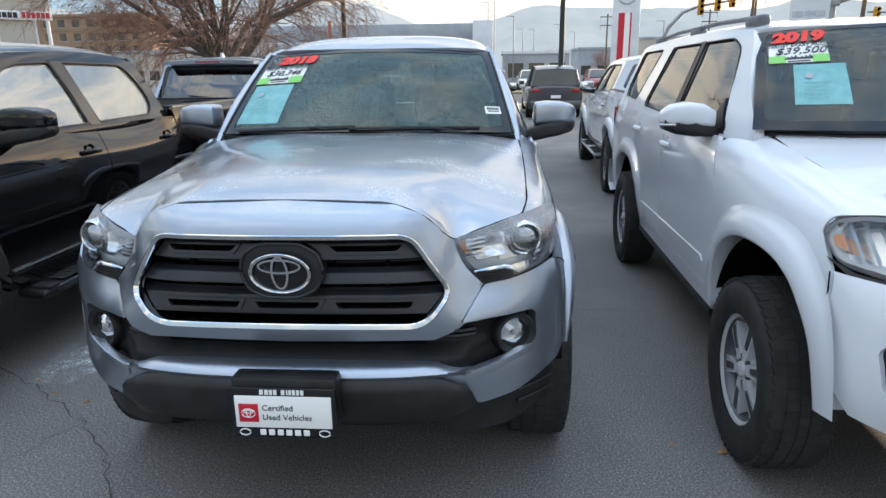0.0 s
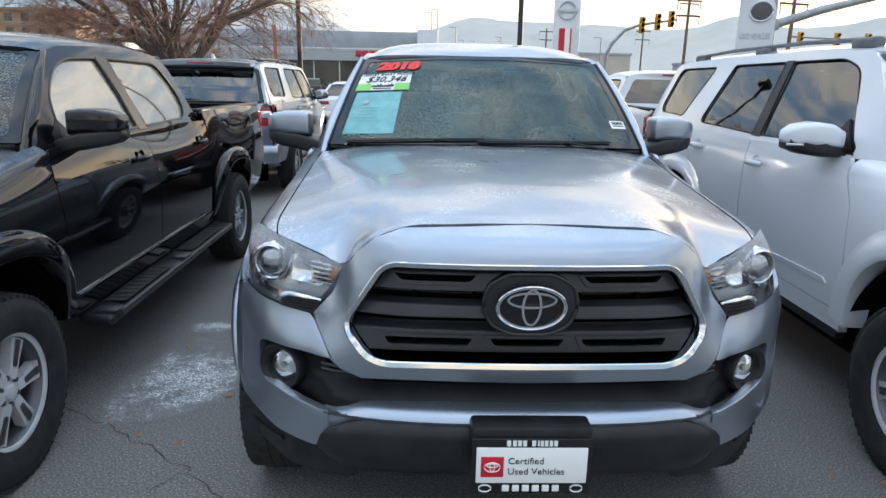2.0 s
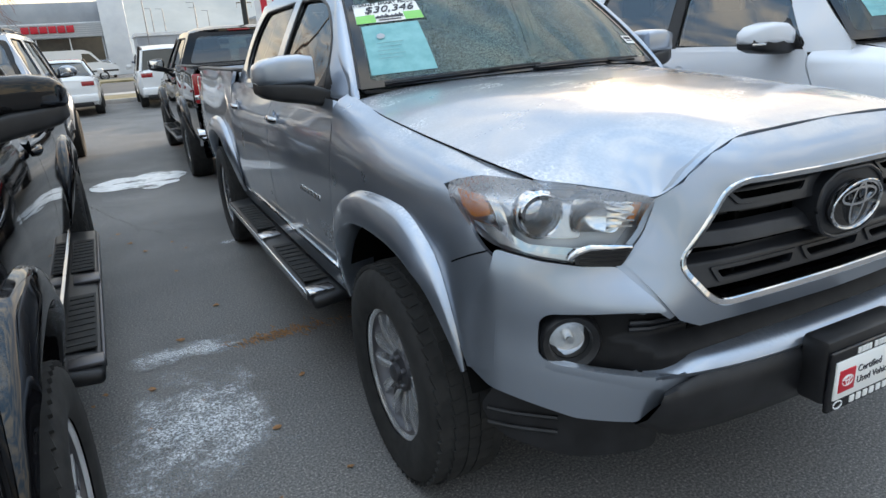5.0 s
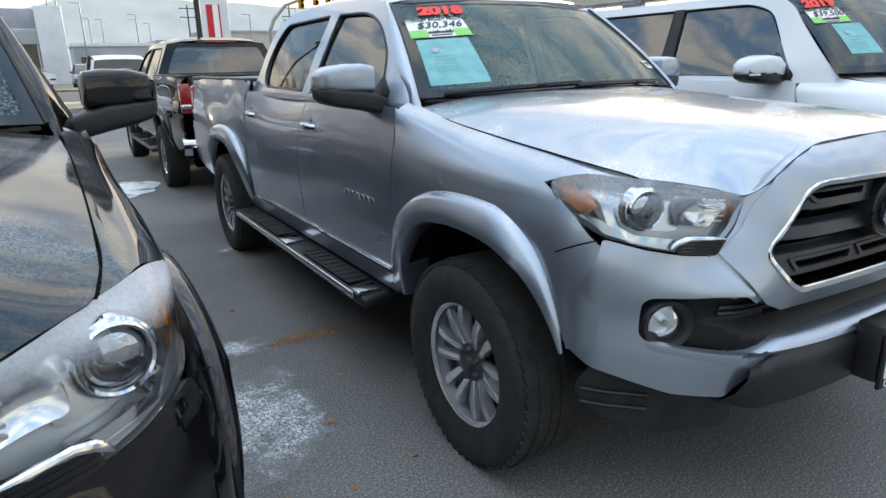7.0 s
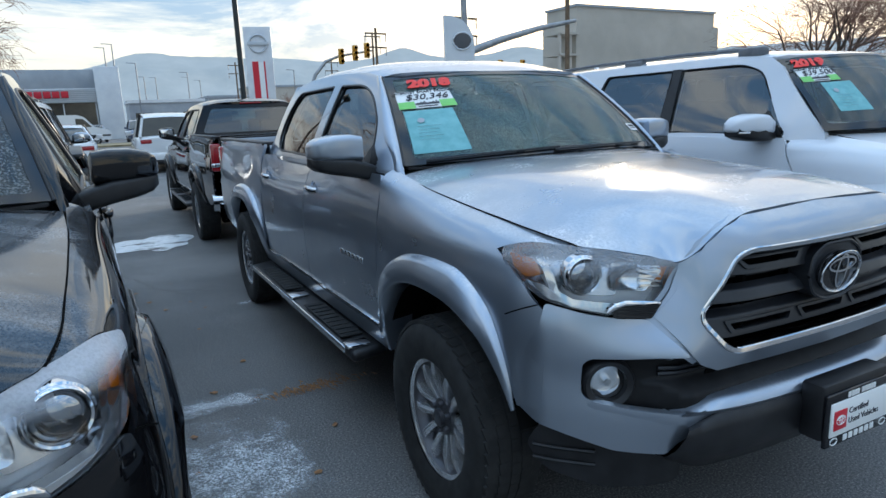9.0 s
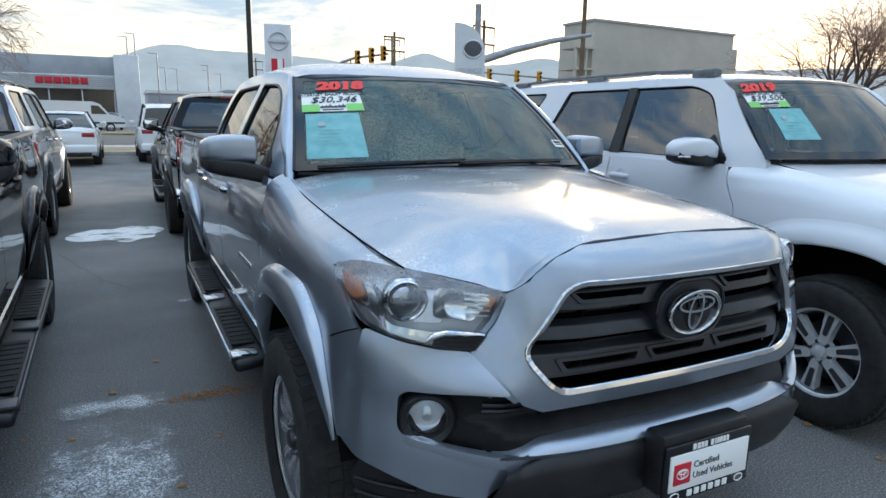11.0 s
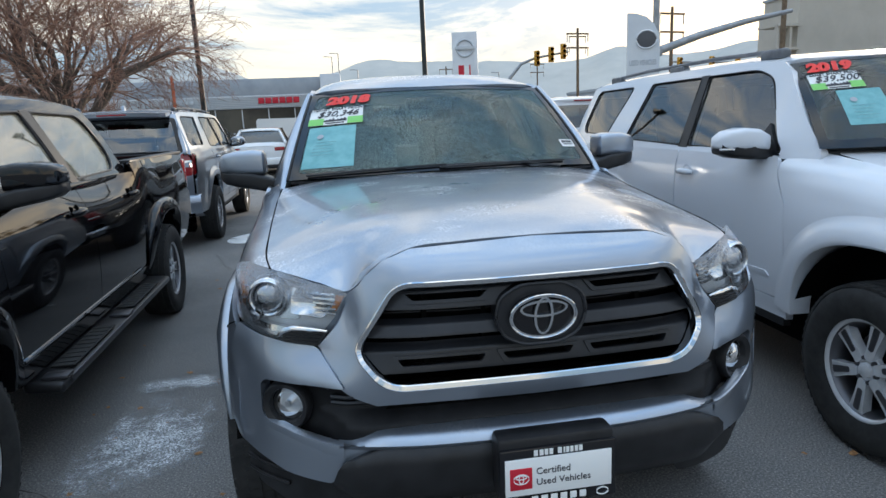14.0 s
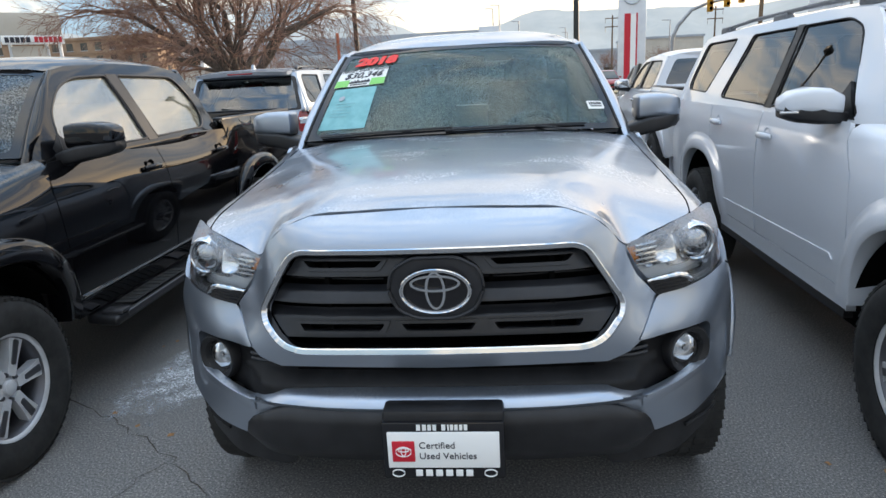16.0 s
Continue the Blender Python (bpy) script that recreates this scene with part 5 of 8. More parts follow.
# ---- sport utility vehicle: same axes as the pickup ----
S_F, S_R = 0.88, 3.67
s_side = table([0.5, 0.9, 1.5, 3.0, 3.7, 4.5, 4.85], [0.42, 0.55, 0.70, 0.85, 1.0, 1.1, 1.2], [
    [0.820, 0.848, 0.856, 0.846, 0.815, 0.780, 0.72],
    [0.838, 0.862, 0.872, 0.872, 0.858, 0.835, 0.79],
    [0.842, 0.862, 0.872, 0.876, 0.872, 0.862, 0.835],
    [0.842, 0.862, 0.872, 0.876, 0.874, 0.866, 0.842],
    [0.842, 0.864, 0.876, 0.880, 0.876, 0.866, 0.842],
    [0.832, 0.852, 0.862, 0.866, 0.862, 0.852, 0.828],
    [0.790, 0.812, 0.822, 0.826, 0.822, 0.812, 0.790]])
s_fender_x = table([0.42, 0.65, 0.9, 1.2, 1.55], [0.40, 0.62, 0.80, 0.92, 1.0, 1.08, 1.14, 1.20], [
    [0.840, 0.848, 0.842, 0.830, 0.805, 0.765, 0.70, 0.597],
    [0.862, 0.866, 0.862, 0.846, 0.822, 0.785, 0.725, 0.630],
    [0.866, 0.872, 0.872, 0.862, 0.845, 0.812, 0.760, 0.670],
    [0.864, 0.872, 0.876, 0.874, 0.862, 0.838, 0.792, 0.682],
    [0.860, 0.868, 0.875, 0.876, 0.872, 0.863, 0.842, 0.715]])
s_fender_z = table([0.42, 0.65, 0.9, 1.2, 1.55], [0.40, 0.62, 0.80, 0.92, 1.0, 1.08, 1.14, 1.20], [
    [0.40, 0.62, 0.80, 0.92, 0.990, 1.042, 1.066, 1.074],
    [0.40, 0.62, 0.80, 0.925, 1.000, 1.058, 1.090, 1.104],
    [0.40, 0.62, 0.80, 0.92, 1.000, 1.070, 1.115, 1.140],
    [0.40, 0.62, 0.80, 0.92, 1.010, 1.095, 1.150, 1.185],
    [0.40, 0.62, 0.80, 0.92, 1.005, 1.090, 1.165, 1.232]])
s_hood = table([0.10, 0.3, 0.5, 0.65, 0.9, 1.2, 1.45], [0, 0.2, 0.4, 0.55, 0.7], [
    [1.045, 1.045, 1.042, 1.040, 1.038], [1.080, 1.079, 1.076, 1.073, 1.069], [1.104, 1.102, 1.097, 1.090, 1.080], [1.120, 1.118, 1.108, 1.096, 1.080],
    [1.165, 1.163, 1.155, 1.146, 1.132], [1.210, 1.209, 1.203, 1.195, 1.180], [1.235, 1.235, 1.233, 1.230, 1.225]])
s_upper = table([1.40, 1.6, 1.9, 2.6, 3.5, 4.3, 4.8], [1.17, 1.25, 1.40, 1.55, 1.65, 1.71], [
    [0.76, 0.740, 0.700, 0.660, 0.640, 0.62], [0.82, 0.800, 0.745, 0.690, 0.655, 0.63], [0.842, 0.816, 0.760, 0.702, 0.665, 0.64],
    [0.848, 0.822, 0.766, 0.707, 0.670, 0.645], [0.842, 0.817, 0.762, 0.702, 0.665, 0.64], [0.822, 0.797, 0.746, 0.690, 0.655, 0.63], [0.78, 0.76, 0.715, 0.665, 0.635, 0.615]])
s_roof = table([1.68, 1.8, 2.1, 2.6, 3.4, 4.2, 4.55, 4.75], [0, 0.3, 0.5, 0.6, 0.645], [
    [1.672, 1.668, 1.658, 1.650, 1.640], [1.702, 1.698, 1.686, 1.674, 1.655], [1.736, 1.731, 1.716, 1.700, 1.678],
    [1.752, 1.747, 1.730, 1.712, 1.688], [1.754, 1.749, 1.732, 1.713, 1.688], [1.738, 1.733, 1.717, 1.700, 1.678], [1.718, 1.713, 1.700, 1.686, 1.666], [1.69, 1.686, 1.674, 1.662, 1.645]])
s_nose = table([0.42, 0.55, 0.72, 0.90, 1.05], [0, 0.3, 0.5, 0.65, 0.76, 0.83, 0.862], [
    [0.10, 0.12, 0.16, 0.23, 0.31, 0.40, 0.48], [0.03, 0.045, 0.09, 0.17, 0.26, 0.36, 0.46], [0.0, 0.02, 0.07, 0.15, 0.25, 0.36, 0.46],
    [0.02, 0.05, 0.13, 0.22, 0.31, 0.41, 0.49], [0.12, 0.16, 0.27, 0.38, 0.48, 0.56, 0.62]])


def s_tail(v, u):
    y = np.interp(v, [0.42, 0.6, 0.9, 1.1, 1.2, 1.4, 1.6, 1.68], [4.76, 4.79, 4.80, 4.79, 4.765, 4.69, 4.60, 4.56])
    return y - 0.14 * (np.abs(u) / 0.86) ** 5


def s_shield(u, v):
    half = 0.762 + (0.645 - 0.762) * v
    x = u * half
    low = np.stack([x, 1.230 + 0.160 * np.abs(u) ** 2.2, 1.240 - 0.005 * u * u], 1)
    top = np.stack([x, 1.690 + 0.125 * np.abs(u) ** 2.2, 1.680 - 0.030 * u * u], 1)
    p = low + (top - low) * v[:, None]
    b = 4 * v * (1 - v)
    p[:, 1] -= 0.012 * b
    p[:, 2] += 0.012 * b
    return p


def suv(name, label, at, body_mat, wheel_style="six", group="parked sport utility vehicles"):
    root = thing(name, label, "suv", at, group)
    edge = [(0.0, 0.118), (0.30, 0.158), (0.44, 0.226), (0.55, 0.300), (0.598, 0.345), (0.612, 0.45), (0.622, 0.585), (0.638, 0.70), (0.665, 0.9), (0.68, 1.15), (0.68, 1.36), (0.64, 1.40), (0.3, 1.29), (0.0, 1.25)]
    loop = edge + [(-x, y) for x, y in edge[-2:0:-1]]
    part("hood", panel([loop], on_z(s_hood), 0.06, 0.06, 0.02, outward=(0, 0, 1)), body_mat, root)
    seam = [(0.598, 0.345), (0.612, 0.45), (0.622, 0.585), (0.638, 0.70), (0.665, 0.9), (0.68, 1.15), (0.68, 1.36)]
    seam = [(float(np.interp(y, [p[1] for p in seam], [p[0] for p in seam])), y) for y in np.linspace(0.34, 1.36, 32)]
    both("hood_gap", tube([(x + 0.001, y, float(s_hood(np.array([y]), np.array([x]))[0]) - 0.0005) for x, y in seam], 0.0028, 6), DARK, root)
    seam = [(s_fender_x(np.array([y]), np.array([z]))[0] + 0.0005, y, s_fender_z(np.array([y]), np.array([z]))[0]) for y, z in ((0.42, 0.90), (0.404, 0.85), (0.404, 0.80), (0.42, 0.76), (0.46, 0.73))]
    both("panel_gap", tube(seam, 0.0025, 6), DARK, root)
    # front: bumper with openings, grille, lamps
    half = [(0.0, 0.46), (0.60, 0.44), (0.78, 0.49), (0.836, 0.58), (0.838, 0.80), (0.828, 0.905), (0.70, 0.900), (0.55, 0.938), (0.45, 1.038), (0.30, 1.047), (0.0, 1.047)]
    outer = half + [(-x, z) for x, z in half[-2:0:-1]]
    mouth = rounded([(-0.46, 0.60), (0.46, 0.60), (0.52, 0.72), (0.42, 0.90), (0.36, 0.98), (-0.36, 0.98), (-0.42, 0.90), (-0.52, 0.72)], 0.03, 3)
    pods = [rounded([(s * 0.60, 0.60), (s * 0.74, 0.60), (s * 0.76, 0.72), (s * 0.70, 0.80), (s * 0.62, 0.78)], 0.02, 3) for s in (1, -1)]
    part("front_bumper", panel([outer, mouth, *pods], on_y(s_nose), 0.03, 0.03, 0.03, outward=(0, -1, 0)), body_mat, root)
    grille = part("grille", panel([mouth], on_y(s_nose, 0.05), 0.1, 0.1, 0.0, outward=(0, -1, 0)), DARK, root, "black grille")
    for z in (0.68, 0.75, 0.83, 0.90):
        part("grille_bar", tube([(x, float(s_nose(np.array([z]), np.array([abs(x)]))[0]) + 0.03, z) for x in np.linspace(-0.40, 0.40, 13)], 0.012, 6), ALLOY if z > 0.85 else GRILLE, grille)
    for p, s in zip(pods, (1, -1)):
        fog = part("fog_lamp", panel([p], on_y(s_nose, 0.04), 0.05, 0.05, 0.0, outward=(0, -1, 0)), TRIM, root)
        part("lens", moved(lathe([(0.0, -0.02), (0.03, -0.016), (0.045, 0.0), (0.047, 0.02)], 24, "y"), pose(s * 0.68, 0.205, 0.69, 0, 0, s * 30)), MIRROR, fog)
    head = rounded([(0.46, 1.040), (0.60, 1.068), (0.71, 1.072), (0.800, 1.050), (0.834, 1.00), (0.818, 0.925), (0.70, 0.905), (0.56, 0.944)], 0.025, 4)
    inner = [(0.66 + (x - 0.66) * 0.93, 0.98 + (z - 0.98) * 0.90) for x, z in head]
    for m in (False, True):
        s = -1 if m else 1
        lamp = part("headlight", panel([inner], on_y(s_nose, 0.05), 0.04, 0.04, 0.0, mirror=m, outward=(0, -1, 0)), LAMP_DARK, root, "headlight with clear lens and amber corner")
        wall = sweep(None, [[(x, float(s_nose(np.array([z]), np.array([x]))[0]) - 0.001, z), (ix, float(s_nose(np.array([iz]), np.array([ix]))[0]) + 0.05, iz)] for (x, z), (ix, iz) in zip(head + head[:1], inner + inner[:1])])
        part("lamp_wall", mirrored(wall) if m else wall, ALLOY_DARK, lamp)
        part("lens", panel([head], on_y(s_nose, -0.003), 0.03, 0.03, 0.008, mirror=m, outward=(0, -1, 0)), CLEAR, lamp)
        part("amber_marker", panel([rounded([(0.785, 1.005), (0.808, 0.998), (0.812, 0.972), (0.788, 0.960)], 0.006, 2)], on_y(s_nose, 0.020), 0.02, 0.02, 0.02, mirror=m, outward=(0, -1, 0)), AMBER, lamp)
        for k in range(4):
            x = 0.675 + 0.030 * k
            part("reflector_step", panel([rounded([(x, 0.935), (x + 0.024, 0.938), (x + 0.026, 1.035), (x, 1.038)], 0.004, 2)], lambda u, v: np.stack([u, s_nose(v, u) + 0.036 + 0.8 * (u - x), v], 1), 0.02, 0.03, 0.02, mirror=m, outward=(0, -1, 0)), BOWL, lamp)
        part("projector", moved(lathe([(0.0, -0.03), (0.025, -0.024), (0.04, -0.008), (0.046, -0.012), (0.05, 0.0), (0.052, 0.04)], 28, "y"), pose(s * 0.64, 0.36, 0.985, 0, 0, s * 20)), MIRROR, lamp)
        part("lamp_shroud", panel([rounded([(0.56, 0.925), (0.70, 0.888), (0.80, 0.896), (0.835, 0.94), (0.82, 0.93), (0.79, 0.912), (0.70, 0.905)], 0.004, 2)], on_y(s_nose, 0.008), 0.03, 0.03, 0.04, mirror=m, outward=(0, -1, 0)), TRIM, lamp)
    # fenders
    arch = [p for p in arch_path(S_F, 0.515, 26, 2, 170) if p[1] > 0.46]
    floop = [(1.43, 0.46), *arch, (0.392, 0.60), (0.392, 0.80), (0.42, 0.90), (0.46, 0.94), (0.52, 0.985), (0.525, 1.05), (0.465, 1.11), (0.385, 1.16), (0.340, 1.199), (0.9, 1.20), (1.2, 1.20), (1.50, 1.20), (1.562, 1.17), (1.537, 1.10), (1.466, 0.98), (1.446, 0.80)]
    for m in (False, True):
        part("fender", panel([floop], lambda u, v: np.stack([s_fender_x(u, v), u, s_fender_z(u, v)], 1), 0.04, 0.03, 0.015, mirror=m, outward=(1, 0, 0.3)), body_mat, root)
        fd = rounded([(1.445, 0.50), (2.52, 0.50), (2.545, 0.80), (2.545, 1.195), (1.57, 1.195), (1.54, 1.10), (1.47, 0.98), (1.45, 0.80)], 0.015, 2)
        rd = rounded([(2.535, 0.50), (3.20, 0.50), (3.30, 0.62), (3.42, 0.90), (3.52, 1.195), (2.555, 1.195), (2.555, 0.80)], 0.015, 2)
        part("door", panel([fd], on_x(s_side), 0.06, 0.03, 0.02, mirror=m, outward=(1, 0, 0)), body_mat, root)
        part("door", panel([rd], on_x(s_side), 0.06, 0.03, 0.02, mirror=m, outward=(1, 0, 0)), body_mat, root)
        back = [p for p in arch_path(S_R, 0.515, 26, 10, 172) if p[1] > 0.46]
        q = [(3.215, 0.46), (3.31, 0.62), (3.43, 0.90), (3.53, 1.195), (4.72, 1.195), (4.72, 1.17), (4.62, 1.165), (4.62, 0.90), (4.70, 0.885), (4.68, 0.46), (4.20, 0.46), *back]
        part("quarter_panel", panel([q], on_x(s_side), 0.06, 0.03, 0.02, mirror=m, outward=(1, 0, 0)), body_mat, root)
        part("rocker", panel([[(1.44, 0.40), (3.20, 0.40), (3.20, 0.495), (1.44, 0.495)]], on_x(s_side), 0.3, 0.03, 0.04, mirror=m, outward=(1, 0, 0)), body_mat, root)
        part("sill_trim", panel([[(1.45, 0.365), (3.19, 0.365), (3.19, 0.405), (1.45, 0.405)]], lambda u, v: np.stack([s_side(u, v) + 0.004, u, v], 1), 0.3, 0.03, 0.04, mirror=m, outward=(1, 0, 0)), TRIM, root)
        part("door_moulding", panel([rounded([(1.55, 0.60), (3.22, 0.585), (3.22, 0.60), (1.58, 0.625)], 0.005, 2)], lambda u, v: np.stack([s_side(u, v) + 0.006, u, v], 1), 0.3, 0.03, 0.008, mirror=m, outward=(1, 0, 0)), body_mat, root)
        # greenhouse
        green = [(1.385, 1.185), (1.400, 1.235), (1.435, 1.28), (1.605, 1.47), (1.745, 1.620), (1.83, 1.672), (2.3, 1.700), (3.5, 1.702), (4.3, 1.690), (4.50, 1.668), (4.56, 1.60), (4.66, 1.40), (4.76, 1.185)]
        w1 = rounded([(1.60, 1.215), (2.48, 1.225), (2.52, 1.640), (2.02, 1.640), (1.86, 1.590)], [0.02, 0.01, 0.02, 0.06, 0.06], 4)
        w2 = rounded([(2.58, 1.226), (3.42, 1.245), (3.45, 1.27), (3.30, 1.640), (2.60, 1.640)], [0.01, 0.02, 0.03, 0.03, 0.02], 4)
        w3 = rounded([(3.86, 1.27), (4.44, 1.28), (4.50, 1.33), (4.40, 1.60), (4.34, 1.635), (3.62, 1.635)], [0.05, 0.05, 0.05, 0.04, 0.04, 0.04], 4)
        part("body_frame", panel([green, w1, w2, w3], on_x(s_upper), 0.08, 0.04, 0.04, mirror=m, outward=(1, 0, 0.4)), body_mat, root)
        for w in (w1, w2, w3):
            pane = part("side_window", panel([w], lambda u, v: np.stack([s_upper(u, v) - 0.010, u, v], 1), 0.15, 0.1, 0.004, mirror=m, outward=(1, 0, 0.4)), PANE, root, "tinted side window glass")
            part("window_seal", tube([(s * (float(s_upper(np.array([y]), np.array([z]))[0]) - 0.001), y, z) for y, z in w], 0.006, 6, True), TRIM, pane)
        part("pillar_trim", panel([[(2.475, 1.215), (2.585, 1.215), (2.605, 1.65), (2.515, 1.65)]], lambda u, v: np.stack([s_upper(u, v) + 0.003, u, v], 1), 0.2, 0.1, 0.006, mirror=m, outward=(1, 0, 0.4)), TRIM, root)
        rail = tube([(s * 0.565, 1.98, 1.715), (s * 0.568, 2.06, 1.738), (s * 0.575, 2.6, 1.752), (s * 0.575, 3.6, 1.752), (s * 0.57, 4.15, 1.736), (s * 0.568, 4.25, 1.700)], 0.013, 8)
        rr = part("roof_rail", rail, RAIL_GREY, root, "grey roof rail")
        for y in (2.03, 3.1, 4.18):
            part("rail_foot", block(s * 0.57 - 0.03, s * 0.57 + 0.03, y - 0.10, y + 0.10, 1.69, 1.748, 0.018, 3), RAIL_GREY, rr)
        rear_lamp = rounded([(0.69, 0.93), (0.80, 0.93), (0.815, 1.0), (0.80, 1.19), (0.70, 1.19), (0.66, 1.05)], 0.02, 3)
        tl = part("tail_lamp", panel([rear_lamp], lambda u, v: np.stack([u, s_tail(v, u) + 0.012, v], 1), 0.03, 0.05, 0.05, mirror=m, outward=(0, 1, 0)), RED_LENS, root, "red and clear tail lamp")
        part("clear_section", panel([rounded([(0.70, 1.03), (0.806, 1.03), (0.806, 1.11), (0.69, 1.11)], 0.01, 2)], lambda u, v: np.stack([u, s_tail(v, u) + 0.016, v], 1), 0.04, 0.05, 0.01, mirror=m, outward=(0, 1, 0)), MIRROR, tl)
        g = block(0.755, 0.845, 4.56, 4.70, 0.93, 1.19, 0.03, 3)
        part("lamp_side", g if s > 0 else mirrored(g), RED_LENS, tl)
    both("wheel_flare", flare_geo(S_F, lambda y, z: np.minimum(s_fender_x(np.maximum(y, 0.42), z), 0.876), 10, 168, soft=True), body_mat, root)
    both("wheel_flare", flare_geo(S_R, s_side, 14, 168, soft=True), body_mat, root)
    part("windshield", panel([rounded([(-0.985, 0.02), (0.985, 0.02), (0.985, 0.985), (-0.985, 0.985)], 0.03, 3)], s_shield, 0.1, 0.1, 0.006, outward=(0, -1, 1)), SHIELD_DRY, root, "tinted windshield")
    hole = rounded([(-0.95, 0.08), (0.95, 0.08), (0.945, 0.96), (-0.945, 0.96)], 0.04, 4)
    part("windshield_band", panel([[(-1, 0), (1, 0), (1, 1), (-1, 1)], hole], lambda u, v: s_shield(u, v) + np.array([0, -0.001, 0.003]), 0.1, 0.1, 0.0, outward=(0, -1, 1)), GLOSSY_BLACK, root)
    part("cowl", panel([[(-0.74, 1.42), (-0.4, 1.28), (0, 1.22), (0.4, 1.28), (0.74, 1.42), (0.70, 1.47), (0, 1.32), (-0.70, 1.47)]], lambda u, v: np.stack([u, v, 1.222 + 0 * u], 1), 0.1, 0.1, 0.01, outward=(0, 0, 1)), TRIM, root)
    rl = [(0.0, 1.692), (0.3, 1.712), (0.52, 1.765), (0.61, 1.815), (0.635, 2.0), (0.645, 2.6), (0.64, 3.6), (0.63, 4.3), (0.61, 4.52), (0.5, 4.56), (0.0, 4.575)]
    part("roof", panel([rl + [(-x, y) for x, y in rl[-2:0:-1]]], on_z(s_roof), 0.08, 0.08, 0.03, outward=(0, 0, 1)), body_mat, root)
    part("antenna", moved(extruded([(0, 0), (0.10, 0), (0.085, 0.05), (0.06, 0.055)], lambda u, v, d: (d - 0.015, u, v), 0.03), pose(0, 4.2, 1.735)), body_mat, root)
    # rear
    rear = rounded([(-0.80, 0.62), (0.80, 0.62), (0.81, 1.19), (0.74, 1.40), (0.64, 1.66), (-0.64, 1.66), (-0.74, 1.40), (-0.81, 1.19)], 0.02, 3)
    rw = rounded([(-0.68, 1.22), (0.68, 1.22), (0.60, 1.595), (-0.60, 1.595)], 0.05, 4)
    part("tailgate", panel([rear, rw], lambda u, v: np.stack([u, s_tail(v, u), v], 1), 0.05, 0.06, 0.04, outward=(0, 1, 0)), body_mat, root)
    part("rear_window", panel([rw], lambda u, v: np.stack([u, s_tail(v, u) - 0.006, v], 1), 0.15, 0.1, 0.004, outward=(0, 1, 0)), PANE, root, "dark tinted rear window")
    part("rear_window_band", panel([rounded([(-0.73, 1.20), (0.73, 1.20), (0.645, 1.62), (-0.645, 1.62)], 0.05, 4), rw], lambda u, v: np.stack([u, s_tail(v, u) + 0.004, v], 1), 0.08, 0.06, 0.0, outward=(0, 1, 0)), GLOSSY_BLACK, root)
    sp = part("spoiler", panel([[(-0.60, 4.50), (0.60, 4.50), (0.585, 4.74), (0.4, 4.765), (-0.4, 4.765), (-0.585, 4.74)]], lambda u, v: np.stack([u, v, 1.715 - 0.06 * np.abs(u) ** 2 - 0.10 * (v - 4.5)], 1), 0.1, 0.06, 0.045, outward=(0, 0, 1)), body_mat, root)
    part("brake_lamp", block(-0.16, 0.16, 4.735, 4.768, 1.655, 1.675, 0.006), RED_LENS, sp)
    part("rear_wiper", tube([(0.0, 4.775, 1.225), (0.30, 4.755, 1.25)], 0.008, 6), TRIM, root)
    part("badge", block(-0.07, 0.07, 4.795, 4.806, 1.10, 1.145, 0.01), CHROME, root, "chrome oval badge")
    part("license_recess", block(-0.19, 0.19, 4.785, 4.803, 0.92, 1.04, 0.008), TRIM, root)
    part("paper_plate", block(-0.15, 0.15, 4.800, 4.807, 0.93, 1.03, 0.002), PAPER_WHITE, root)
    st = [[(x, y - 0.16 * (abs(x) / 0.87) ** 4, z) for y, z in ((4.75, 0.70), (4.84, 0.69), (4.865, 0.665), (4.865, 0.55), (4.84, 0.47), (4.70, 0.42))] for x in np.linspace(-0.865, 0.865, 25)]
    part("rear_bumper", sweep(None, st), body_mat, root, angle=50)
    part("bumper_pad", block(-0.5, 0.5, 4.76, 4.868, 0.695, 0.706, 0.004), TRIM, root)
    # body under the shell and cabin
    # plain blocks, extra low and wide to keep sunlight from passing under the car
    part("chassis", block(-0.72, 0.72, 1.42, 3.20, 0.25, 0.60, 0.03), DARK, root)
    part("chassis", block(-0.33, 0.33, 0.45, 4.65, 0.25, 0.60, 0.03), DARK, root)
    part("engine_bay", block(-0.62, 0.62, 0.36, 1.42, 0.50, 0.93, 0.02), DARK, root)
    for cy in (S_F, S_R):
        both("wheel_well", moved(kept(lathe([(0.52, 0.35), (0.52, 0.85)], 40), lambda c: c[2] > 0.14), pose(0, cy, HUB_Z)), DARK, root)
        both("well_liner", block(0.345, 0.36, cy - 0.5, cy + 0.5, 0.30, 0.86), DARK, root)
    part("cabin_floor", block(-0.74, 0.74, 1.45, 4.60, 0.56, 0.62), INTERIOR, root)
    part("dashboard", moved(block(-0.70, 0.70, -0.22, 0.22, -0.18, 0.12, 0.06, 3), pose(0, 1.55, 1.08)), INTERIOR, root)
    for y in (2.40, 3.25):
        for x in (-0.36, 0.36):
            seat = part("seat", block(x - 0.25, x + 0.25, y - 0.45, y + 0.05, 0.72, 0.88, 0.05, 3), INTERIOR, root)
            part("seat_back", moved(block(-0.24, 0.24, -0.06, 0.06, 0, 0.58, 0.05, 3), pose(x, y + 0.02, 0.86, -12)), INTERIOR, seat)
            part("headrest", block(x - 0.12, x + 0.12, y + 0.11, y + 0.19, 1.40, 1.58, 0.035, 3), INTERIOR, seat)
    mirror_parts(root, body_mat, True)
    handle_parts(root, [(2.40, 1.07), (3.30, 1.09)], body_mat, s_side)
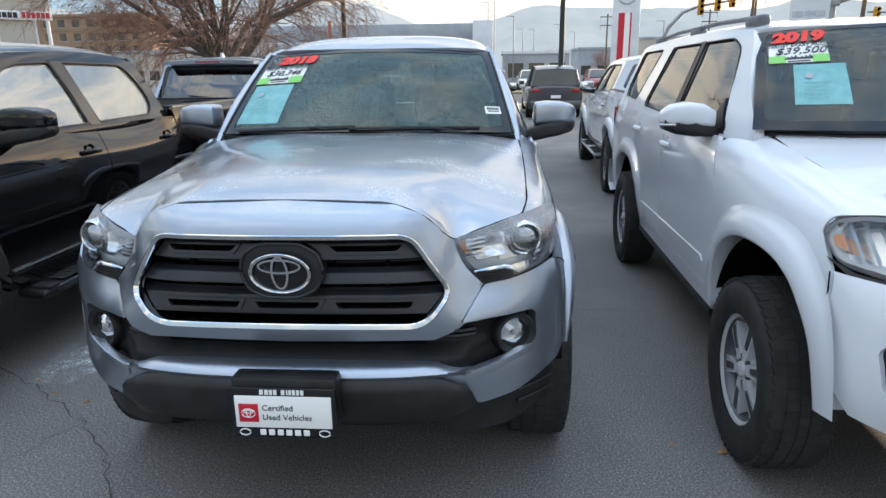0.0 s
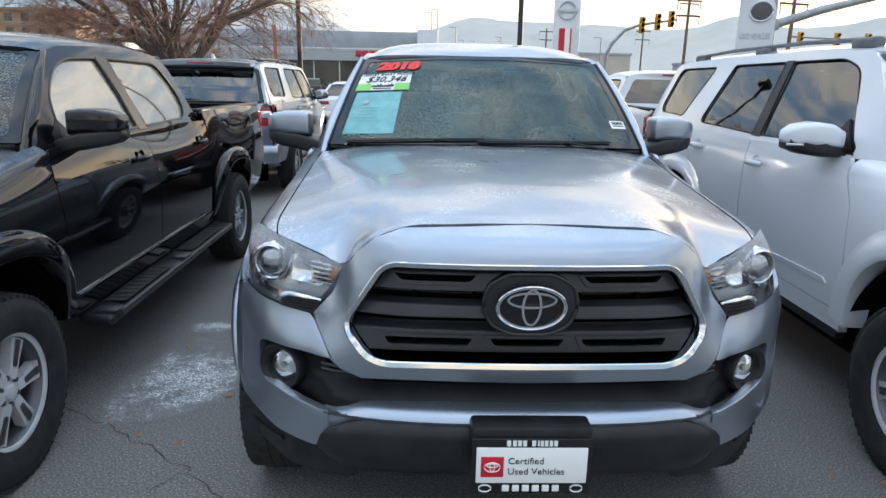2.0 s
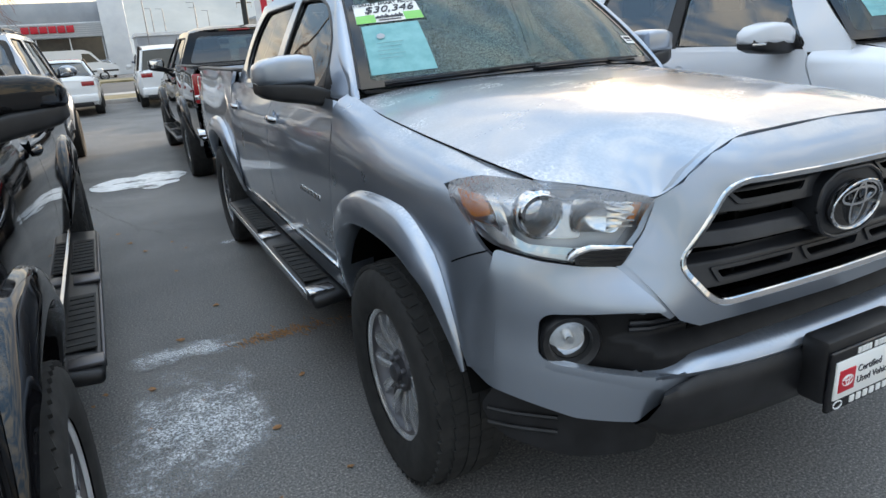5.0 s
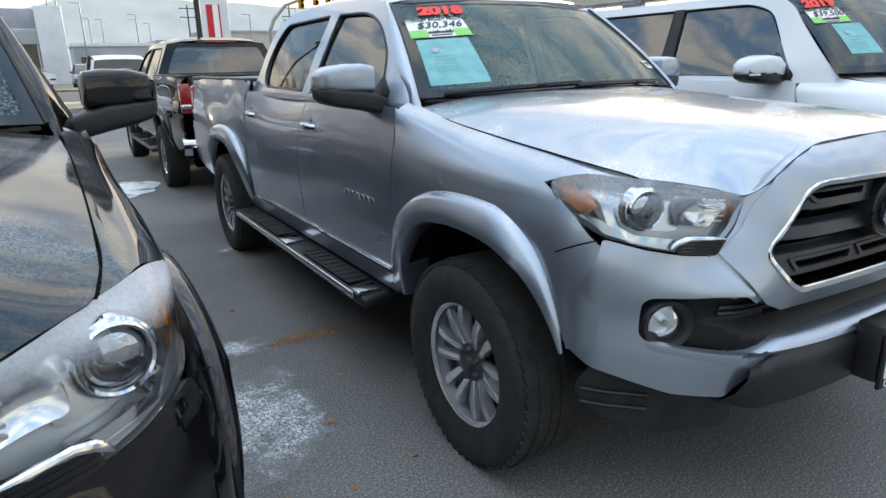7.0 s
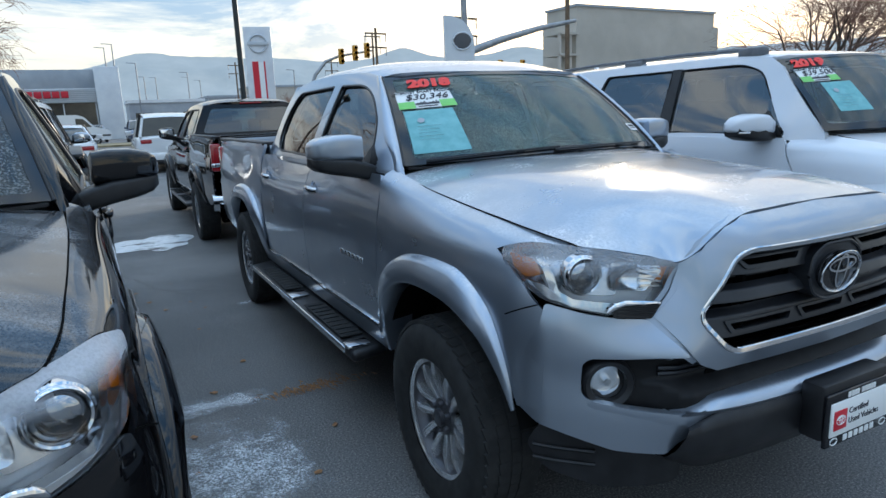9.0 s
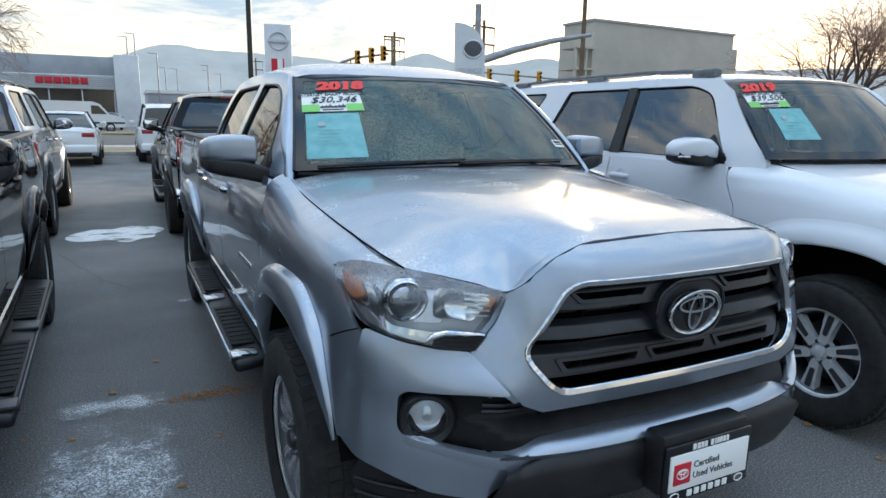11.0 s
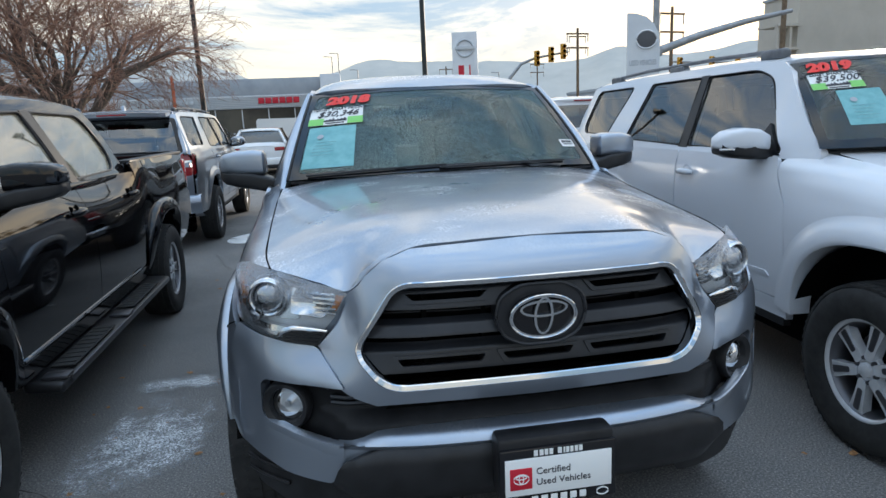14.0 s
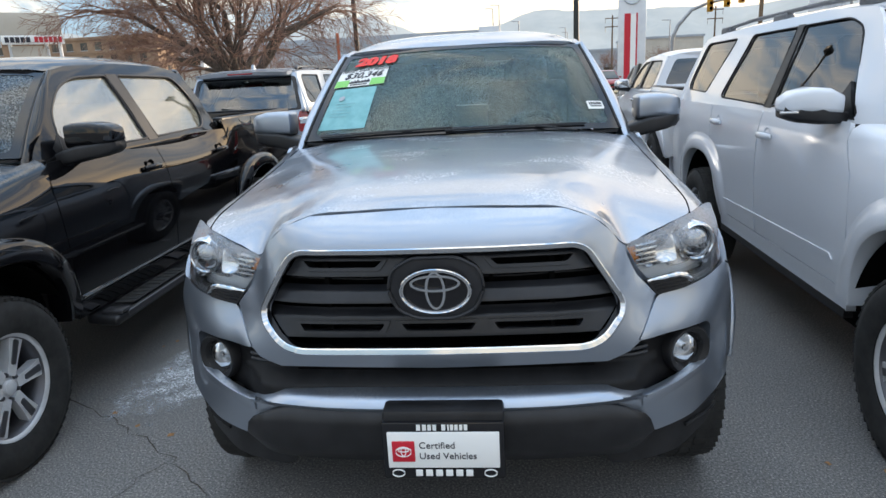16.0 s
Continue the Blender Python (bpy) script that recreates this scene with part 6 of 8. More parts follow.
    for s in (1, -1):
        for y in (S_F, S_R):
            add_wheel(root, wheel_style, s, s * 0.795, y)
    return root


# ---- materials of the place ----
SHIELD_DRY = glass("dry_windshield", (0.50, 0.55, 0.54), 0.0, 0.38, (0.42, 0.47, 0.45), 260.0)
ASPHALT = material("asphalt", (0.07, 0.07, 0.07), 0.85)
a_mid = ramp(ASPHALT, noise_of(ASPHALT, 0.45, 6.0, 0.6), [(0.3, (0.168, 0.165, 0.162)), (0.7, (0.235, 0.226, 0.216))])
a_fine = ramp(ASPHALT, noise_of(ASPHALT, 115.0, 2.5, 0.8), [(0.36, (0.36, 0.36, 0.37)), (0.54, (0.86, 0.86, 0.86)), (0.64, (1.5, 1.47, 1.42)), (0.72, (2.6, 2.5, 2.35))])
a_mul = ASPHALT.node_tree.nodes.new("ShaderNodeMix")
a_mul.data_type, a_mul.blend_type = "RGBA", "MULTIPLY"
a_mul.inputs["Factor"].default_value = 1.0
wire(ASPHALT, a_mid, a_mul.inputs["A"])
wire(ASPHALT, a_fine, a_mul.inputs["B"])
wire(ASPHALT, a_mul.outputs["Result"], ASPHALT.node_tree.nodes["Principled BSDF"].inputs["Base Color"])
wire(ASPHALT, ramp(ASPHALT, noise_of(ASPHALT, 1.1, 5.0), [(0.35, 0.62), (0.65, 0.92)]), ASPHALT.node_tree.nodes["Principled BSDF"].inputs["Roughness"])
bump_of(ASPHALT, noise_of(ASPHALT, 320.0, 3.0, 0.8), 0.16, 0.002)
CRACK = varied(material("crack_dirt", (0.05, 0.044, 0.038), 0.95), (0.035, 0.031, 0.027), (0.10, 0.085, 0.07), 30.0)
GRASS = varied(material("dry_grass", (0.22, 0.18, 0.10), 0.95), (0.15, 0.13, 0.07), (0.30, 0.25, 0.15), 1.5)
CONCRETE = varied(material("concrete", (0.40, 0.39, 0.37), 0.85), (0.33, 0.32, 0.31), (0.48, 0.47, 0.45), 2.0)
ROAD = varied(material("road_asphalt", (0.09, 0.09, 0.09), 0.85), (0.075, 0.075, 0.075), (0.11, 0.11, 0.108), 0.3)
BARK = varied(material("bark", (0.10, 0.075, 0.06), 0.9), (0.06, 0.045, 0.036), (0.16, 0.12, 0.095), 12.0)
TWIG = varied(material("twig", (0.24, 0.16, 0.125), 0.9), (0.19, 0.105, 0.078), (0.35, 0.205, 0.145), 6.0)
LEAF = varied(material("dry_leaf", (0.30, 0.14, 0.05), 0.8), (0.20, 0.09, 0.035), (0.42, 0.22, 0.09), 40.0)
POLE_BLACK = material("black_pole_paint", (0.018, 0.022, 0.022), 0.45)
POLE_GREY = varied(material("galvanised_steel", (0.30, 0.31, 0.32), 0.5, 0.6), (0.25, 0.26, 0.27), (0.36, 0.37, 0.38), 3.0)
WOOD = varied(material("pole_wood", (0.16, 0.11, 0.07), 0.9), (0.11, 0.075, 0.05), (0.20, 0.14, 0.09), 4.0)
SIGNAL_YELLOW = material("signal_yellow", (0.55, 0.28, 0.02), 0.5)
PANEL_WHITE = varied(material("white_cladding", (0.66, 0.68, 0.70), 0.45), (0.60, 0.62, 0.65), (0.72, 0.74, 0.75), 0.6)
PANEL_GREY = varied(material("grey_cladding", (0.35, 0.38, 0.42), 0.5), (0.31, 0.34, 0.38), (0.40, 0.43, 0.46), 0.5)
SILVER_SLAT = material("silver_slat", (0.50, 0.53, 0.56), 0.4, 0.4)
SIGN_RED = material("sign_red", (0.55, 0.012, 0.03), 0.4)
FAR_GLASS = varied(material("showroom_glass", (0.05, 0.05, 0.045), 0.12), (0.03, 0.032, 0.03), (0.10, 0.09, 0.07), 0.25)
BRICK_TAN = varied(material("tan_wall", (0.34, 0.22, 0.14), 0.9), (0.29, 0.185, 0.115), (0.38, 0.25, 0.16), 0.4)
FLAG_RED = varied(material("flag_cloth", (0.60, 0.14, 0.07), 0.8), (0.52, 0.11, 0.05), (0.68, 0.18, 0.09), 1.5)
STUCCO = varied(material("stucco", (0.50, 0.46, 0.40), 0.9), (0.46, 0.42, 0.36), (0.56, 0.51, 0.44), 0.3)
# haze in front of the mountains is put in as a pale emission
HAZE = bpy.data.materials.new("far_mountain_haze")
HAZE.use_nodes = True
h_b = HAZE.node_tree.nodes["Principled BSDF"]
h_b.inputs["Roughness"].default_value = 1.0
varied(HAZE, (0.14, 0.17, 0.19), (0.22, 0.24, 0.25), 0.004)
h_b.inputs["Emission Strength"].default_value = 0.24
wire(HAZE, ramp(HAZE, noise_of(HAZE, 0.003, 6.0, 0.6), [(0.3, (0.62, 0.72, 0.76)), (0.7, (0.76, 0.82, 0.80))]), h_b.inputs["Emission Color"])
ICE = bpy.data.materials.new("frost_film")
ICE.use_nodes = True
i_b = ICE.node_tree.nodes["Principled BSDF"]
i_b.inputs["Base Color"].default_value, i_b.inputs["Roughness"].default_value = (0.80, 0.83, 0.86, 1), 0.45
i_mul = node(ICE, "Math")
i_mul.operation = "MULTIPLY"
wire(ICE, ramp(ICE, noise_of(ICE, 110.0, 4.0, 0.8), [(0.44, 0.0), (0.56, 1.0)]), i_mul.inputs[0])
# thins out from the middle of the patch
i_tc, i_map, i_grad, i_sum = node(ICE, "TexCoord"), node(ICE, "Mapping"), ICE.node_tree.nodes.new("ShaderNodeTexGradient"), node(ICE, "Math")
i_map.inputs["Location"].default_value, i_map.inputs["Scale"].default_value = (-1.0, -1.0, 0.0), (2.0, 2.0, 0.0)
i_grad.gradient_type, i_sum.operation = "SPHERICAL", "MULTIPLY_ADD"
i_sum.inputs[1].default_value = 0.36
wire(ICE, i_tc.outputs["Generated"], i_map.inputs["Vector"])
wire(ICE, i_map.outputs["Vector"], i_grad.inputs["Vector"])
wire(ICE, i_grad.outputs["Fac"], i_sum.inputs[0])
wire(ICE, noise_of(ICE, 5.0, 8.0, 0.78), i_sum.inputs[2])
wire(ICE, ramp(ICE, i_sum.outputs[0], [(0.60, 0.0), (0.80, 1.0)]), i_mul.inputs[1])
wire(ICE, i_mul.outputs[0], i_b.inputs["Alpha"])
ICE_SOLID = varied(material("white_ice", (0.80, 0.83, 0.85), 0.3), (0.62, 0.66, 0.70), (0.88, 0.90, 0.91), 9.0)
wire(ICE_SOLID, ramp(ICE_SOLID, noise_of(ICE_SOLID, 4.0, 8.0, 0.7, (0.6, 1.6, 1)), [(0.36, 0.0), (0.46, 1.0)]), ICE_SOLID.node_tree.nodes["Principled BSDF"].inputs["Alpha"])


def flat(points, z=0.0):
    return np.array([(x, y, z) for x, y in points], float), [list(range(len(points)))]


# ---- ground ----
g = part("ground", flat([(-4500, -4500), (4500, -4500), (4500, 4500), (-4500, 4500)]), ASPHALT)
tagged(g, "worn dark grey asphalt with cracks and frost", "ground", kind="structure")


def ribbon(points, width, z=0.003, wobble=0.02, seed=1):
    rng = random.Random(seed)
    pts = []
    for (x0, y0), (x1, y1) in zip(points, points[1:]):
        n = max(2, int(math.hypot(x1 - x0, y1 - y0) / 0.05))
        for i in range(n):
            t = i / n
            pts.append((x0 + (x1 - x0) * t + rng.uniform(-wobble, wobble), y0 + (y1 - y0) * t + rng.uniform(-wobble, wobble)))
    V, F = [], []
    for i, (x, y) in enumerate(pts):
        a, b = pts[max(0, i - 1)], pts[min(len(pts) - 1, i + 1)]
        dx, dy = b[0] - a[0], b[1] - a[1]
        q = math.hypot(dx, dy) + 1e-9
        w = width * rng.uniform(0.12, 0.5) / 2
        V += [(x - dy / q * w, y + dx / q * w, z), (x + dy / q * w, y - dx / q * w, z)]
        if i:
            F.append([2 * i - 2, 2 * i - 1, 2 * i + 1, 2 * i])
    return np.array(V), F


for k, (pts, w) in enumerate((([(-2.05, 1.33), (-1.91, 1.24), (-1.55, 1.005), (-1.20, 0.767), (-0.92, 0.488), (-0.7, 0.1), (-0.62, -0.5)], 0.016), ([(-1.98, 6.41), (-1.556, 5.04), (-1.3, 4.6)], 0.02),
                              ([(-1.58, 4.97), (-0.87, 4.50), (-0.2, 4.35)], 0.012), ([(1.0, 2.32), (1.17, 2.294), (1.668, 2.274), (2.4, 2.35)], 0.010), ([(-1.32, 2.22), (-0.90, 2.21)], 0.012), ([(-1.20, 0.767), (-1.35, 0.45), (-1.3, 0.1)], 0.008))):
    tagged(part("crack", ribbon(pts, w, seed=k), CRACK), "thin dark crack in the asphalt", "crack", "cracks in the asphalt", "structure")


def blob(cx, cy, rx, ry, turn, seed, z, rough=0.35, n=60):
    rng = random.Random(seed)
    ph = [rng.uniform(0, 6.28) for _ in range(6)]
    out = []
    for i in range(n):
        a = 2 * math.pi * i / n
        q = 1 + sum(rough / (j + 1) * math.sin((j + 2) * a + ph[j]) for j in range(6)) * 0.6
        x, y = rx * q * math.cos(a), ry * q * math.sin(a)
        out.append((cx + x * math.cos(turn) - y * math.sin(turn), cy + x * math.sin(turn) + y * math.cos(turn)))
    return flat(out, z)


tagged(part("frost_patch", blob(-1.48, 1.55, 0.34, 0.70, 0.1, 3, 0.006, 0.2), ICE), "thin white frost on the asphalt", "frost", "frost patches", "stuff")
tagged(part("frost_patch", blob(-1.45, 2.26, 0.46, 0.14, 0.05, 5, 0.009, 0.2), ICE), "thin white frost on the asphalt", "frost", "frost patches", "stuff")
tagged(part("frost_patch", blob(-0.95, 4.1, 0.16, 0.05, 0.4, 6, 0.006), ICE), "thin white frost on the asphalt", "frost", "frost patches", "stuff")
tagged(part("ice_sheet", blob(-1.42, 7.40, 0.42, 0.60, 0.3, 8, 0.006, 0.4), ICE_SOLID), "white sheet of frozen puddle ice", "ice")

leaf_meshes = []
for k in range(5):
    rng = random.Random(40 + k)
    n = 9
    V = [(0, 0, 0.006)] + [(0.032 * (1 + 0.35 * (i % 2) + rng.uniform(-0.2, 0.2)) * math.cos(2 * math.pi * i / n), 0.022 * (1 + 0.35 * (i % 2)) * math.sin(2 * math.pi * i / n), 0.004 + rng.uniform(0, 0.014)) for i in range(n)]
    leaf_meshes.append(mesh_of("leaf", (np.array(V), [[0, 1 + i, 1 + (i + 1) % n] for i in range(n)]), LEAF))
rng = random.Random(9)
spots = [(-1.44, 1.74), (-1.02, 1.73), (-1.85, 1.95), (-1.62, 1.96), (-1.30, 0.95)] + [(rng.uniform(-1.9, -0.95), rng.uniform(0.6, 5.5)) for _ in range(18)] + [(rng.uniform(1.0, 1.6), rng.uniform(0, 6)) for _ in range(6)] + [(rng.uniform(-2.6, -1.9), rng.uniform(5.3, 6.6)) for _ in range(14)]
for k, (x, y) in enumerate(spots):
    tagged(part("leaf", leaf_meshes[k % 5], None, at=pose(x, y, 0.0, 0, 0, rng.uniform(0, 360)) @ Matrix.Scale(rng.uniform(0.3, 0.65), 4)), "small dry brown leaf lying on asphalt", "leaf", "fallen leaves")
V, F = [], []
for k in range(220):
    x, y, a = -1.0 + rng.gauss(0, 0.13), 2.2 + rng.gauss(0, 0.035), rng.uniform(0, 3.1)
    q = len(V)
    V += [(x, y, 0.004), (x + 0.03 * math.cos(a), y + 0.03 * math.sin(a), 0.010), (x + 0.03 * math.cos(a) + 0.004, y + 0.03 * math.sin(a), 0.012), (x + 0.004, y, 0.006)]
    F.append([q, q + 1, q + 2, q + 3])
tagged(part("pine_needles", (np.array(V), F), LEAF), "drift of brown needles on asphalt", "debris", kind="stuff")

# lot edge, verge, road, verge beyond
tagged(part("kerb", block(-90, 90, 23.6, 23.75, -0.1, 0.14, 0.02), CONCRETE), "concrete kerb of the lot", "kerb", kind="structure")
tagged(part("verge", block(-90, 90, 23.75, 27.6, -0.1, 0.10), GRASS), "strip of dry winter grass", "grass", kind="structure")
tagged(part("pavement", block(-90, 90, 27.6, 29.2, -0.1, 0.105), CONCRETE), "concrete pavement along the road", "pavement", kind="structure")
tagged(part("road", block(-400, 400, 29.6, 46, -0.1, 0.012), ROAD), "wide grey asphalt road", "road", kind="structure")
tagged(part("verge", block(-200, 200, 46.4, 52, -0.1, 0.12), GRASS), "strip of dry winter grass across the road", "grass", kind="structure")

# ---- near vehicles ----
main = pickup("pickup_truck", "silver double-cab pickup truck with frost on its hood", pose(0, 0, 0), SILVER, "split")
pickup("pickup_truck", "glossy black double-cab pickup truck with side steps", pose(-2.653, -0.21, 0, 0, 0, 1.3), BLACK, "six", shield=PANE_FROST, chrome_handles=False, side_glass=PANE_DEW)
pickup("pickup_truck", "black pickup truck with red tail lamps, parked tail to tail", pose(0.04, 11.45, 0, 0, 0, 180), BLACK, "split", chrome_handles=False)
pickup("pickup_truck", "white double-cab pickup truck parked tail to tail", pose(3.15, 10.74, 0, 0, 0, 177.5), WHITE, "split")
white = suv("sport_utility_vehicle", "white sport utility vehicle with roof rails", pose(2.47 - 0.029, 0.671 - 0.88, 0, 0, 0, -1.9), WHITE, "six")
suv("sport_utility_vehicle", "silver sport utility vehicle seen from its tailgate", pose(-2.98, 11.35, 0, 0, 0, 180), SILVER, "six")


# ---- plate on the silver truck ----
def turned_front(x, y, z):
    """A frame whose x reads to the viewer's right, with its face towards -y."""
    return pose(x, y, z, 90, 0, 0)


plate = part("plate_holder", block(-0.150, 0.164, -0.022, 0.05, 0.470, 0.640, 0.012), TRIM, main, "black dealer plate holder")
part("plate_frame", block(-0.150, 0.164, -0.034, -0.020, 0.455, 0.616, 0.006), GLOSSY_BLACK, plate)
part("plate_insert", block(-0.136, 0.150, -0.038, -0.030, 0.489, 0.590, 0.002), PAPER_WHITE, plate, "white dealer plate insert")
part("plate_emblem", block(-0.124, -0.066, -0.0405, -0.036, 0.508, 0.566, 0.001), SIGN_RED, plate, "red square emblem")
for rx, rz, cz in ((0.020, 0.0135, 0.537), (0.014, 0.005, 0.542), (0.006, 0.012, 0.5375)):
    part("emblem_ring", tube([(x, -0.041, z) for x, z in ellipse(rx, rz, 28, -0.095, cz)], 0.0014, 6, True), PAPER_WHITE, plate)
for words, z in (("Certified", 0.553), ("Used Vehicles", 0.523)):
    ob = lettering("lettering", words, 0.026, INK, plate, turned_front(0, -0.0385, z), words)
    w = max(v.co.x for v in ob.data.vertices) - min(v.co.x for v in ob.data.vertices)
    ob.matrix_basis = turned_front(-0.054 + w / 2, -0.0385, z)
# dealer name and maker's name as plain bars
for k, (w, x) in enumerate(((0.010, -0.062), (0.010, -0.047), (0.009, -0.034), (0.009, -0.021), (0.010, 0.002), (0.004, 0.014), (0.008, 0.023), (0.008, 0.034), (0.008, 0.046), (0.009, 0.058))):
    part("name_bar", block(x + 0.008 - w / 2, x + 0.008 + w / 2, -0.0365, -0.033, 0.595, 0.610), PAPER_WHITE, plate)
for k in range(6):
    x = -0.058 + 0.026 * k
    part("name_bar", block(x - 0.009, x + 0.009, -0.0365, -0.033, 0.463, 0.482, 0.002), PAPER_WHITE, plate)
for x in (-0.112, 0.126):
    part("frame_oval", tube([(px, -0.035, pz) for px, pz in ellipse(0.016, 0.010, 24, x, 0.472)], 0.0018, 6, True), PAPER_WHITE, plate)


# ---- price stickers on the windshields ----
def on_glass(shield, u, v):
    """A frame on a windshield at (u, v): x to the viewer's right, y up the glass, z out."""
    p = shield(np.array([u]), np.array([v]))[0]
    dx = shield(np.array([u + 0.02]), np.array([v]))[0] - shield(np.array([u - 0.02]), np.array([v]))[0]
    dy = shield(np.array([u]), np.array([v + 0.02]))[0] - shield(np.array([u]), np.array([v - 0.02]))[0]
    ex = Vector(dx).normalized()
    ez = ex.cross(Vector(dy)).normalized()
    ey = ez.cross(ex)
    m = Matrix((ex, ey, ez)).transposed().to_4x4()
    m.translation = Vector(p) + ez * 0.006
    return m


def sticker(name, shield, u0, u1, v0, v1, mat, root, lift, label="", parent=None):
    """A sheet that follows the glass."""
    def f(u, v):
        p = shield(u, v)
        return p + np.array([0, -0.62, 0.78]) * lift
    return part(name, panel([[(u0, v0), (u1, v0), (u1, v1), (u0, v1)]], f, 0.04, 0.06, 0.0, outward=(0, -1, 1)), mat, parent or root, label)


def price_tag(root, shield, u0, u1, v0, v1, year, price, uy, vy, ty0, ty1, tv0, lean=0.0):
    card = sticker("price_card", shield, u0, u1, v0, v1, PAPER_WHITE, root, 0.004, "white price card with green corners")
    w = u1 - u0
    for a, b in ((u0, u0 + 0.28 * w), (u1 - 0.28 * w, u1)):
        sticker("green_corner", shield, a, b, v0, v0 + 0.38 * (v1 - v0), GREEN_INK, root, 0.0055, parent=card)
    um, h = (u0 + u1) / 2, v1 - v0
    lettering("lettering", "INTERNET SMART PRICING", 0.024, INK, card, on_glass(shield, um, v1 - 0.10 * h), "black printed heading")
    lettering("lettering", price, 0.062, INK, card, on_glass(shield, um + 0.01, v0 + 0.60 * h), "handwritten price", slant=0.3)
    # skyline strip under the price
    m = on_glass(shield, um, v0 + 0.20 * h)
    for k in range(14):
        hgt = (0.010, 0.016, 0.012, 0.02, 0.014, 0.024, 0.015)[k % 7]
        part("print_bar", moved(block(-0.056 + 0.008 * k, -0.049 + 0.008 * k, -0.004, hgt - 0.004, -0.0005, 0.0005), m), INK, card)
    part("print_bar", moved(block(-0.045, 0.045, -0.020, -0.014, -0.0005, 0.0005), m), INK, card)
    lettering("year_sticker", year, 0.092, RED_INK, root, on_glass(shield, uy, vy), "red vinyl year numerals", squeeze=1.12, bold=0.006, slant=0.1)
    sheet = sticker("teal_sheet", shield, ty0, ty1, tv0, v0 - 0.02, TEAL_PAPER, root, 0.002, "teal information sheet behind glass")
    tw = ty1 - ty0
    mm = on_glass(shield, ty0 + 0.28 * tw, v0 - 0.14)
    part("print_bar", moved(lathe([(0.0, 0.0008), (0.016, 0.0008)], 20, "z"), mm), PANEL_GREY, sheet)
    for k in range(5):
        part("print_bar", moved(block(-0.02, 0.085 - 0.012 * (k % 3), -0.04 - 0.022 * k, -0.038 - 0.022 * k, -0.0004, 0.0004), mm), FAINT_INK, sheet)


price_tag(main, shield_at, -0.955, -0.555, 0.56, 0.775, "2018", "$30,346", -0.68, 0.865, -0.935, -0.60, 0.10)
tag = sticker("stock_tag", shield_at, 0.845, 0.955, 0.19, 0.27, PAPER_WHITE, main, 0.004, "white stock label with a number bar")
mm = on_glass(shield_at, 0.90, 0.235)
for k in range(8):
    part("number_bar", moved(block(-0.030 + 0.0078 * k, -0.0245 + 0.0078 * k, -0.002, 0.014, -0.002, -0.0012), mm), INK, tag)
part("number_bar", moved(block(-0.028, 0.028, -0.014, -0.008, -0.002, -0.0012), mm), INK, tag)
price_tag(white, s_shield, -0.93, -0.60, 0.62, 0.82, "2019", "$39,500", -0.76, 0.895, -0.80, -0.52, 0.22)

# model name on the silver truck's doors, as plain chrome bars
for s in (1, -1):
    for k in range(6):
        y = 1.60 + 0.052 * k
        x = float(side_x(np.array([y]), np.array([0.80]))[0])
        part("name_bar", block(s * x - 0.004, s * x + 0.004, y, y + 0.036, 0.788, 0.812, 0.001), CHROME, main)


# ---- farther cars ----
CAR_WHITE = paint("far_white_paint", (0.74, 0.75, 0.76), 0.0, 0.3)
CAR_GREY = paint("far_grey_paint", (0.07, 0.07, 0.075), 0.3, 0.3)
CAR_SILVER = paint("far_silver_paint", (0.40, 0.41, 0.43), 0.6, 0.35)
CAR_BLUE = paint("far_blue_paint", (0.05, 0.07, 0.12), 0.2, 0.3)
CAR_RED = paint("far_red_paint", (0.30, 0.015, 0.02), 0.1, 0.3)


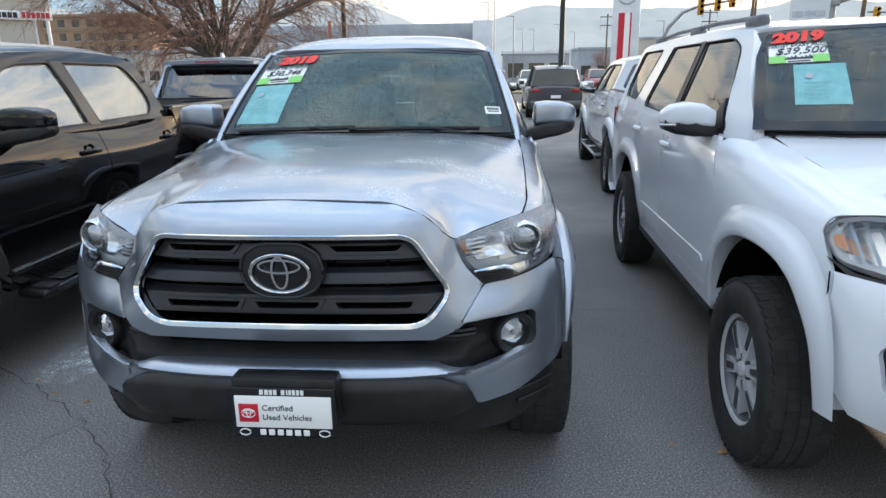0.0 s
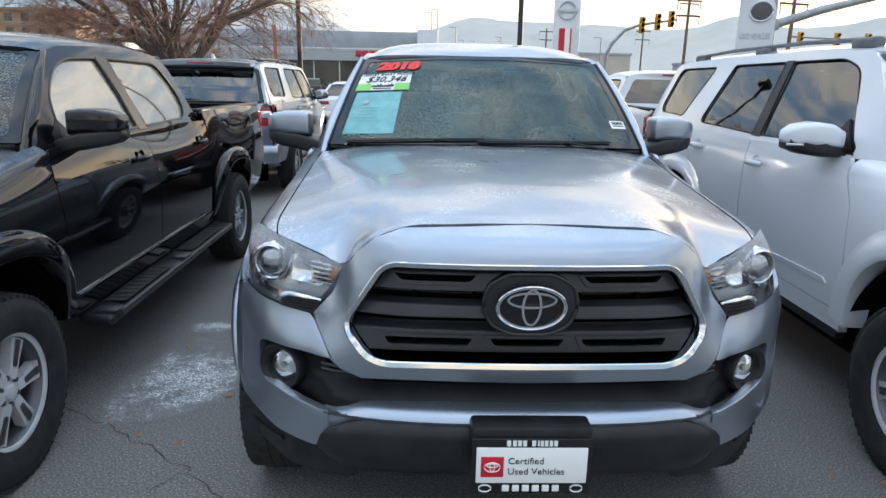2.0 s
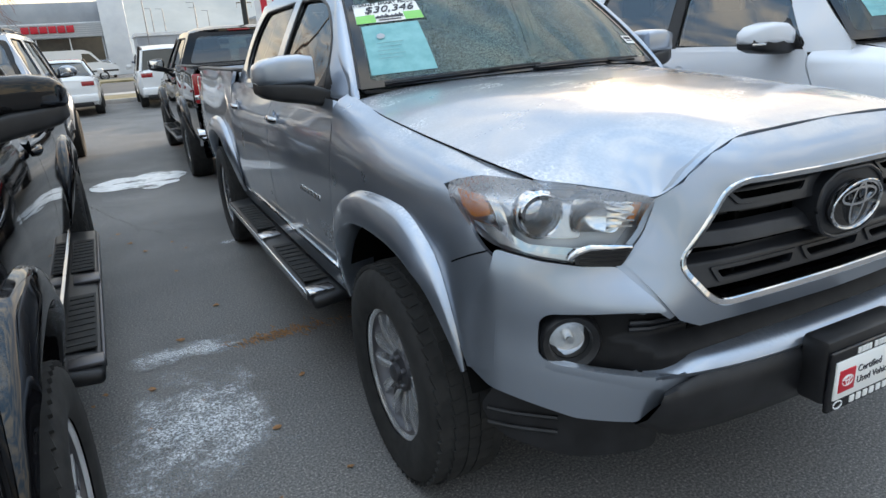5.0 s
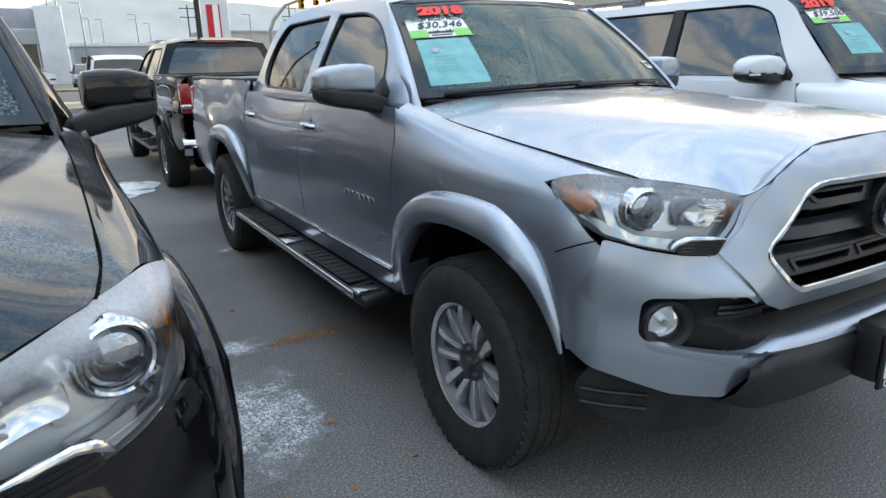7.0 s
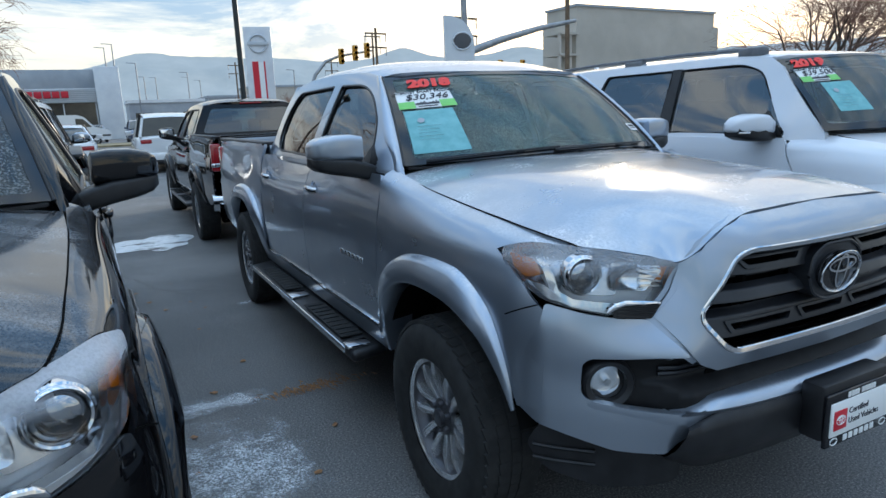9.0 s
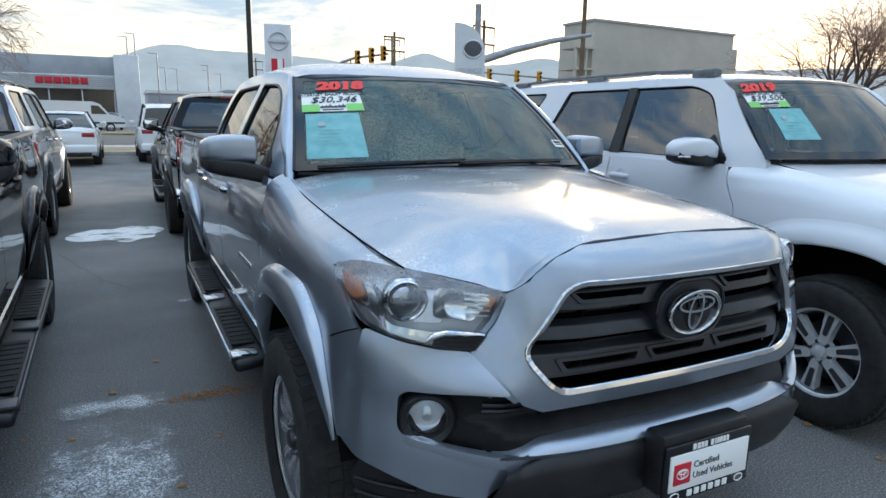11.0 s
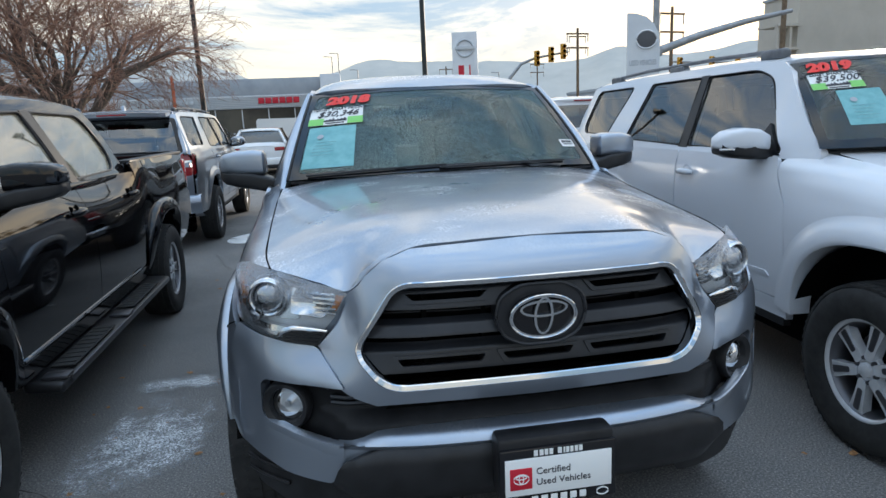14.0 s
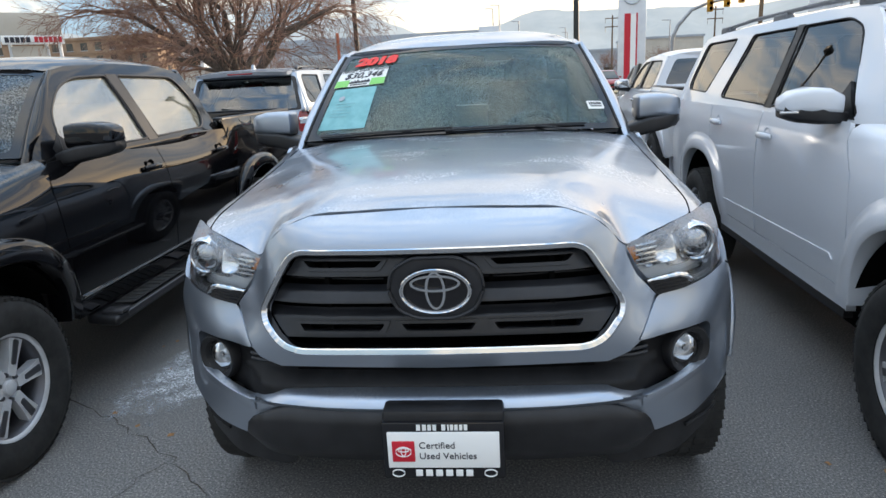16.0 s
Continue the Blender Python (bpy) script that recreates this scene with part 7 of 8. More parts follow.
def car_meshes(tall):
    """Lower body, glasshouse and roof of a car 1.83 m wide with its tail at y = 0, nose at 4.7."""
    if tall:
        st = [(0.0, 0.80, 0.45, 1.00), (0.10, 0.88, 0.32, 1.06), (0.8, 0.915, 0.25, 1.08), (2.4, 0.915, 0.22, 1.06), (3.4, 0.915, 0.25, 1.02), (4.2, 0.89, 0.25, 0.94), (4.6, 0.80, 0.30, 0.80), (4.7, 0.65, 0.38, 0.66)]
        top = [(0.10, 0.74, 1.06), (0.32, 0.66, 1.56), (0.55, 0.64, 1.64), (1.6, 0.65, 1.70), (2.4, 0.64, 1.66), (2.65, 0.62, 1.60), (3.55, 0.76, 1.04)]
    else:
        st = [(0.0, 0.72, 0.42, 0.93), (0.10, 0.85, 0.30, 1.03), (0.7, 0.905, 0.22, 1.04), (2.4, 0.915, 0.20, 0.98), (3.4, 0.915, 0.22, 0.96), (4.2, 0.89, 0.22, 0.86), (4.6, 0.78, 0.28, 0.72), (4.75, 0.60, 0.36, 0.60)]
        top = [(0.55, 0.74, 1.03), (1.15, 0.60, 1.36), (1.5, 0.58, 1.42), (2.2, 0.59, 1.45), (2.6, 0.58, 1.41), (2.75, 0.57, 1.37), (3.6, 0.74, 0.97)]
    path = []
    for y, w, zb, zt in st:
        half = [(0.0, zt + 0.01), (0.55 * w, zt + 0.005), (0.84 * w, zt - 0.02), (0.95 * w, zt - 0.08), (w, 0.6 * zt + 0.4 * zb), (0.985 * w, zb + 0.15), (0.93 * w, zb), (0.0, zb)]
        path.append([(x, y, z) for x, z in half] + [(-x, y, z) for x, z in half[-2:0:-1]] + [(0.0, y, zt + 0.01)])
    body = sweep(None, path)
    V, F = body
    k = len(path[0])
    F = F + [list(range(k - 1)), [(len(path) - 1) * k + i for i in range(k - 1)]]
    gl = []
    for y, w, z in top:
        base = float(np.interp(y, [s[0] for s in st], [s[3] for s in st]))
        lowx = 0.80
        gl.append([(lowx, y, base - 0.05), (w, y, z), (0.0, y, z + 0.015), (-w, y, z), (-lowx, y, base - 0.05)])
    glass_geo = sweep(None, gl)
    roof = [[(w * 0.97, y, z + 0.004), (w * 0.6, y, z + 0.022), (0, y, z + 0.03), (-w * 0.6, y, z + 0.022), (-w * 0.97, y, z + 0.004)] for y, w, z in top[1:-1]]
    return (V, F), glass_geo, sweep(None, roof), st, top


CAR_KITS = {}


def far_car(name, label, at, body_mat, tall, front=False):
    root = thing(name, label, "car", at, "cars parked across the lot")
    key = (tall, body_mat.name)
    if key not in CAR_KITS:
        body, gl, rf, st, top = car_meshes(tall)
        CAR_KITS[key] = (mesh_of("body", body, body_mat, 40), mesh_of("glasshouse", gl, FAR_GLASS, 30), mesh_of("roof", rf, body_mat, 40), st, top)
    b, gl, rf, st, top = CAR_KITS[key]
    part("body", b, None, root)
    part("glasshouse", gl, None, root)
    part("roof", rf, None, root)
    belt = st[2][3]
    for s in (1, -1):
        for a, c in ((1, 0), (len(top) - 2, len(top) - 1)):
            (y0, w0, z0), (y1, w1, z1) = top[a], top[c]
            zb = float(np.interp(y1, [q[0] for q in st], [q[3] for q in st])) - 0.03
            part("pillar", tube([(s * w0, y0, z0 + 0.008), (s * 0.79, y1, zb)], 0.04, 6), body_mat, root)
        mid = top[len(top) // 2]
        part("pillar", tube([(s * mid[1], mid[0], mid[2] + 0.005), (s * 0.80, mid[0], belt - 0.05)], 0.035, 6), TRIM, root)
        part("mirror", block(s * 0.97 - 0.09, s * 0.97 + 0.09, 3.02, 3.14, belt - 0.02, belt + 0.12, 0.03), body_mat, root)
        z = 0.78 if not tall else 0.85
        g = block(0.50, 0.80, -0.015, 0.12, z, z + 0.12, 0.02)
        part("tail_lamp", g if s > 0 else mirrored(g), RED_LENS, root)
        g = block(0.50, 0.82, 4.42, 4.66, 0.62, 0.74, 0.03)
        part("headlight", g if s > 0 else mirrored(g), MIRROR, root)
        for y in (0.95, 3.75):
            add_wheel(root, "five", s, s * 0.80, y, 0.33, 0.92)
    part("rear_bumper", block(-0.84, 0.84, -0.06, 0.10, 0.36, 0.58, 0.05, 3), body_mat, root)
    part("license_plate", block(-0.16, 0.16, -0.075, -0.055, 0.66, 0.76), PAPER_WHITE, root)
    part("lower_trim", block(-0.7, 0.7, -0.065, 0.05, 0.28, 0.38, 0.02), TRIM, root)
    part("grille", block(-0.42, 0.42, 4.55, 4.72, 0.42, 0.60, 0.04), GLOSSY_BLACK, root)
    return root


far_car("sedan", "white sedan seen from its boot", pose(-2.72, 18.6, 0), CAR_WHITE, False)
far_car("crossover", "white crossover seen from its tailgate", pose(0.05, 19.4, 0), CAR_WHITE, True)
far_car("crossover", "dark grey crossover seen from its tailgate", pose(2.75, 20.2, 0), CAR_GREY, True)
far_car("crossover", "silver crossover parked by the kerb", pose(5.6, 19.3, 0), CAR_SILVER, True)
far_car("crossover", "white crossover parked by the tree", pose(-5.6, 19.0, 0), CAR_WHITE, True)
for k, (x, y, mat, tall, words) in enumerate(((-4.6, 61, CAR_WHITE, True, "white crossover on the dealer lot"), (-1.9, 60, CAR_SILVER, False, "silver sedan on the dealer lot"), (1.2, 58, CAR_BLUE, True, "dark blue crossover on the dealer lot"), (3.9, 58, CAR_WHITE, True, "white crossover on the dealer lot"),
                                             (6.6, 60, CAR_GREY, True, "dark grey crossover on the dealer lot"), (-8, 62, CAR_SILVER, False, "silver sedan on the dealer lot"), (9.5, 57, CAR_RED, True, "red crossover on the dealer lot"), (-11, 61, CAR_GREY, True, "dark grey crossover on the dealer lot"))):
    far_car("crossover" if tall else "sedan", words, pose(x, y, 0.0, 0, 0, 180 if k % 3 != 1 else 0), mat, tall)

van = thing("van", "white panel van parked side-on across the road", "van", pose(-3.6, 55.0, 0), "cars parked across the lot")
side = rounded([(-2.9, 0.35), (2.75, 0.35), (2.85, 0.85), (2.55, 1.12), (1.75, 1.30), (1.15, 2.05), (0.7, 2.22), (-2.75, 2.25), (-2.9, 2.1)], 0.12, 4)
part("body", extruded(side, lambda u, v, d: (u, d - 0.95, v), 1.9), CAR_WHITE, van)
part("side_window", extruded(rounded([(0.55, 1.32), (1.58, 1.32), (1.05, 1.92), (0.55, 1.95)], 0.05, 3), lambda u, v, d: (u, d - 0.958, v), 0.02), FAR_GLASS, van)
part("rub_strip", block(-2.85, 2.75, -0.965, -0.945, 0.62, 0.74, 0.005), TRIM, van)
for x in (-1.75, 1.75):
    w = add_wheel(van, "five", 1, x, -0.85, 0.34, 0.95)
    w.matrix_basis = pose(x, -0.85, 0.34, 0, 0, -90) @ Matrix.Scale(0.95, 4)

# ---- dealership across the road ----
nb = thing("dealership_building", "long white showroom with a slatted band and dark glass front", "building", pose(0, 72, 0))
part("wall", block(-27, -1.2, 0.6, 20, 0, 6.6), PANEL_GREY, nb)
part("fascia", block(-27, -1.2, 0.15, 0.62, 5.0, 6.75, 0.02), PANEL_GREY, nb)
part("portal", block(-1.3, 0.9, -1.0, 12, 0, 6.95, 0.05), PANEL_WHITE, nb)
for k in range(7):
    part("slat", block(-26.9, -1.25, 0.02, 0.2, 3.72 + 0.18 * k, 3.82 + 0.18 * k), SILVER_SLAT, nb)
part("band", block(-26.9, -1.25, 0.15, 0.62, 3.65, 5.0), PANEL_WHITE, nb)
for k in range(9):
    part("window", block(-26.6 + 2.8 * k, -23.9 + 2.8 * k, 0.45, 0.58, 0.2, 3.6), FAR_GLASS, nb)
    part("mullion", block(-23.9 + 2.8 * k, -23.8 + 2.8 * k, 0.35, 0.6, 0, 3.65), PANEL_WHITE, nb)
for k in range(6):
    x = -8.0 + 0.74 * k
    part("sign_letter_bar", block(x, x + 0.62, -0.12, 0.05, 4.10, 4.72, 0.03), SIGN_RED, nb)
for k in range(9):
    x = -19.5 + 0.55 * k
    part("name_bar", block(x, x + 0.42, -0.08, 0.03, 4.15, 4.60, 0.03), SILVER_SLAT, nb)
lb = thing("low_building", "low pale grey flat-roofed building", "building", pose(0, 96, 0))
part("wall", block(2.5, 12, 0, 10, 0, 4.2), PANEL_GREY, lb)
part("roof_edge", block(2.3, 12.2, -0.2, 10, 4.1, 4.5), PANEL_WHITE, lb)
for k in range(3):
    part("window", block(3.2 + 3 * k, 5.4 + 3 * k, -0.05, 0.1, 0.8, 2.8), FAR_GLASS, lb)
flag = thing("feather_flag", "tall narrow red feather flag", "flag", pose(-11.9, 50, 0))
part("pole", tube([(0, 0, 0), (0, 0, 5.6)], 0.03, 6), POLE_GREY, flag)
part("banner", block(0.03, 0.24, -0.01, 0.01, 2.8, 5.5, 0.005), FLAG_RED, flag)

# ---- tall dealer sign ----
ps = thing("pylon_sign", "tall grey pylon sign with a red and white stripe", "sign", pose(16.3, 78.7, 0, 0, 0, -10))
part("slab", block(-1.55, 1.55, -0.35, 0.35, 0, 11.9, 0.05), PANEL_WHITE, ps)
part("red_panel", block(-0.85, -0.15, -0.40, -0.34, 0.5, 8.0), SIGN_RED, ps)
part("white_panel", block(-0.15, 0.45, -0.40, -0.34, 0.5, 7.9), PAPER_WHITE, ps)
part("red_panel", block(0.45, 0.62, -0.40, -0.34, 0.5, 8.0), SIGN_RED, ps)
part("emblem_ring", tube([(x, -0.42, z) for x, z in ellipse(0.98, 0.98, 40, 0, 10.0)], 0.12, 8, True), SILVER_SLAT, ps)
part("emblem_bar", block(-1.2, 1.2, -0.55, -0.38, 9.78, 10.22, 0.03), SILVER_SLAT, ps)

# ---- used-vehicle sign ----
us = thing("used_vehicle_sign", "white sail-shaped pylon sign reading used vehicles", "sign", pose(11.2, 22.0, 0, 0, 0, -22))
sail = [(-0.62, 0.0), (0.62, 0.0), (0.62, 3.9), (0.58, 4.25), (0.42, 4.6), (0.15, 4.88), (-0.2, 5.02), (-0.55, 5.06), (-0.55, 1.6), (-0.68, 1.5)]
part("slab", extruded(sail, lambda u, v, d: (u, d - 0.18, v), 0.36), PANEL_WHITE, us)
part("emblem", moved(lathe([(0.0, -0.05), (0.30, -0.04), (0.34, 0.0)], 36, "y"), pose(0.14, -0.19, 4.08) @ Matrix.Diagonal((1.05, 1, 0.95, 1))), ALLOY_DARK, us, "dark red oval emblem")
part("emblem_ring", tube([(x, -0.22, z) for x, z in ellipse(0.36, 0.32, 36, 0.14, 4.08)], 0.03, 8, True), ALLOY, us)
lettering("lettering", "USED VEHICLES", 0.27, PANEL_GREY, us, pose(0.02, -0.19, 3.25, 90), "grey words used vehicles", squeeze=0.52)

# ---- poles ----
for x, y in ((-5.55, 26.6), (3.41, 25.2)):
    p = thing("lamp_post", "tall black lot light post", "lamp post", pose(x, y, 0), "black light posts of the lot")
    part("post", tube([(0, 0, 0.5), (0, 0, 9.2)], [0.11, 0.09], 12), POLE_BLACK, p)
    part("base", tube([(0, 0, 0), (0, 0, 0.7)], 0.26, 16), CONCRETE, p)
    part("lamp_head", block(-0.25, 0.25, -0.5, 0.5, 9.15, 9.32, 0.05), POLE_BLACK, p)
for x, y, h in ((0.3, 88, 10.4), (1.1, 86, 10.6), (3.9, 95, 9.2), (24, 92, 8), (12, 110, 9), (9, 130, 9.5), (14.5, 130, 9.5), (18, 140, 9.5), (6.4, 120, 9)):
    p = thing("street_lamp", "slim grey street lamp", "lamp post", pose(x, y, 0), "far street lamps")
    part("post", tube([(0, 0, 0), (0, 0, h)], [0.11, 0.07], 8), POLE_GREY, p)
    part("arm", tube([(0, 0, h - 0.05), (-0.7, 0, h), (-1.1, 0, h)], 0.05, 6), POLE_GREY, p)


def power_pole(x, y, h, turn):
    p = thing("power_pole", "wooden power pole with crossarms", "pole", pose(x, y, 0, 0, 0, turn), "power poles along the road")
    part("post", tube([(0, 0, 0), (0, 0, h)], [0.16, 0.11], 10), WOOD, p)
    for z, w in ((h - 0.5, 1.2), (h - 1.8, 1.2)):
        part("crossarm", block(-w, w, -0.06, 0.06, z - 0.07, z + 0.07), WOOD, p)
        for s in (-1, 1):
            part("insulator", tube([(s * w * 0.95, 0, z), (s * w * 0.95, 0, z - 0.75)], 0.05, 6), POLE_GREY, p)


power_pole(30.5, 78, 11.5, 10)
power_pole(23.5, 60, 9.6, 10)
power_pole(25.0, 45, 9.0, 15)
power_pole(23.0, 30.0, 11.5, 20)
power_pole(19.5, 110, 10.5, 5)
power_pole(34, 105, 10.5, 5)

# signal mast beside the used-vehicle sign
ms = thing("signal_mast", "grey steel signal mast with a long arm", "traffic signal", pose(14.0, 26.3, 0))
part("post", tube([(0, 0, 0), (0, 0, 6.6)], [0.19, 0.14], 14), POLE_GREY, ms)
arm_end = Vector((21.6, 27.6, 5.9)) - Vector((14.0, 26.3, 0))
part("arm", tube([(0, 0, 4.05), (arm_end.x * 0.3, arm_end.y * 0.3, 4.75), (arm_end.x * 0.65, arm_end.y * 0.65, 5.4), tuple(arm_end)], [0.19, 0.17, 0.14, 0.10], 12), POLE_GREY, ms)
part("arm_flange", block(-0.22, 0.22, -0.22, 0.22, 3.85, 4.25, 0.04), POLE_GREY, ms)


def signal_head(parent, x, y, z):
    h = part("signal_head", block(x - 0.19, x + 0.19, y - 0.12, y + 0.12, z - 0.55, z + 0.55, 0.04), SIGNAL_YELLOW, parent, "yellow three-lamp signal head")
    for k in (-1, 0, 1):
        part("visor", moved(lathe([(0.14, -0.22), (0.15, 0.0)], 16, "y"), pose(x, y - 0.12, z + 0.35 * k)), SIGNAL_YELLOW, h)
        part("lamp", moved(lathe([(0.0, -0.01), (0.13, 0.0)], 16, "y"), pose(x, y - 0.125, z + 0.35 * k)), DARK, h)


sg = thing("traffic_signal", "curved mast arm with three yellow signal heads", "traffic signal", pose(12.6, 46.5, 0))
part("post", tube([(0, 0, 0), (0, 0, 3.6), (0.35, 0, 4.4), (1.2, 0, 5.35), (2.3, 0, 5.75), (4.9, 0, 6.15)], [0.15, 0.14, 0.13, 0.12, 0.10, 0.07], 10), POLE_GREY, sg)
for x, z in ((2.35, 5.7), (3.45, 5.95), (4.4, 6.15)):
    signal_head(sg, x, -0.25, z)
sg2 = thing("traffic_signal", "far mast arm with signal heads", "traffic signal", pose(38, 52, 0))
part("post", tube([(0, 0, 0), (0, 0, 5.6)], [0.15, 0.12], 10), POLE_GREY, sg2)
part("arm", tube([(0, 0, 5.3), (-9, 0, 5.6)], [0.10, 0.07], 8), POLE_GREY, sg2)
for x in (-3, -5.5, -8.5):
    signal_head(sg2, x, -0.25, 5.4)

# ---- buildings to the sides ----
bb = thing("tan_building", "tan brick building, five storeys, its end wall in sun", "building", pose(-72.6, 140, 0))
part("wall", block(-70, 0, 0, 9, 0, 14.4), BRICK_TAN, bb)
part("parapet", block(-70.2, 0.2, -0.25, 9.2, 14.2, 14.85, 0.04), BRICK_TAN, bb)
part("storey_band", block(-70.1, 0.1, -0.12, 9.1, 11.35, 11.6, 0.02), BRICK_TAN, bb)
for r in range(5):
    for k in range(20):
        x = -4.2 - 3.3 * k
        w = part("window", block(x, x + 1.5, -0.06, 0.1, 0.9 + 2.8 * r, 2.5 + 2.8 * r), FAR_GLASS, bb)
        part("sill", block(x - 0.1, x + 1.6, -0.16, 0.0, 0.75 + 2.8 * r, 0.9 + 2.8 * r), CONCRETE, w)
for r in range(5):
    part("window", block(-0.1, 0.06, 3.5, 5.0, 0.9 + 2.8 * r, 2.5 + 2.8 * r), FAR_GLASS, bb)
wg = thing("pale_building", "pale grey block behind the tan building", "building", pose(-76, 152, 0))
part("wall", block(0, 8, 0, 9, 0, 11.6), PANEL_WHITE, wg)
part("roof_edge", block(-0.2, 8.2, -0.2, 9, 11.5, 12.0, 0.03), PANEL_GREY, wg)
for r in range(3):
    part("window_band", block(0.8, 7.2, -0.06, 0.1, 2.0 + 3.1 * r, 3.4 + 3.1 * r), FAR_GLASS, wg)
bs = thing("roadside_sign", "tan roadside sign on two posts with a name bar", "sign", pose(-25.4, 34.5, 0, 0, 0, 36))
part("board", block(-1.6, 1.4, -0.3, 0.3, 5.12, 6.3, 0.04), STUCCO, bs)
part("side_panel", block(-2.9, -1.6, -0.25, 0.25, 4.5, 6.6, 0.05), PANEL_GREY, bs)
part("name_panel", block(-1.55, 1.45, -0.42, -0.28, 4.62, 5.10, 0.02), PAPER_WHITE, bs)
for k in range(5):
    part("name_bar", block(-1.40 + 0.25 * k, -1.20 + 0.25 * k, -0.45, -0.41, 4.72, 5.00), INK, bs)
for k in range(6):
    part("name_bar", block(0.0 + 0.23 * k, 0.18 + 0.23 * k, -0.45, -0.41, 4.72, 5.02), SIGN_RED, bs)
for x in (-1.2, 0.55, 1.2):
    part("post", tube([(x, 0, 0), (x, 0, 4.65)], 0.10, 10), PANEL_WHITE, bs)
part("cabinet", block(-1.15, 0.5, -0.2, 0.2, 3.2, 4.55, 0.03), STUCCO, bs)

cb = thing("office_building", "tan office block with open end bays, dark against the sun", "building", pose(24.0, 34.2, 0, 0, 0, 2))
part("wall", block(3.2, 17.5, 0, 3.5, 0, 6.9), STUCCO, cb)
part("upper_storey", block(3.4, 17.2, 0.2, 3.3, 6.9, 7.95), STUCCO, cb)
part("roof_edge", block(3.3, 17.3, 0.1, 3.4, 7.9, 8.05), PANEL_GREY, cb)
for k in range(4):
    part("bay_slab", block(1.7, 3.3, -0.2, 1.6, 2.0 + 1.35 * k, 2.14 + 1.35 * k), STUCCO, cb)
for x in (1.7, 2.6):
    part("bay_post", block(x, x + 0.14, -0.1, 0.1, 0, 6.1), STUCCO, cb)
for k, (x0, x1, y, h, mat) in enumerate(((17, 24, 125, 5.6, PANEL_GREY), (26, 40, 130, 7.5, STUCCO), (40, 58, 95, 5.0, PANEL_GREY), (-70, -30, 120, 6.0, STUCCO))):
    fb = thing("distant_building", "low distant building with a flat roof", "building", pose(0, y, 0), "distant buildings")
    part("wall", block(x0, x1, 0, 12, 0, h), mat, fb)
    part("roof_edge", block(x0 - 0.2, x1 + 0.2, -0.2, 12, h - 0.1, h + 0.3), PANEL_GREY, fb)
    for j in range(int((x1 - x0) / 3)):
        part("window", block(x0 + 0.6 + 3 * j, x0 + 2.4 + 3 * j, -0.05, 0.1, 0.9, 2.6), FAR_GLASS, fb)


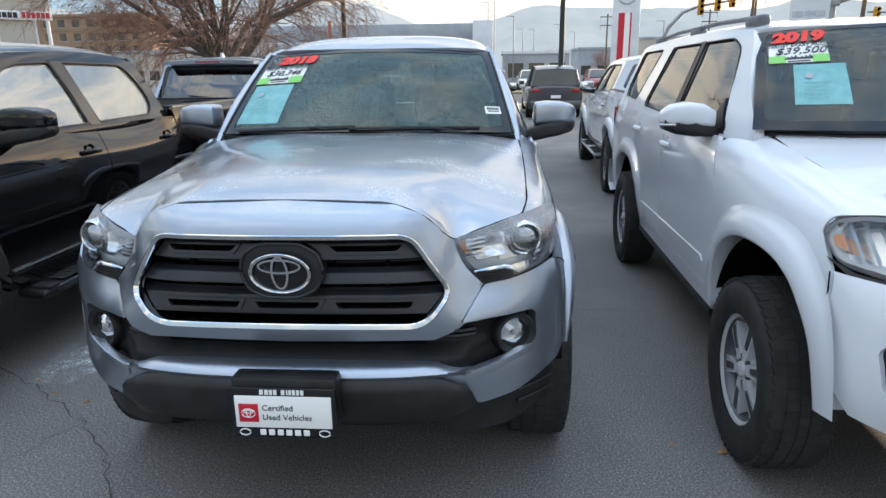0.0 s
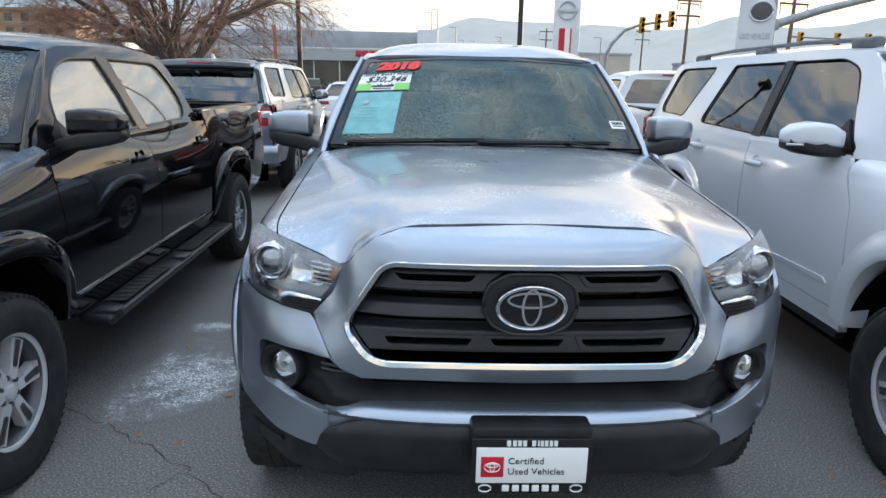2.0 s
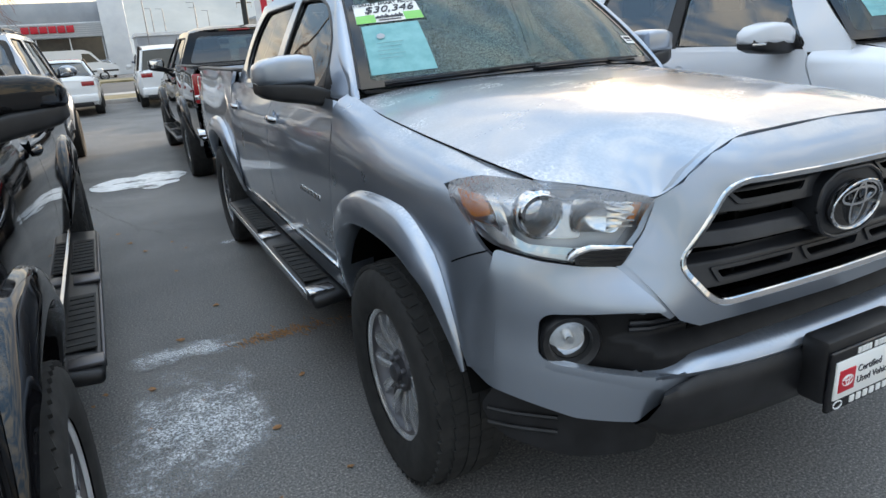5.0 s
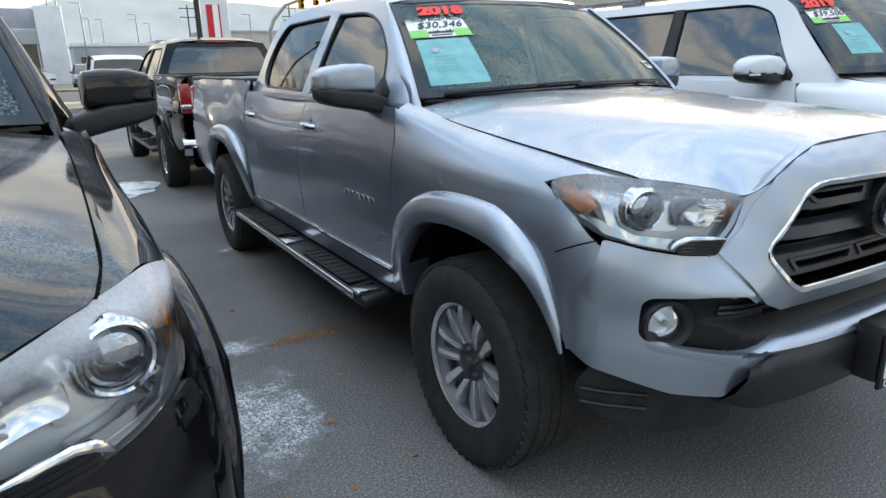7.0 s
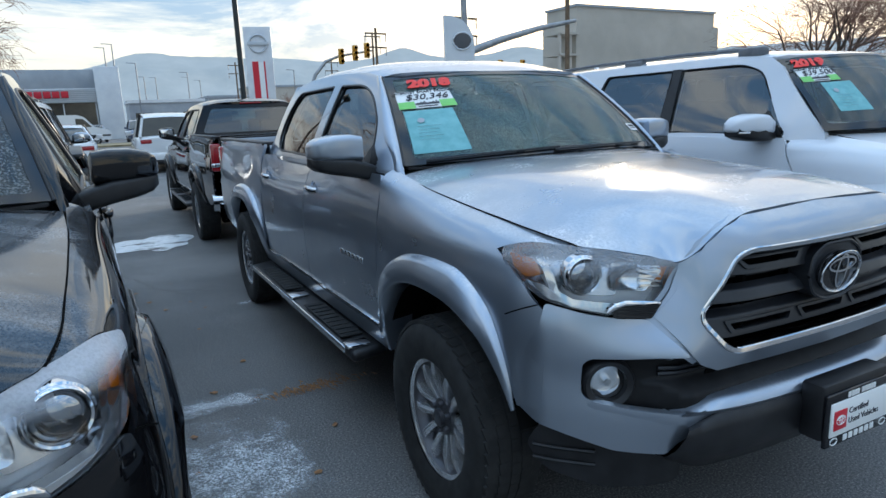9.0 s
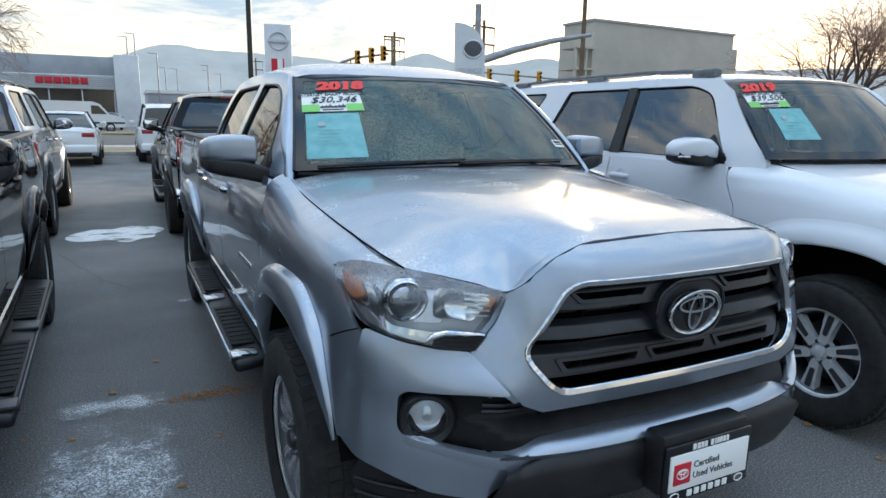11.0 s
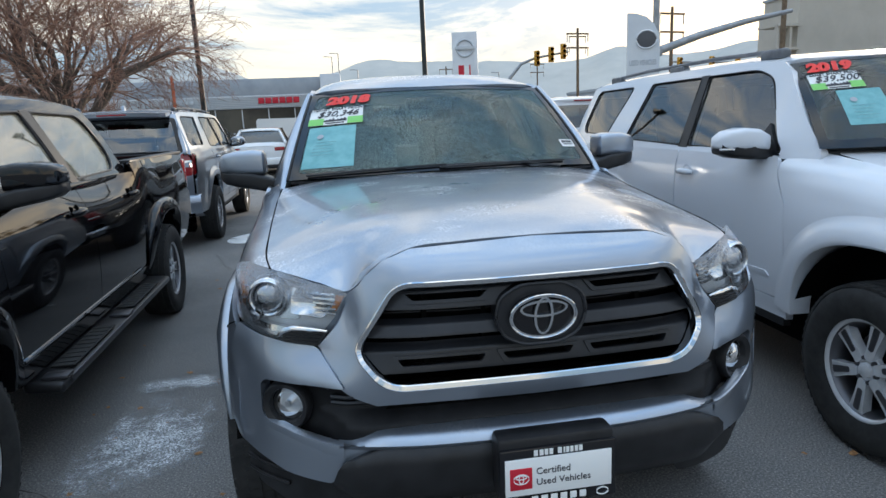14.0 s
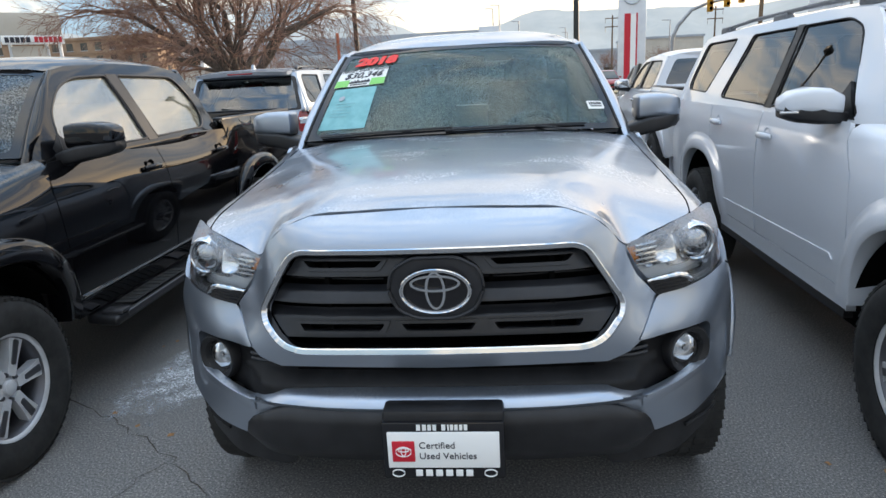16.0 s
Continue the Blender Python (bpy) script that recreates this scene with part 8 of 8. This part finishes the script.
# ---- bare trees ----
def bare_tree(name, label, at, reach, spread, seed, levels=6, trunk=0.30, first=1.8, forks=6, droop=0.0):
    """Trunk, long ascending limbs and a wide crown of fine twigs."""
    rng = random.Random(seed)
    root = thing(name, label, "tree", at)
    limbs, twigs = [], []

    def grow(p, d, length, r, level):
        n = 5 if level < 2 else 3
        pts, q, dd = [tuple(p)], Vector(p), Vector(d).normalized()
        for i in range(n):
            pull = 0.05 if level < 3 else -droop
            dd = (dd + Vector((rng.gauss(0, 0.10), rng.gauss(0, 0.10), rng.gauss(pull, 0.07)))).normalized()
            q = q + dd * (length / n)
            pts.append(tuple(q))
        rs = np.linspace(r, r * 0.60, n + 1)
        (limbs if level < 3 else twigs).append(tube(pts, rs, 8 if level < 2 else (5 if level < 4 else 3), caps=False))
        if level >= levels:
            return
        kids = forks if level == 0 else 5 if level == 1 else 4 if level == 2 else 3
        for k in range(kids):
            t = 1.0 if k == 0 or level == 0 else rng.uniform(0.3, 0.95)
            i = min(n - 1, int(t * n))
            base = Vector(pts[i]).lerp(Vector(pts[i + 1]), t * n - i)
            if level == 0:
                a = 2 * math.pi * (k + rng.uniform(-0.25, 0.25)) / kids
                out = Vector((math.cos(a) * spread, math.sin(a) * spread, 0.55 if k % 3 == 0 else rng.uniform(0.9, 2.4)))
                grow(base, out, reach * rng.uniform(0.85, 1.1), r * rng.uniform(0.40, 0.56), 1)
                continue
            side = dd.cross(Vector((rng.gauss(0, 1), rng.gauss(0, 1), rng.gauss(0, 1)))).normalized()
            out = dd * rng.uniform(0.8, 1.2) + side * rng.uniform(0.35, 0.85)
            grow(base, out, length * rng.uniform(0.60, 0.82), max(0.007, r * rng.uniform(0.40, 0.56)), level + 1)

    grow((0, 0, 0), (0, 0, 1), first, trunk, 0)
    part("trunk", joined(*limbs), BARK, root, angle=60)
    part("crown", joined(*twigs), TWIG, root, "fine bare reddish twigs", angle=60)
    return root


bare_tree("bare_tree", "large bare deciduous tree with reddish twigs", pose(-9.1, 21.6, 0), 2.5, 1.05, 4, 7, 0.34, 1.7, 8, 0.05)
bare_tree("bare_tree", "bare dark tree beside the office block", pose(37.5, 23.0, 0), 3.2, 0.9, 11, 6, 0.3, 2.2, 6, 0.03)
bare_tree("bare_tree", "bare dark tree beside the office block", pose(42.0, 19.0, 0), 3.2, 0.9, 12, 6, 0.3, 2.2, 6, 0.03)
for k, (x, y) in enumerate(((-16, 40), (-13, 36), (16, 92), (19, 95), (22, 90), (-34, 50))):
    bare_tree("small_bare_tree", "small bare street tree", pose(x, y, 0), 1.3, 0.6, 20 + k, 5, 0.12, 1.4, 5)

# ---- mountains in haze ----
AZ = [-60, -40, -34, -32, -28, -20, -12.7, -11, -9.7, -8, -5.7, -3.5, -1, 0.7, 2.9, 4.2, 7, 10, 13, 15.6, 18, 22, 24.8, 27, 31.9, 34.7, 38, 45, 60, 80]
EL = [4.0, 4.6, 5.0, 4.6, 4.4, 5.0, 5.6, 5.6, 5.35, 4.75, 3.9, 4.0, 4.1, 4.4, 5.2, 5.35, 5.1, 5.0, 4.85, 4.75, 4.5, 4.65, 5.4, 4.75, 4.6, 5.1, 4.5, 4.2, 4.0, 3.5]
st = []
for i in range(281):
    a = -60 + 140 * i / 280
    e = float(hermite(np.array([a]), AZ, EL)[0]) + 0.10 * noise.noise(Vector((a * 0.9, 3.0, 0))) + 0.05 * noise.noise(Vector((a * 3.1, 7.0, 0)))
    ring = []
    for k in range(9):
        t = k / 8
        d = 3200 + 900 * t
        z = (1.4 + 4100 * math.tan(radians(e))) * t * (1 + 0.10 * noise.noise(Vector((a * 0.7, t * 5, 2.0))) * (1 - t) * 4)
        ring.append((d * math.sin(radians(a)), d * math.cos(radians(a)), z - 20 * (1 - t)))
    st.append(ring)
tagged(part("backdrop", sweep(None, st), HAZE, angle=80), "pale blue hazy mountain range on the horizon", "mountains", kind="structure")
